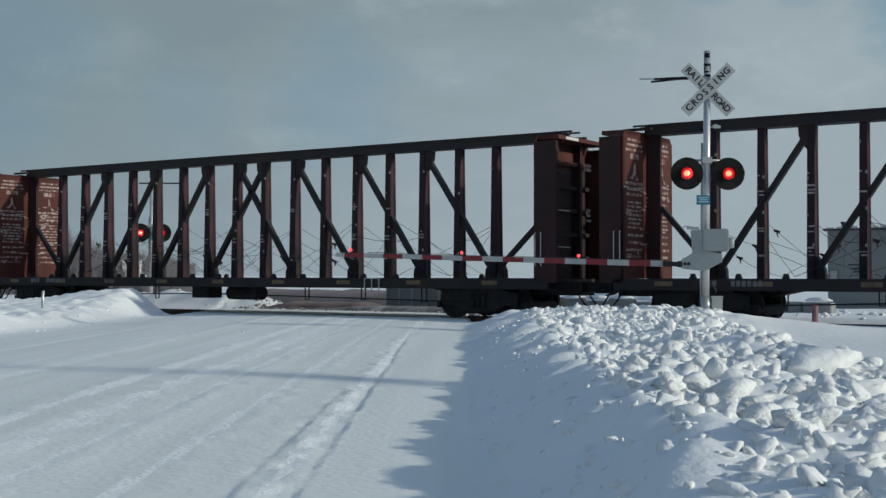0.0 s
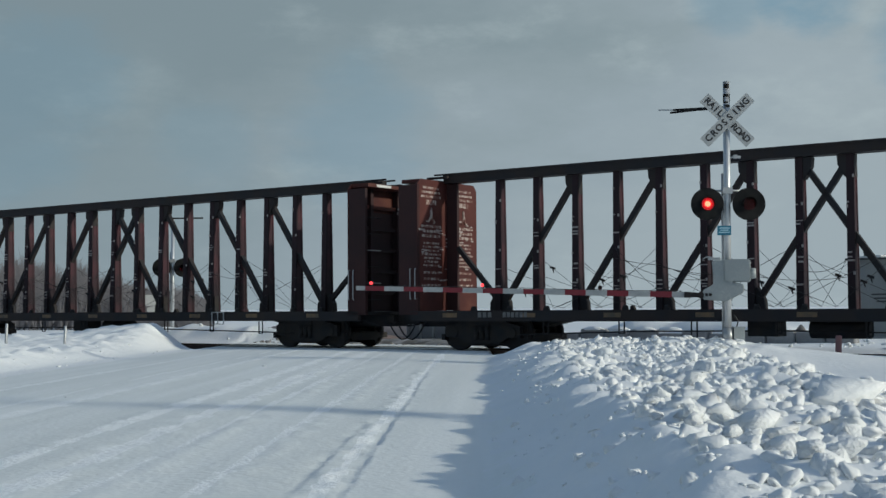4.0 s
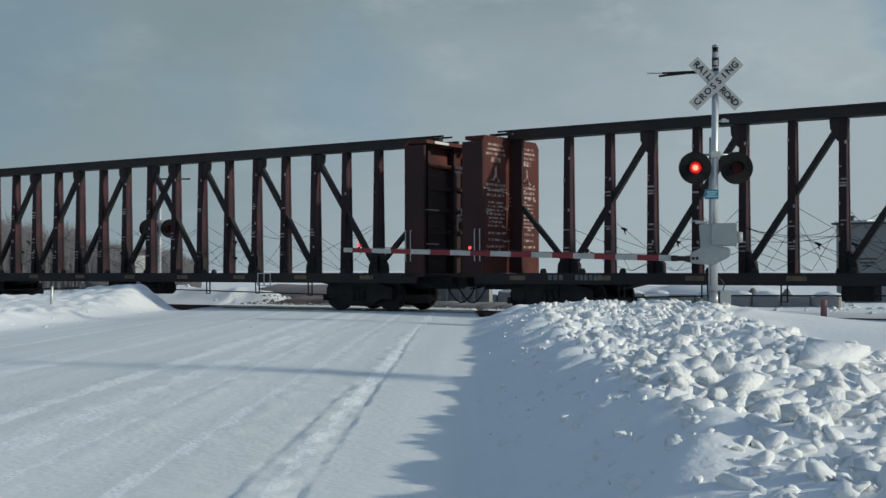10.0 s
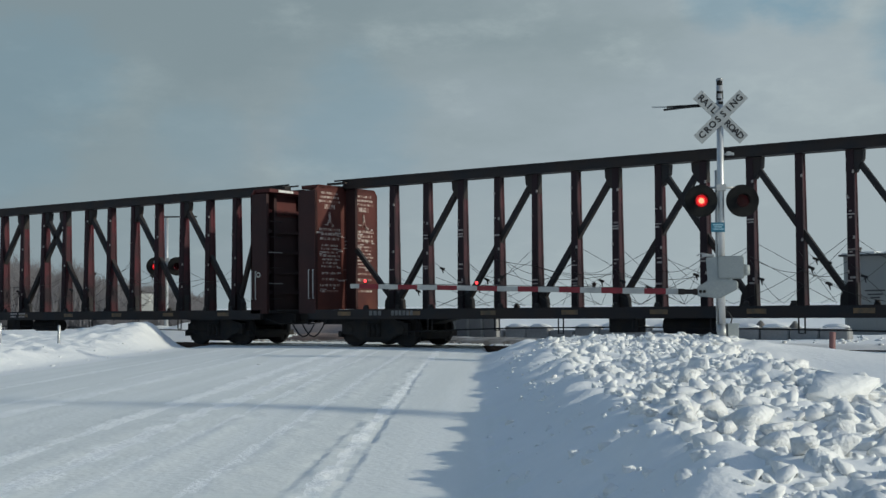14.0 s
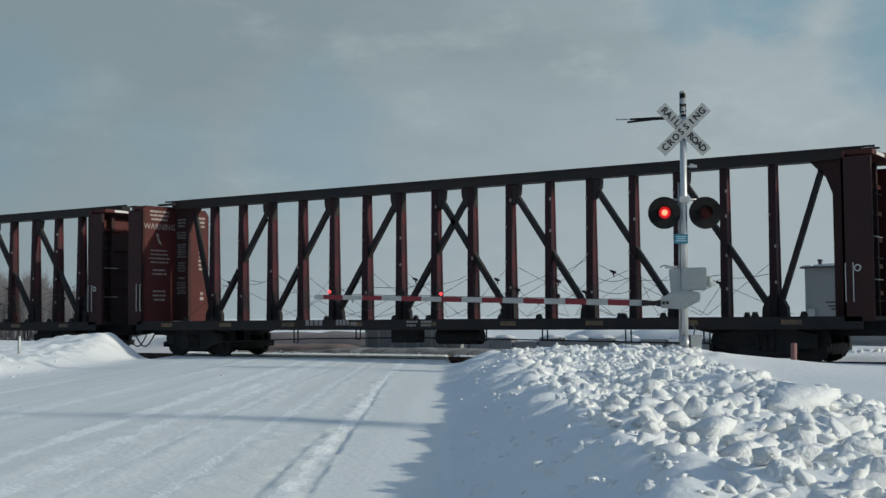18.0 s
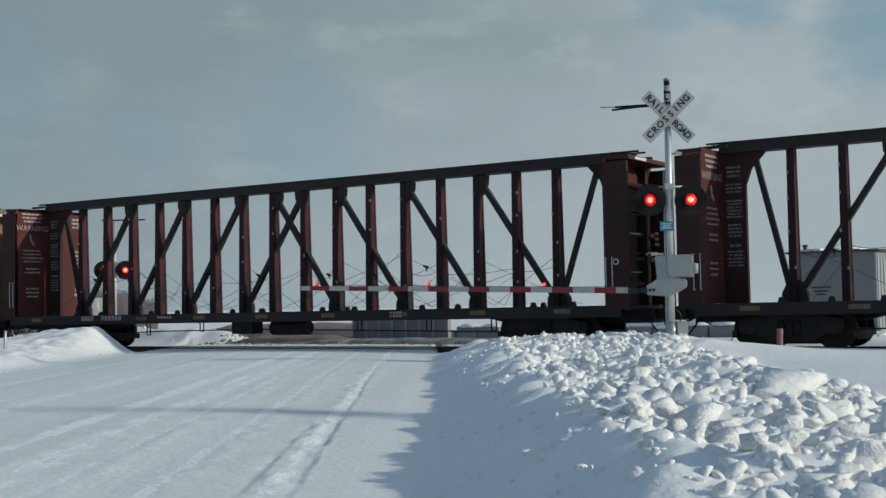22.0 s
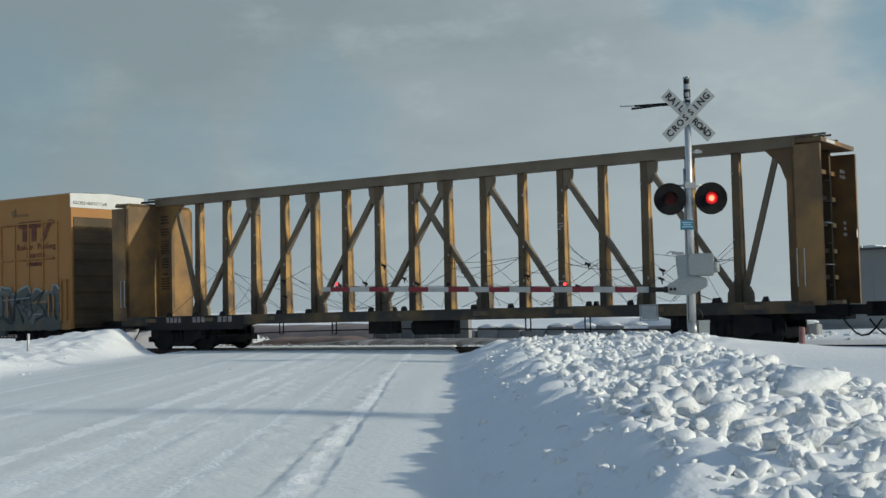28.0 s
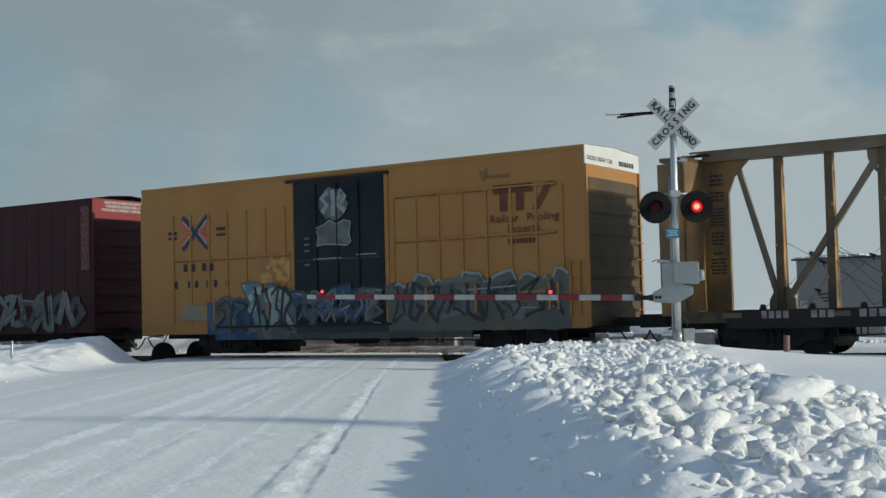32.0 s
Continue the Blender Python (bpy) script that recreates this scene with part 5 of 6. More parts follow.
def box_body(car, L, w, z0, z1, crown, side_mat, roof_mat, end_mat):
    bm = B()
    box(bm, 0, L, -w, -w + 0.06, z0, z1)
    near = part("side_wall", bm, side_mat, car)
    bm = B()
    box(bm, 0, L, w - 0.06, w, z0, z1)
    part("side_wall", bm, side_mat, car)
    bm = B()
    pts = [(-w - 0.02, z1), (-w * 0.5, z1 + (crown - z1) * 0.7), (0, crown), (w * 0.5, z1 + (crown - z1) * 0.7), (w + 0.02, z1)]
    rows = [[bm.verts.new((x, y, z + dz)) for y, z in pts] for x, dz in ((-0.04, 0), (L + 0.04, 0))]
    for i in range(4):
        bm.faces.new((rows[0][i], rows[1][i], rows[1][i + 1], rows[0][i + 1]))
    bmesh.ops.solidify(bm, geom=bm.faces[:], thickness=0.05)
    part("roof", bm, roof_mat, car)
    bm = B()
    box(bm, 0.02, L - 0.02, -w + 0.06, w - 0.06, z0, z0 + 0.12)
    part("floor", bm, STEEL_BLACK, car)
    bm = B()
    box(bm, -0.2, L + 0.2, -0.33, 0.33, 0.55, z0 + 0.02)
    part("centre_sill", bm, TRUCK_BLACK, car)
    return near


def dreadnaught_end(car, x, d, w, z0, z1, mat_low, mat_top, mat_white, crown):
    """Corrugated steel end with horizontal ribs."""
    bm = B()
    box(bm, *sorted((x, x - d * 0.05)), -w + 0.06, w - 0.06, z0, z1)
    wall = part("end_wall", bm, mat_low, car)
    if mat_white:
        bm = B()
        a = [(-w, z1 - 0.45), (w, z1 - 0.45), (w, z1), (0, crown), (-w, z1)]
        f = [bm.verts.new((x + d * 0.03, y, z)) for y, z in a]
        g = [bm.verts.new((x + d * 0.002, y, z)) for y, z in a]
        bm.faces.new(f)
        bm.faces.new(g[::-1])
        for i in range(5):
            j = (i + 1) % 5
            bm.faces.new((f[i], f[j], g[j], g[i]))
        ex = part("end_top_panel", bm, mat_white, wall, "white panel across the top of the end")
        words("height_notice", "EXCESS HEIGHT CAR", 0.15, STENCIL_DARK, ex, pose(x + d * 0.034, -0.75, z1 - 0.30, 90, 0, 90 * d), 0.002)
        bm = B()
        for q in range(6):
            box(bm, x + d * 0.03, x + d * 0.034, 0.35 + q * 0.15, 0.47 + q * 0.15, z1 - 0.36, z1 - 0.24)
        tagged(part("reporting_mark", bm, STENCIL_DARK, ex), kind="stuff")
    z = z0 + 0.25
    k = 0
    while z < z1 - 0.55:
        bm = B()
        n = 6
        prof = [(0.0, -0.20), (0.07, -0.12), (0.075, 0.12), (0.0, 0.20)]
        rows = [[bm.verts.new((x + d * px, y, z + pz)) for px, pz in prof] for y in (-w + 0.10, w - 0.28)]
        for i in range(3):
            bm.faces.new((rows[0][i], rows[0][i + 1], rows[1][i + 1], rows[1][i]))
        for r in rows:
            bm.faces.new(r)
        part("end_rib", bm, mat_low, wall)
        z += 0.52
        k += 1
    for y in (-w, w - 0.08):
        bm = B()
        box(bm, *sorted((x + d * 0.005, x + d * 0.06)), y, y + 0.08, z0 - 0.02, z1 - 0.46)
        part("corner_post", bm, mat_top, wall)
    for k in range(7):
        z = 1.1 + 0.42 * k
        bm = B()
        for yc in (w - 0.35,):
            tube(bm, (x + d * 0.16, yc - 0.22, z), (x + d * 0.16, yc + 0.22, z), 0.013, 0.013, 6)
            for q in (-0.22, 0.22):
                tube(bm, (x + d * 0.16, yc + q, z), (x, yc + q, z), 0.013, 0.013, 6)
        part("ladder_rung", bm, mat_top, wall)
    return wall


def wavy(x0, x1, z0, z1, seed, amp=0.18, n=18):
    rnd = random.Random(seed)
    top = [(x0 + (x1 - x0) * i / n, z1 + amp * (rnd.random() - 0.5) * 2) for i in range(n + 1)]
    low = [(x0 + (x1 - x0) * i / n, z0 + amp * 0.25 * (rnd.random() - 0.5)) for i in range(n + 1)]
    return low + top[::-1]


def paint_patch(name, parent, pts, y, material, label=""):
    bm = B()
    prism(bm, pts, y - 0.003, y)
    return part(name, bm, material, parent, label)


def stroke(bm, pts, w, y):
    """One unbroken painted line through the points, in x and z."""
    pts = [Vector((x, 0, z)) for x, z in pts]
    last = None
    for i, p in enumerate(pts):
        d = pts[min(i + 1, len(pts) - 1)] - pts[max(i - 1, 0)]
        if i in (0, len(pts) - 1) and (pts[0] - pts[-1]).length < 1e-6:
            d = pts[1] - pts[-2]
        n = Vector((-d.z, 0, d.x)).normalized() * w / 2
        ring = [bm.verts.new((q.x, yy, q.z)) for q, yy in ((p - n, y - 0.002), (p + n, y - 0.002), (p + n, y + 0.002), (p - n, y + 0.002))]
        if last:
            for k in range(4):
                bm.faces.new((last[k], last[(k + 1) % 4], ring[(k + 1) % 4], ring[k]))
        last = ring
    return bm


GLYPHS = (((0.1, 0.0), (0.15, 1.0), (0.8, 0.75), (0.3, 0.5), (0.9, 0.05)), ((0.95, 0.85), (0.3, 1.0), (0.05, 0.45), (0.4, 0.0), (0.95, 0.3), (0.6, 0.5)),
          ((0.0, 0.1), (0.45, 1.05), (0.6, 0.4), (1.0, 0.0)), ((0.1, 0.95), (0.2, 0.1), (0.9, 0.0), (0.8, 0.9)), ((0.0, 0.8), (0.9, 0.95), (0.35, 0.5), (0.9, 0.3), (0.1, 0.0)))


def graffiti_letters(parent, x0, x1, z0, z1, n, seed, y, inks, line):
    """Unreadable fat bent strokes with dark outlines and a pale edge."""
    rnd = random.Random(seed)
    w = (x1 - x0) / n
    for k in range(n):
        path = GLYPHS[rnd.randrange(len(GLYPHS))]
        flip = rnd.random() < 0.5
        pts = []
        for u, v in path:
            u = 1 - u if flip else u
            pts.append((x0 + (k - 0.15 + 1.3 * u + rnd.uniform(-0.28, 0.28)) * w, z0 + (z1 - z0) * (0.08 + 0.84 * v + rnd.uniform(-0.2, 0.2))))
        fine = []
        for p, q in zip(pts, pts[1:]):
            fine += [(p[0] + (q[0] - p[0]) * i / 3, p[1] + (q[1] - p[1]) * i / 3) for i in range(3)]
        fine.append(pts[-1])
        d = y - 0.003 * (k % 3)
        part("graffiti_outline", stroke(B(), fine, rnd.uniform(0.30, 0.42), d), line, parent)
        part("graffiti_shape", stroke(B(), fine, rnd.uniform(0.16, 0.28), d - 0.010), rnd.choice(inks), parent)
        if rnd.random() < 0.6:
            i = rnd.randrange(len(pts) - 1)
            p, q = pts[i], pts[i + 1]
            part("graffiti_stroke", stroke(B(), [(p[0] + 0.06, p[1] + 0.05), (q[0] + 0.06, q[1] + 0.05)], 0.035, d - 0.015), GRAF_PALE, parent)


def graffiti_lines(parent, x0, x1, z0, z1, n, seed, y, ink, wide):
    """Thin bent outline strokes of unreadable letters."""
    rnd = random.Random(seed)
    w = (x1 - x0) / n
    for k in range(n):
        path = GLYPHS[rnd.randrange(len(GLYPHS))]
        flip = rnd.random() < 0.5
        pts = [(x0 + (k + (1 - u if flip else u) * 0.95 + rnd.uniform(-0.12, 0.12)) * w, z0 + (z1 - z0) * (v + rnd.uniform(-0.12, 0.12))) for u, v in path]
        fine = []
        for p, q in zip(pts, pts[1:]):
            bow = rnd.uniform(-0.12, 0.12)
            fine += [(p[0] + (q[0] - p[0]) * i / 4 + bow * math.sin(math.pi * i / 4), p[1] + (q[1] - p[1]) * i / 4 + 0.5 * bow * math.sin(math.pi * i / 4)) for i in range(4)]
        fine.append(pts[-1])
        part("graffiti_line", stroke(B(), fine, wide * rnd.uniform(0.7, 1.4), y - 0.003 * (k % 3)), ink, parent)


def yellow_boxcar():
    car = new("boxcar")
    tagged(car, "yellow high boxcar with dark door and spray-painted lower side", "railway wagon", "wagons of the freight train")
    L, w, z0, z1, crown = 15.4, 1.56, 0.74, 5.04, 5.10
    side = box_body(car, L, w, z0, z1, crown, BOX_YELLOW, DARK_TRIM, BOX_YELLOW)
    # plain corner and top margins, ribbed panels between
    bm = B()
    box(bm, 0, L, -w - 0.022, -w, z1 - 0.10, z1 - 0.005)
    part("top_plate", bm, BOX_YELLOW, side)
    bm = B()
    box(bm, 0, L, -w - 0.024, -w, z0 - 0.04, z0 + 0.14)
    part("bottom_plate", bm, BOX_YELLOW, side)
    for x in list(np.arange(1.35, 6.0, 0.74)) + list(np.arange(9.62, 14.9, 0.735)):
        bm = B()
        box(bm, x - 0.03, x + 0.03, -w - 0.034, -w, 0.95, 4.18)
        part("panel_rib", bm, BOX_YELLOW, side)
    for z in (1.60, 2.86, 3.02, 4.18):
        for a, b in ((1.3, 6.0), (9.6, 14.6)):
            if (z == 2.86) == (a > 5):
                continue
            bm = B()
            box(bm, a, b, -w - 0.055, -w, z - 0.022, z + 0.022)
            part("panel_seam", bm, BOX_YELLOW, side)
            bm = B()
            box(bm, a, b, -w - 0.024, -w, z - 0.062, z - 0.023)
            part("rust_line", bm, RUST_YELLOW, side, "rusty dirt under a panel seam")
    # plug door
    bm = B()
    box(bm, 6.2, 9.33, -w - 0.06, -w - 0.002, 0.92, 4.78)
    door = part("plug_door", bm, DOOR_DARK, car, "dark blue-black plug door")
    for z in (2.62, 1.38):
        bm = B()
        box(bm, 6.3, 9.2, -w - 0.085, -w - 0.06, z, z + 0.06)
        part("door_rail", bm, GRAF_DARK, door)
    for x in (7.0, 7.75, 8.5):
        bm = B()
        tube(bm, (x, -w - 0.085, 1.0), (x, -w - 0.085, 4.7), 0.025, 0.025, 8)
        part("locking_bar", bm, DOOR_DARK, door)
    for x0, x1, d, a, b in ((5.9, 9.5, 0.09, 4.80, 4.88), (3.2, 9.5, 0.11, 0.86, 0.92)):
        bm = B()
        box(bm, x0, x1, -w - d, -w, a, b)
        part("door_track", bm, STEEL_BLACK, car)
    for x in (6.08, 9.40):
        bm = B()
        box(bm, x - 0.06, x + 0.06, -w - 0.035, -w, 0.95, 4.8)
        part("door_post", bm, BOX_YELLOW, side)
    # spray paint on the door
    rnd = random.Random(2)
    halo = [(7.62 + 0.50 * (1 + 0.25 * (rnd.random() - 0.5)) * math.cos(a), 4.14 + 0.42 * (1 + 0.25 * (rnd.random() - 0.5)) * math.sin(a)) for a in np.linspace(0, 2 * math.pi, 25)[:-1]]
    paint_patch("door_tag", door, halo, -w - 0.092, GRAF_GREY, "grey spray-painted tag")
    for pts in ([(7.45, 4.45), (7.22, 4.30), (7.42, 4.12), (7.25, 3.90)], [(7.62, 4.50), (7.66, 4.2), (7.62, 3.80)], [(7.98, 4.42), (7.70, 4.16), (8.06, 3.92)], [(7.86, 4.48), (8.05, 4.30), (7.9, 4.14)]):
        part("tag_line", stroke(B(), pts, 0.15, -w - 0.098), GRAF_TAG, door)
    rect = [(7.02, 3.02), (7.4, 3.06), (8.1, 3.0), (8.24, 3.1), (8.18, 3.3), (8.24, 3.62), (8.0, 3.68), (7.75, 3.58), (7.5, 3.70), (7.3, 3.58), (6.98, 3.50), (7.1, 3.3)]
    paint_patch("door_tag", door, rect, -w - 0.092, GRAF_GREY, "grey spray-painted tag")
    part("tag_line", stroke(B(), rect + rect[:1], 0.035, -w - 0.098), GRAF_PALE, door)
    bm = B()
    for z in (2.88, 3.05, 3.22, 2.5):
        box(bm, 6.55, 6.72, -w - 0.066, -w - 0.06, z, z + 0.06)
    tagged(part("reporting_mark", bm, GRAF_GREY, door), kind="stuff")
    for x0, x1, z in ((6.9, 7.9, 2.66), (8.4, 9.1, 2.72)):
        bm = B()
        box(bm, x0, x1, -w - 0.090, -w - 0.085, z, z + 0.03)
        part("scrape", bm, GRAF_PALE, door)
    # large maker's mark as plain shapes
    y = -w - 0.024
    for x0, x1, a, b in ((12.78, 13.95, 4.02, 4.24), (12.98, 13.20, 3.58, 4.02), (13.46, 13.68, 3.58, 4.02)):
        bm = B()
        box(bm, x0, x1, y, y + 0.004, a, b)
        part("logo_bar", bm, STENCIL_RED, side)
    bm = B()
    prism(bm, [(13.92, 3.58), (14.12, 3.58), (14.55, 4.24), (14.35, 4.24)], y - 0.004, y)
    part("logo_bar", bm, STENCIL_RED, side)
    for text, px, pz in (("Railcar", 13.10, 3.40), ("Pooling", 14.22, 3.40), ("Experts", 13.66, 3.14)):
        words("slogan", text, 0.285, STENCIL_RED, side, pose(px, y, pz, 90, 0, 0), 0.003, 1.08)
    bm = B()
    for q in range(7):
        box(bm, 13.2 + q * 0.12, 13.29 + q * 0.12, y, y + 0.004, 2.78, 2.90)
    tagged(part("stencil_text", bm, STENCIL_RED, side), kind="stuff")
    bm = B()
    prism(bm, [(12.5, 4.36), (12.62, 4.52), (12.62, 4.72), (12.5, 4.60), (12.38, 4.66)], y, y + 0.004)
    box(bm, 12.6, 13.3, y, y + 0.004, 4.42, 4.50)
    part("faded_stencil", bm, mat("faded_brown_stencil", (0.24, 0.13, 0.05), 0.6), side)
    # crossed emblem
    for pts, m_, wide, dy in (([(1.66, 3.97), (2.06, 3.64), (1.66, 3.31)], LOGO_ORANGE, 0.17, 0.001), ([(2.90, 3.97), (2.50, 3.64), (2.90, 3.31)], LOGO_ORANGE, 0.17, 0.001),
                              ([(1.80, 3.98), (2.17, 3.66), (1.80, 3.30)], LOGO_WHITE, 0.04, 0.004), ([(2.76, 3.98), (2.39, 3.66), (2.76, 3.30)], LOGO_WHITE, 0.04, 0.004),
                              ([(1.76, 4.12), (2.15, 3.78), (2.24, 3.64), (2.15, 3.50), (1.76, 3.16)], LOGO_BLUE, 0.125, 0.006), ([(2.80, 4.12), (2.41, 3.78), (2.32, 3.64), (2.41, 3.50), (2.80, 3.16)], LOGO_BLUE, 0.125, 0.006)):
        part("emblem_bar", stroke(B(), pts, wide, y - dy), m_, side)
    for x0, x1, z, h in ((1.15, 1.5, 3.62, 0.09), (1.15, 1.5, 3.48, 0.07), (3.15, 3.55, 3.66, 0.09), (3.15, 3.55, 3.50, 0.07)):
        bm = B()
        box(bm, x0, x1, y, y + 0.004, z, z + h)
        tagged(part("stencil_text", bm, STENCIL_DARK, side), kind="stuff")
    bm = B()
    for q, x in enumerate((1.78, 2.10, 2.55, 2.85)):
        box(bm, x, x + 0.15, y, y + 0.004, 2.52, 2.74)
    for q, x in enumerate((1.40, 1.95, 2.25, 2.72, 3.02, 3.50)):
        box(bm, x, x + 0.12, y, y + 0.004, 2.04, 2.25)
    tagged(part("reporting_mark", bm, STENCIL_DARK, side), kind="stuff")
    # spray paint along the lower side
    gy = -w - 0.042
    paint_patch("graffiti_ground", side, wavy(9.42, 14.95, 0.69, 1.98, 4, 0.20, 34), gy, GRAF_BAND, "dark grey spray-painted band")
    part("graffiti_edge", stroke(B(), wavy(9.45, 14.9, 0.8, 1.98, 4, 0.20, 34)[35:], 0.07, gy - 0.006), GRAF_PALE, side)
    graffiti_letters(side, 9.7, 14.6, 1.0, 1.85, 4, 24, gy - 0.009, [GRAF_GREY, GRAF_BAND], GRAF_GREY)
    graffiti_lines(side, 9.55, 14.75, 0.98, 1.88, 9, 41, gy - 0.026, GRAF_DARK, 0.085)
    # deep sill between the bogies, sprayed over like the side
    bm = B()
    box(bm, 3.05, 12.05, -w - 0.026, -w + 0.05, z0 - 0.22, z0 - 0.045)
    part("side_sill", bm, GRAF_FLOOR, side, "deep grimy side sill between the bogies")
    bm = B()
    box(bm, 3.1, 4.75, -w - 0.034, -w - 0.024, z0 - 0.21, z0 + 0.06)
    part("graffiti_ground", bm, GRAF_BLUE, side)
    bm = B()
    box(bm, 4.75, 5.9, -w - 0.034, -w - 0.024, z0 - 0.20, z0 + 0.06)
    part("graffiti_ground", bm, GRAF_GREY, side)
    bm = B()
    box(bm, 9.45, 12.0, -w - 0.034, -w - 0.024, z0 - 0.20, z0 + 0.06)
    part("graffiti_ground", bm, GRAF_FLOOR, side)
    for x in (10.65, 12.2, 14.35, 14.6):
        bm = B()
        box(bm, x, x + 0.06, gy - 0.05, gy - 0.035, 1.15, 1.80)
        part("panel_rib", bm, BOX_YELLOW, side)
    paint_patch("graffiti_ground", side, wavy(2.75, 4.7, 0.69, 1.62, 9, 0.16, 9), gy, GRAF_BLUE, "dark blue spray-painted lettering")
    graffiti_letters(side, 3.1, 4.3, 0.85, 1.6, 2, 31, gy - 0.012, [GRAF_BLUE, GRAF_BLUE, GRAF_BAND], GRAF_BLUE)
    graffiti_lines(side, 3.0, 4.5, 0.8, 1.6, 2, 43, gy - 0.030, GRAF_DARK, 0.08)
    paint_patch("graffiti_ground", side, wavy(4.3, 6.2, 0.69, 1.95, 10, 0.22, 9), gy - 0.004, GRAF_GREY, "grey spray-painted lettering")
    graffiti_letters(side, 4.3, 6.15, 0.85, 2.0, 3, 33, gy - 0.014, [GRAF_TEAL, GRAF_TEAL, GRAF_PALE], GRAF_GREY)
    graffiti_lines(side, 4.5, 6.1, 0.85, 1.95, 4, 45, gy - 0.034, GRAF_DARK, 0.075)
    paint_patch("graffiti_ground", side, wavy(6.15, 9.44, 0.69, 0.855, 5, 0.02, 8), gy, GRAF_DARK, "black spray-painted sill under the door")
    graffiti_letters(door, 6.3, 9.25, 0.98, 1.85, 5, 35, -w - 0.095, [GRAF_BLUE, GRAF_FLOOR, GRAF_GREY, GRAF_PALE, DOOR_DARK], GRAF_DARK)
    graffiti_lines(door, 6.3, 9.25, 0.95, 1.8, 6, 47, -w - 0.117, GRAF_GREY, 0.06)
    paint_patch("paint_patch", side, wavy(1.7, 2.75, 1.10, 1.55, 12, 0.05, 6), gy, mat("faded_pale_paint", (0.27, 0.25, 0.20), 0.6, second=(0.40, 0.21, 0.08), scale=3.5, cover=0.45, edge=0.06), "rubbed pale paint patch")
    for x in (3.05, 5.15):
        bm = B()
        box(bm, x, x + 0.06, gy - 0.05, gy - 0.035, 1.10, 1.65)
        part("panel_rib", bm, BOX_YELLOW, side)
    paint_patch("rust_patch", side, wavy(4.9, 6.0, 2.10, 2.75, 14, 0.10, 8), gy + 0.003, mat("rubbed_pinkish_paint", (0.40, 0.17, 0.09), 0.7, second=(0.52, 0.29, 0.08), scale=4, cover=0.5, edge=0.05))
    bm = B()
    for x in (14.95, 15.2):
        for zz in (1.2, 1.55, 1.9, 2.25):
            tube(bm, (x - 0.12, -w - 0.06, zz), (x + 0.12, -w - 0.06, zz), 0.012, 0.012, 6)
        box(bm, x - 0.02, x + 0.03, -w - 0.05, -w - 0.02, 1.0, 2.3)
    part("side_ladder", bm, BOX_YELLOW, side)
    # the wagon ahead's shadow is put into this end's darker colour
    dreadnaught_end(car, L, 1, w, z0, z1, END_SHADE_GRIME_YELLOW, BOX_YELLOW, WHITE_PAINT, crown)
    # strip above that shadow, left in the brighter side paint as if sunlit
    bm = B()
    box(bm, L + 0.002, L + 0.02, -w + 0.06, w - 0.06, z1 - 0.80, z1 - 0.455)
    part("end_band", bm, BOX_YELLOW, car)
    dreadnaught_end(car, 0, -1, w, z0, z1, BOX_YELLOW, BOX_YELLOW, WHITE_PAINT, crown)
    for x in (3.0, L - 2.3):
        truck(car, x)
    bm = B()
    tube(bm, (7.0, -0.8, 0.55), (8.4, -0.8, 0.55), 0.19, 0.19, 12)
    box(bm, 9.0, 9.6, -1.0, -0.5, 0.40, 0.74)
    part("air_tank", bm, TRUCK_BLACK, car)
    bm = B()
    rope(bm, [(3.3, -1.2, 0.46), (6, -1.15, 0.50), (12.2, -1.2, 0.44)], 0.018, 5)
    part("brake_rod", bm, TRUCK_BLACK, car)
    for x in (11.0, 4.4):
        bm = B()
        for dx in (-0.09, 0.09):
            beam(bm, (x + dx, -w + 0.05, 0.72), (x + dx, -w + 0.05, 0.40), 0.03, 0.03, (1, 0, 0))
        beam(bm, (x - 0.1, -w + 0.05, 0.41), (x + 0.1, -w + 0.05, 0.41), 0.03, 0.05)
        part("step", bm, TRUCK_BLACK, car)
    coupler(car, 0.0, -1)
    coupler(car, L, 1)
    return car


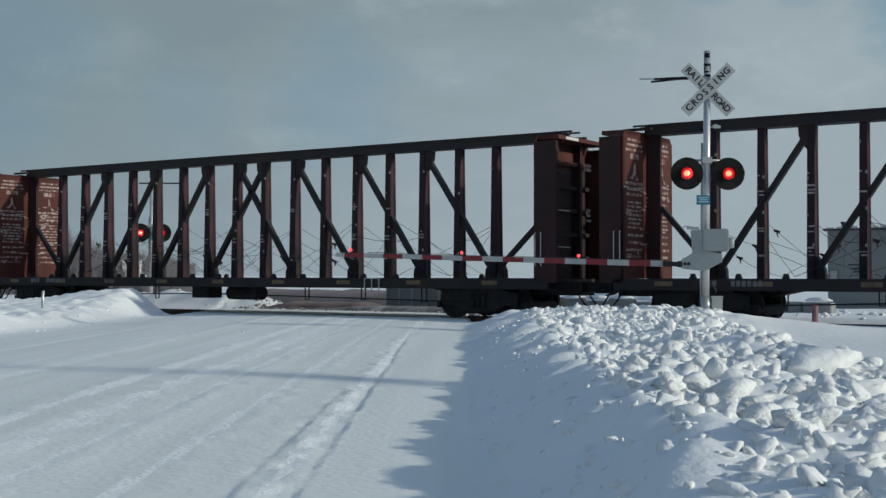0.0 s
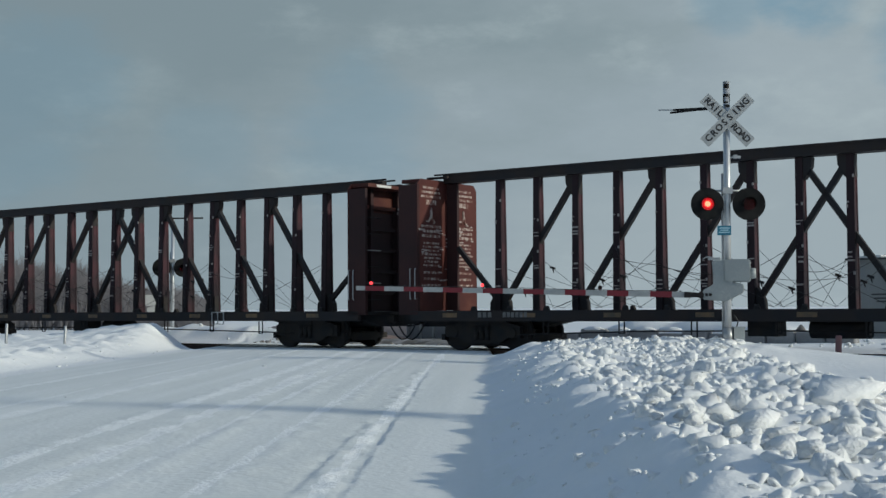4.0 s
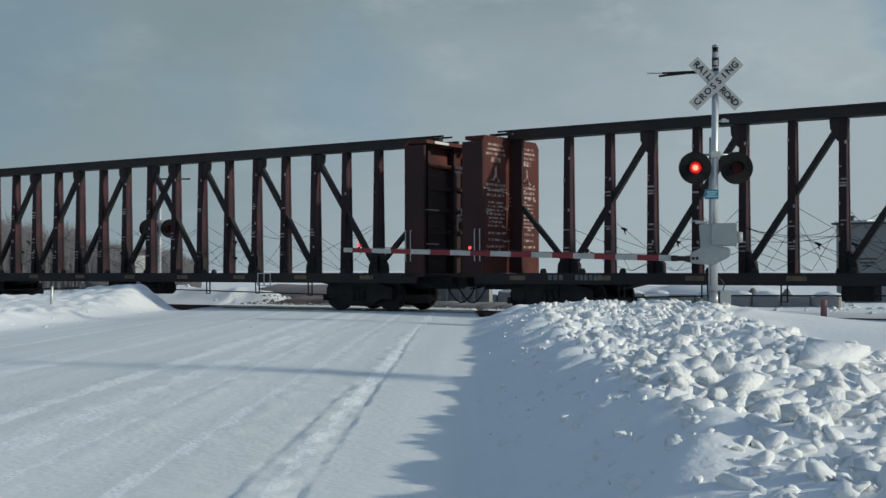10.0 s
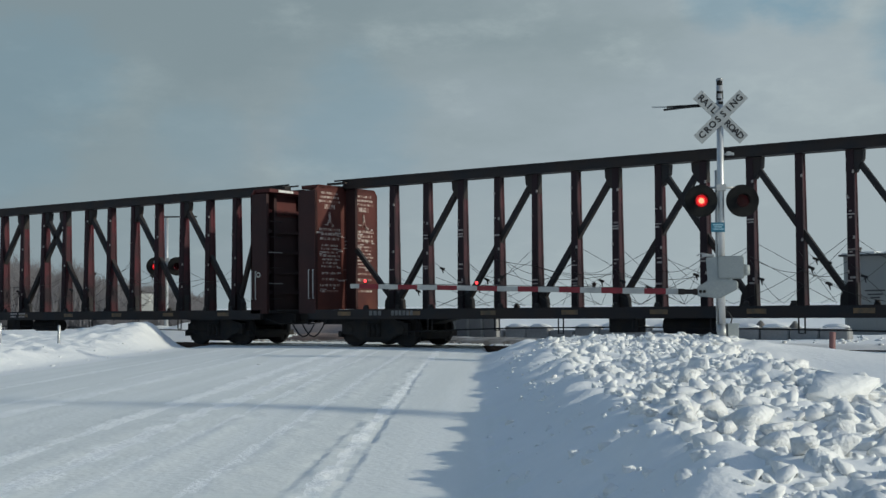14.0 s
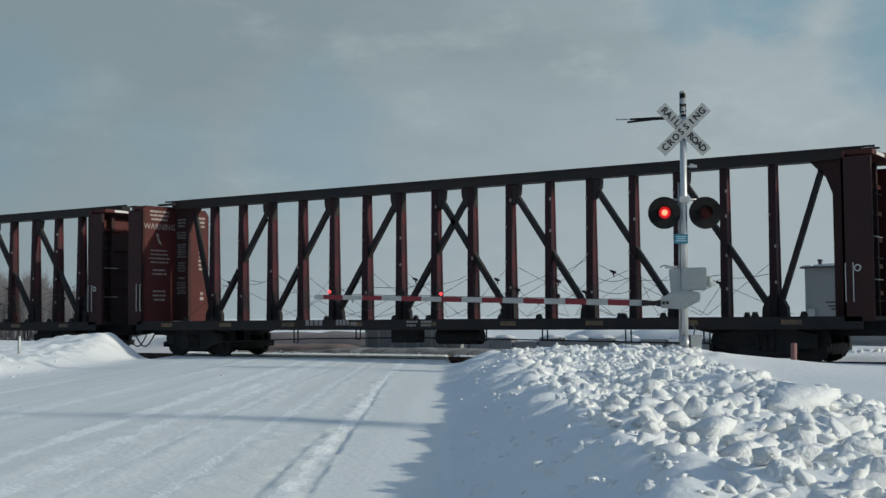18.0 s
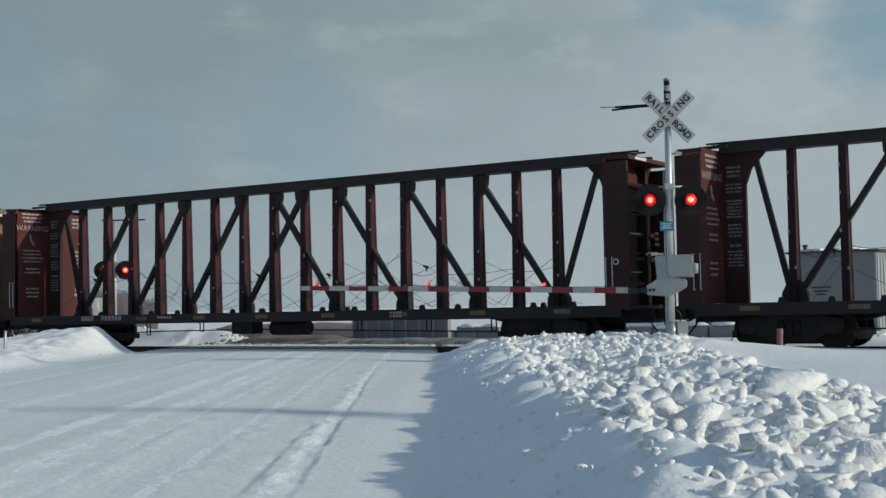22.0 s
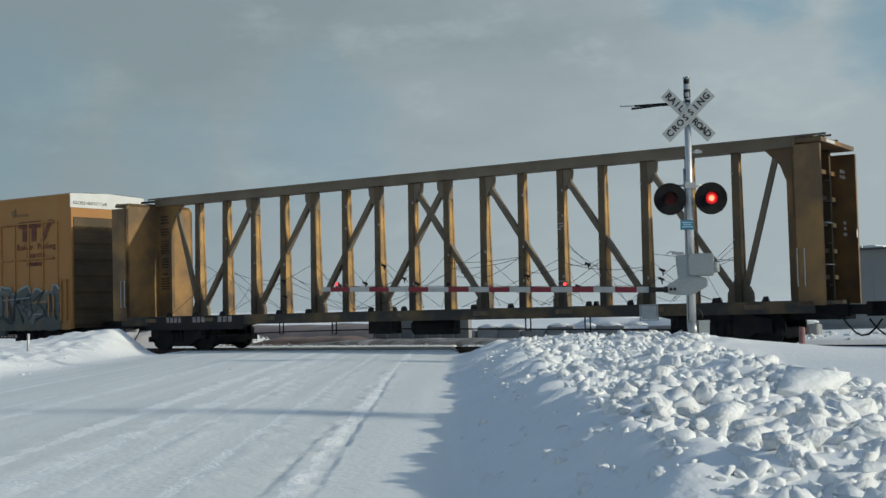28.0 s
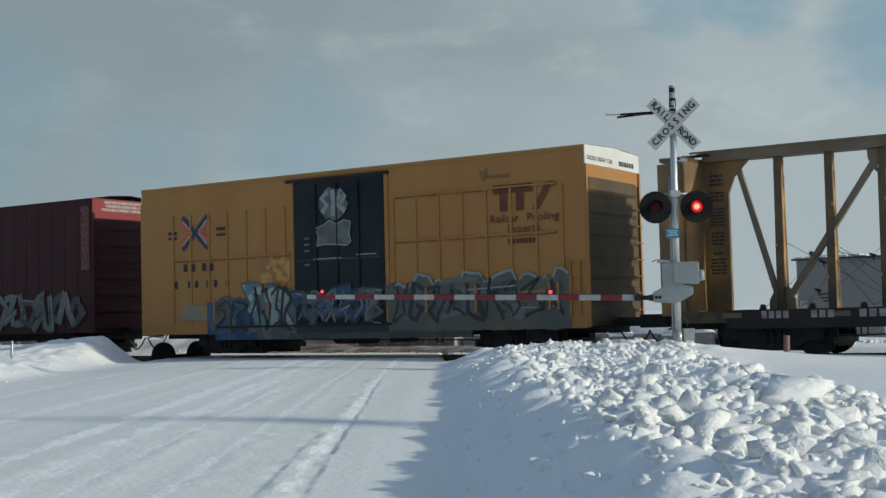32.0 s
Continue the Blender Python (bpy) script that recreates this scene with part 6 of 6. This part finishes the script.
def maroon_boxcar():
    car = new("boxcar")
    tagged(car, "maroon boxcar with sunlit red strip coloured on its end, pale graffiti", "railway wagon", "wagons of the freight train")
    L, w, z0, z1, crown = 15.4, 1.52, 0.80, 4.98, 5.14
    side = box_body(car, L, w, z0, z1, crown, BOX_MAROON, DARK_TRIM, BOX_MAROON)
    for x in np.arange(0.4, L, 0.62):
        bm = B()
        box(bm, x - 0.04, x + 0.04, -w - 0.008, -w, 0.95, 4.9)
        part("panel_rib", bm, BOX_MAROON, side)
    bm = B()
    box(bm, L - 0.5, L - 0.12, -w - 0.025, -w - 0.02, 2.75, 4.75)
    part("faded_stencil", bm, mat("scuffed_pale_stencil", (0.16, 0.08, 0.08), 0.7, second=(0.13, 0.03, 0.03), scale=9, cover=0.5, edge=0.04), side)
    graffiti_letters(side, L - 5.2, L - 0.5, 1.0, 2.1, 10, 45, -w - 0.024, [GRAF_FLOOR, GRAF_GREY], BOX_MAROON)
    dreadnaught_end(car, L, 1, w, z0, z1, BOX_MAROON, BOX_MAROON, None, crown)
    # sunlight along the top of the end, put in as a brighter red
    bm = B()
    box(bm, L + 0.002, L + 0.03, -w, w, z1 - 0.62, z1)
    part("end_top_panel", bm, BOX_LIT_RED, car)
    stencil_block(car, L + 0.03, 0.0, z1 - 0.10, 3, 2.7, 0.09, 0.12, STENCIL, "x", 8)
    dreadnaught_end(car, 0, -1, w, z0, z1, BOX_MAROON, BOX_MAROON, None, crown)
    for x in (2.1, L - 2.1):
        truck(car, x)
    coupler(car, 0.0, -1)
    coupler(car, L, 1)
    return car


older = centerbeam("a", POST_BROWN, BULK_ORANGE, STEEL_BLACK, "empty brown centerbeam flatcar with orange-brown bulkheads", 3, 21.83, 2.02, 1.163)
newer = centerbeam("b", POST_RED, BULK_RED, STEEL_BLACK, "empty dark red centerbeam flatcar with lettered bulkheads", 5, 21.67, 1.93, 1.160)
yellow = centerbeam("y", POST_YELLOW, BULK_YELLOW, SILL_YELLOW, "empty grimy yellow centerbeam flatcar", 8, 21.50, 2.05, 1.152)
# each wagon with the place of its rear end along the track at the start


def squeeze(car, k):
    """Shortens a wagon along its length; wheels stay round."""
    for ob in car.children_recursive:
        m = ob.matrix_local
        if ob.type == "MESH" and not ob.name.startswith(("wheelset", "journal_box", "spring")) and m[0][0] > 0.99:
            ob.data.transform(Matrix.Diagonal((k, 1, 1, 1)))
        elif ob.type == "MESH" and ob.name.startswith(("journal_box", "spring")):
            c = sum((v.co.x for v in ob.data.vertices)) / len(ob.data.vertices)
            ob.data.transform(Matrix.Translation((c * (k - 1), 0, 0)))
        p = m.translation.copy()
        ob.matrix_local = Matrix.Translation((p.x * (k - 1), 0, 0)) @ m
    return car


TRAIN = [(older, 5.52)] + [(copy_thing(older, Matrix()), s) for s in (-18.0, -41.5, -65.06)]
TRAIN += [(newer, -88.48), (copy_thing(newer, Matrix()), -111.86), (yellow, -135.29), (squeeze(yellow_boxcar(), 0.956), -152.12), (squeeze(maroon_boxcar(), 0.976), -169.38)]

# the two newer wagons carry their marks at different places on the sill
for car, marks in ((TRAIN[4][0], ((6.66, 7.28, 4, 0.885, 0.15), (7.71, 8.18, 4, 0.885, 0.15), (8.22, 8.42, 3, 0.885, 0.09), (10.03, 10.40, 4, 0.945, 0.055), (10.48, 10.83, 4, 0.945, 0.055), (10.03, 10.34, 4, 0.85, 0.055), (10.48, 10.80, 4, 0.85, 0.055))),
                   (TRAIN[5][0], ((3.43, 4.0, 4, 0.87, 0.14), (4.31, 5.21, 6, 0.87, 0.14), (6.70, 7.31, 5, 0.90, 0.07), (15.1, 15.5, 4, 0.93, 0.055), (15.1, 15.5, 4, 0.84, 0.055)))):
    for x0, x1, n, z, h in marks:
        mark_bars(car, x0, x1, n, z, h, STENCIL)

# ---- beyond the track ----
def equipment_shelter():
    """Small windowless cabin for the signal gear."""
    root = new("equipment_shelter")
    root.matrix_world = pose(12.75, 39.0, 0, 0, 0, TRACK_TURN)
    tagged(root, "small grey metal equipment shelter beyond the track", "shelter")
    W, D, H = 2.65, 2.1, 2.52
    bm = B()
    box(bm, -0.1, W + 0.1, -0.1, D + 0.1, -0.3, 0.14)
    part("base_slab", bm, CONCRETE, root)
    walls = []
    for x0, x1, y0, y1, m in ((0, W, 0, 0.06, SIDING_END), (0, W, D - 0.06, D, SIDING), (0, 0.06, 0.06, D - 0.06, SIDING), (W - 0.06, W, 0.06, D - 0.06, SIDING)):
        bm = B()
        box(bm, x0, x1, y0, y1, 0.14, H)
        walls.append(part("wall", bm, m, root))
    for i in range(5):
        bm = B()
        box(bm, W, W + 0.025, 0.10 + i * 0.38, 0.22 + i * 0.38, 0.18, H - 0.04)
        part("siding_rib", bm, SIDING, walls[3])
    for i in range(6):
        bm = B()
        box(bm, 0.05 + i * 0.45, 0.075 + i * 0.45, -0.008, 0, 0.18, H - 0.04)
        part("siding_seam", bm, SIDING_END, walls[0])
    for x in (0, W - 0.05):
        bm = B()
        box(bm, x, x + 0.05, -0.015, -0.001, 0.14, H)
        part("corner_trim", bm, SIDING, walls[0])
    bm = B()
    v = [bm.verts.new(p) for p in ((-0.12, -0.12, H), (W + 0.12, -0.12, H), (W + 0.12, D + 0.12, H), (-0.12, D + 0.12, H), (-0.12, -0.12, H + 0.06), (W + 0.12, -0.12, H + 0.06),
                                   (W + 0.12, D + 0.12, H + 0.10), (-0.12, D + 0.12, H + 0.10))]
    for f in ((0, 3, 2, 1), (4, 5, 6, 7), (0, 1, 5, 4), (1, 2, 6, 5), (2, 3, 7, 6), (3, 0, 4, 7)):
        bm.faces.new([v[i] for i in f])
    part("roof", bm, DARK_TRIM, root)
    bm = B()
    for k in range(7):
        box(bm, k * 0.33 - 0.05, k * 0.33 + 0.22 + 0.05 * (k % 3), -0.06 + 0.1 * (k % 2), 0.9 + 0.2 * (k % 3), H + 0.06, H + 0.10 + 0.02 * (k % 3))
    part("roof_snow", bm, SNOW, root, "patchy snow left on the roof")
    bm = B()
    tube(bm, (0.35, 0.5, H + 0.05), (0.35, 0.5, H + 0.24), 0.06, 0.06, 10)
    tube(bm, (0.35, 0.5, H + 0.24), (0.35, 0.5, H + 0.30), 0.10, 0.07, 10)
    part("roof_vent", bm, DARK_TRIM, root)
    for z, w in ((1.42, 0.62), (1.30, 0.46), (1.20, 0.30)):
        bm = B()
        box(bm, 0.95 - w / 2, 0.95 + w / 2, -0.012, -0.004, z, z + 0.05)
        part("text_bar", bm, DARK_TRIM, walls[0])
    bm = B()
    box(bm, W + 0.002, W + 0.03, 0.9, 1.8, 0.3, 2.25)
    part("door", bm, SIDING, root)
    bm = B()
    box(bm, 0.1, 0.32, -0.10, -0.002, 0.9, 1.25)
    part("meter_box", bm, GALV, root)


equipment_shelter()


def block_wall():
    """Row of grey concrete blocks behind the track."""
    root = new("concrete_block_wall")
    tagged(root, "low wall of grey concrete blocks dusted with snow", "wall")
    rnd = random.Random(4)
    for i in range(15):
        s = -3.2 + i * 0.86
        p = on_track(s, 6.6 + rnd.uniform(-0.06, 0.06))
        h = 0.40 + rnd.uniform(-0.12, 0.06)
        bm = B()
        box(bm, -0.41, 0.41, -0.2, 0.2, -0.3, h)
        bmesh.ops.bevel(bm, geom=bm.edges[:], offset=0.04, segments=1, affect="EDGES")
        b = part("concrete_block", bm, CONCRETE, root)
        b.matrix_local = pose(p.x, p.y, 0, 0, 0, TRACK_TURN + rnd.uniform(-2, 2))
    for i in range(15):
        s = -3.2 + i * 0.86
        if rnd.random() < 0.6:
            p = on_track(s, 6.6)
            bm = B()
            bmesh.ops.create_icosphere(bm, subdivisions=2, radius=1.0)
            for v in bm.verts:
                v.co = Vector((v.co.x * 0.4, v.co.y * 0.2, max(v.co.z, -0.2) * 0.10 * (1 + 0.4 * noise.noise(v.co * 3))))
            c = part("snow_cap", bm, SNOW, root)
            c.matrix_local = pose(p.x, p.y, 0.40, 0, 0, TRACK_TURN)


block_wall()


def retaining_wall():
    """Grey concrete slabs with upright posts beyond the crossing."""
    root = new("slab_wall")
    tagged(root, "weathered grey concrete slab wall with upright posts", "wall")
    rnd = random.Random(9)
    for i in range(7):
        s = -4.6 + i * 0.52
        p = on_track(s, 5.0 + rnd.uniform(-0.03, 0.03))
        bm = B()
        box(bm, -0.25, 0.25, -0.1, 0.1, -0.3, 0.85 + rnd.uniform(-0.06, 0.06))
        b = part("slab", bm, CONCRETE, root)
        b.matrix_local = pose(p.x, p.y, 0, 0, 0, TRACK_TURN)
        bm = B()
        box(bm, -0.035, 0.035, -0.16, 0.10, -0.3, 0.95)
        b = part("wall_post", bm, GALV, root)
        q = on_track(s - 0.26, 5.0)
        b.matrix_local = pose(q.x, q.y, 0, 0, 0, TRACK_TURN)


retaining_wall()


def earth_bank(name, s0, s1, v, h, material, label, seed, deep=3.0):
    rnd = random.Random(seed)
    n = 44
    bm = B()
    rows = []
    for i in range(n + 1):
        s = s0 + (s1 - s0) * i / n
        fade = min(1, 4 * i / n, 4 * (n - i) / n)
        col = []
        for j, (dv, k) in enumerate(((0, -0.15), (0.25, 0.45), (0.6, 0.85), (1.2, 1.0), (deep, 0.7), (deep + 2.0, -0.15))):
            p = on_track(s, v + dv + 0.18 * noise.noise(Vector((s * 0.8, j * 2.1, seed))))
            z = h * fade * k * (1 + 0.35 * noise.noise(Vector((s * 0.9, j, seed + 5)))) if k > 0 else -0.15
            col.append(bm.verts.new((p.x, p.y, z)))
        rows.append(col)
    for a, b in zip(rows, rows[1:]):
        for j in range(5):
            f = bm.faces.new((a[j], b[j], b[j + 1], a[j + 1]))
            f.smooth = True
    ob = part(name, bm, material)
    tagged(ob, label, "bank", kind="structure")


earth_bank("earth_bank", -9.2, -3.8, 2.9, 0.24, BRICK_EARTH, "bare red-brown earth bank beyond the track", 3, 2.4)
earth_bank("gravel_bank", -7.0, 3.4, 2.3, 0.15, GRAVEL, "low grey gravel ridge with dirty snow beyond the track", 6, 2.4)
earth_bank("spoil_heap", -17.0, -4.6, 8.0, 0.55, PALE_EARTH, "pale bare earth heap well beyond the track", 13, 5.0)
earth_bank("snow_ridge", -1.0, 8.2, 8.0, 0.72, SNOW, "ploughed snow ridge beyond the track", 8, 1.6)


def gravel_heap(s, v, r, h, seed):
    """A small pointed heap tipped behind the block wall."""
    bm = B()
    bmesh.ops.create_cone(bm, cap_ends=True, segments=18, radius1=1.0, radius2=0.06, depth=1.0)
    bmesh.ops.subdivide_edges(bm, edges=[e for e in bm.edges if abs(e.verts[0].co.z - e.verts[1].co.z) > 0.5], cuts=3)
    for w in bm.verts:
        k = 1 + 0.22 * noise.noise(w.co * 1.7 + Vector((seed, 0, 0)))
        w.co = Vector((w.co.x * r * k, w.co.y * r * 0.8 * k, (w.co.z + 0.5) * h - 0.02 if w.co.z > -0.4 else -0.25))
    for f in bm.faces:
        f.smooth = True
    ob = part("gravel_heap", bm, GRAVEL)
    p = on_track(s, v)
    ob.matrix_world = pose(p.x, p.y, 0, 0, 0, TRACK_TURN)
    tagged(ob, "small pointed grey gravel heap behind the block wall", "heap", "gravel heaps behind the block wall")


for s, h in ((5.35, 0.50), (6.4, 0.60), (7.42, 0.58)):
    gravel_heap(s, 7.35, 0.56, h, s)
_r = random.Random(21)
rubble("debris_stones", [((p := on_track(_r.uniform(-9.5, 4.5), 2.2 + 2.5 * _r.random())).x, p.y, _r.uniform(0.03, 0.13), _r) for _ in range(800)], "grey broken stones lying beyond the rails", GRAVEL)
rubble("debris_snow", [((p := on_track(_r.uniform(-14, 12), _r.uniform(2.4, 6.5))).x, p.y, _r.uniform(0.04, 0.14), _r) for _ in range(90)]
       + [((p := on_track(_r.uniform(8.0, 14), _r.uniform(4.6, 7.6))).x, p.y, _r.uniform(0.06, 0.2), _r) for _ in range(70)], "broken snow lying beyond the rails")


def utility_pole(x, y, h, arm, turn, label):
    root = new("utility_pole")
    root.matrix_world = pose(x, y, 0, 0, 0, turn)
    tagged(root, label, "utility pole")
    part("pole", tube(B(), (0, 0, -1.0), (0, 0, h), 0.115, 0.075, 14), WOOD_POLE, root)
    bm = B()
    box(bm, -arm / 2, arm / 2, -0.18, -0.08, h - 0.62, h - 0.50)
    part("crossarm", bm, WOOD_POLE, root)
    for k in (-0.46, -0.28, 0.02, 0.28, 0.46):
        bm = B()
        tube(bm, (k * arm, -0.13, h - 0.50), (k * arm, -0.13, h - 0.28), 0.035, 0.05, 8)
        part("insulator", bm, DARK_TRIM, root)
    bm = B()
    box(bm, -arm * 0.32, arm * 0.32, -0.18, -0.08, h - 1.72, h - 1.62)
    part("crossarm", bm, WOOD_POLE, root)
    bm = B()
    tube(bm, (0.32, -0.1, h - 2.9), (0.32, -0.1, h - 2.1), 0.20, 0.20, 12)
    part("transformer", bm, SIDING, root)
    for k in (-1, 1):
        bm = B()
        beam(bm, (k * arm * 0.28, -0.13, h - 0.6), (0, -0.1, h - 1.25), 0.03, 0.03)
        part("arm_brace", bm, GALV, root)


utility_pole(17.7, 5.75, 9.4, 1.6, 60, "wooden utility pole beside the snow bank")


# ---- small posts ----
def marker(x, y, h, r, material, label):
    z = float(height(np.array([x]), np.array([y]))[0])
    bm = tube(B(), (0, 0, -0.3), (0, 0, h), r, r, 12)
    bmesh.ops.bevel(bm, geom=[e for e in bm.edges if e.calc_length() < 0.08], offset=0.01, segments=1, affect="EDGES")
    ob = part("marker_post", bm, material)
    ob.matrix_world = pose(x, y, z, 0, 2, 0)
    tagged(ob, label, "marker post", "posts beside the track")


marker(7.65, 24.2, 0.36, 0.06, PLASTIC_RED, "short faded red marker post in snow")
for x, y, h in ((-9.5, 31.2, 0.5), (-10.9, 31.0, 0.5), (-13.2, 33.0, 0.7)):
    marker(x, y, h, 0.035, GALV, "thin grey metal post in the snow bank")


# ---- bare trees beyond the track ----
def bare_tree(x, y, h, seed):
    rnd = random.Random(seed)
    root = new("bare_tree")
    root.matrix_world = pose(x, y, 0)
    tagged(root, "leafless grey tree at the edge of the snow field", "tree", "bare trees beyond the track")
    twigs = B()

    def grow(p, d, length, r, level, trunk):
        q = p + d * length
        tube(trunk if level < 2 else twigs, p, q, r, r * 0.62, 6 if level < 2 else 3, False)
        if level == 4:
            return
        for _ in range(3 if level < 3 else 4):
            nd = (d + Vector((rnd.uniform(-0.9, 0.9), rnd.uniform(-0.9, 0.9), rnd.uniform(-0.15, 0.55)))).normalized()
            grow(p + d * length * rnd.uniform(0.45, 1.0), nd, length * rnd.uniform(0.55, 0.78), r * 0.55, level + 1, trunk)

    for k in range(rnd.randint(1, 3)):
        trunk = B()
        grow(Vector((rnd.uniform(-0.5, 0.5), rnd.uniform(-0.5, 0.5), -0.2)), Vector((rnd.uniform(-0.25, 0.25), rnd.uniform(-0.25, 0.25), 1)).normalized(), h * 0.36, 0.013 * h, 0, trunk)
        part("trunk", trunk, BARK, root)
    part("crown", twigs, BARK, root, "fine bare twigs")


_t = random.Random(5)
for k in range(58):
    b = -0.475 + 0.225 * k / 57 + _t.uniform(-0.01, 0.01)
    y = _t.uniform(80, 125)
    bare_tree(b * y, y, y * (0.030 + 0.035 * min(1, (-b - 0.25) / 0.12)) * _t.uniform(0.8, 1.15), 100 + k)


def thicket():
    """Hazy brush of thin upright stems along the far edge of the field."""
    rnd = random.Random(17)
    bm = B()
    for _ in range(17000):
        b = -0.50 + 0.315 * rnd.random() ** 0.8
        y = rnd.uniform(72, 108)
        h = 1.1 + y * (0.014 + 0.034 * min(1, max(0, (-b - 0.19) / 0.14))) * (0.65 + 0.35 * noise.noise(Vector((b * 60, 0, 3))) + 0.25 * rnd.random())
        x, lean = b * y, rnd.gauss(0, 0.10)
        z0 = rnd.random() * h * 0.45
        r = rnd.uniform(0.014, 0.040)
        p, q = Vector((x, y, z0 - 0.3)), Vector((x + lean * h, y + rnd.gauss(0, 0.2), h * rnd.uniform(0.7, 1.0)))
        v = [bm.verts.new(p + Vector((-r, 0, 0))), bm.verts.new(p + Vector((r, 0, 0))), bm.verts.new(p + Vector((0, r, 0))), bm.verts.new(q)]
        for f in ((0, 1, 3), (1, 2, 3), (2, 0, 3), (0, 2, 1)):
            bm.faces.new([v[i] for i in f])
        for _ in range(2):
            t = rnd.uniform(0.35, 0.9)
            m = p.lerp(q, t)
            e = m + Vector((rnd.gauss(0, 0.22) * h * 0.5, rnd.gauss(0, 0.3), h * rnd.uniform(0.05, 0.25)))
            w = [bm.verts.new(m + Vector((-r * 0.6, 0, 0))), bm.verts.new(m + Vector((r * 0.6, 0, 0))), bm.verts.new(e)]
            bm.faces.new(w)
    tagged(part("thicket", bm, BRUSH), "dense leafless brush along the far edge of the field", "thicket", kind="stuff")


thicket()


# ---- everything that moves ----
def run(t):
    """Metres that the train has come; it gathers speed slightly."""
    return 4.318 * t + 0.0057 * t * t + 0.9 * max(0.0, 1 - t / 11) ** 1.35


FLASH = 0.978


def flasher(ob, first):
    """Turns a glowing reflector out for one half of each cycle and in for the other; the lamp fades a moment after its twin lights."""
    m0 = ob.matrix_local.copy()
    rows = {}
    t = first - FLASH
    while t < 33:
        on, off = math.ceil(t * FPS - 0.01), math.ceil((t + FLASH / 2) * FPS - 0.01)
        for k, a in ((on - 2, 180), (on - 1, 264), (on, 348), (on + 1, 360), (off, 360), (off + 1, 438), (off + 2, 516), (off + 3, 540)):
            if 0 <= k <= 32 * FPS:
                rows[k] = a
        t += FLASH
    keys = sorted(rows)
    rows[0], rows[32 * FPS] = rows[keys[0]], rows[keys[-1]]
    walk(ob, [(k / FPS, m0 @ pose(0, 0, 0, 0, 0, rows[k])) for k in sorted(rows)])


def motions():
    times = [i * 0.5 for i in range(65)]
    for car, offset in TRAIN:
        walk(car, [(t, pose(*on_track(run(t) + offset), 0, 0, TRACK_TURN)) for t in times])
        seen = [t for t in [i * 0.1 for i in range(321)] if -48 < run(t) + offset < 16]
        for tr in car.children:
            if not tr.name.startswith("truck"):
                continue
            for w in tr.children:
                if not w.name.startswith("wheelset") or not seen:
                    continue
                place = w.matrix_local.translation.copy()
                start = run(seen[0])
                rows = [(t, pose(*place, 0, math.degrees((run(t) - start) / 0.46), 0)) for t in seen]
                if rows[0][0] > 0:
                    rows.insert(0, (0.0, rows[0][1]))
                if rows[-1][0] < 32:
                    rows.append((32.0, rows[-1][1]))
                walk(w, rows)
    for ob, first in zip(dishes + dishes_far, (0.0, FLASH / 2, 0.0, FLASH / 2)):
        flasher(ob, first - 0.015)
    flasher(arm_lamps[0], FLASH / 2 - 0.015)
    flasher(arm_lamps[1], -0.015)


motions()
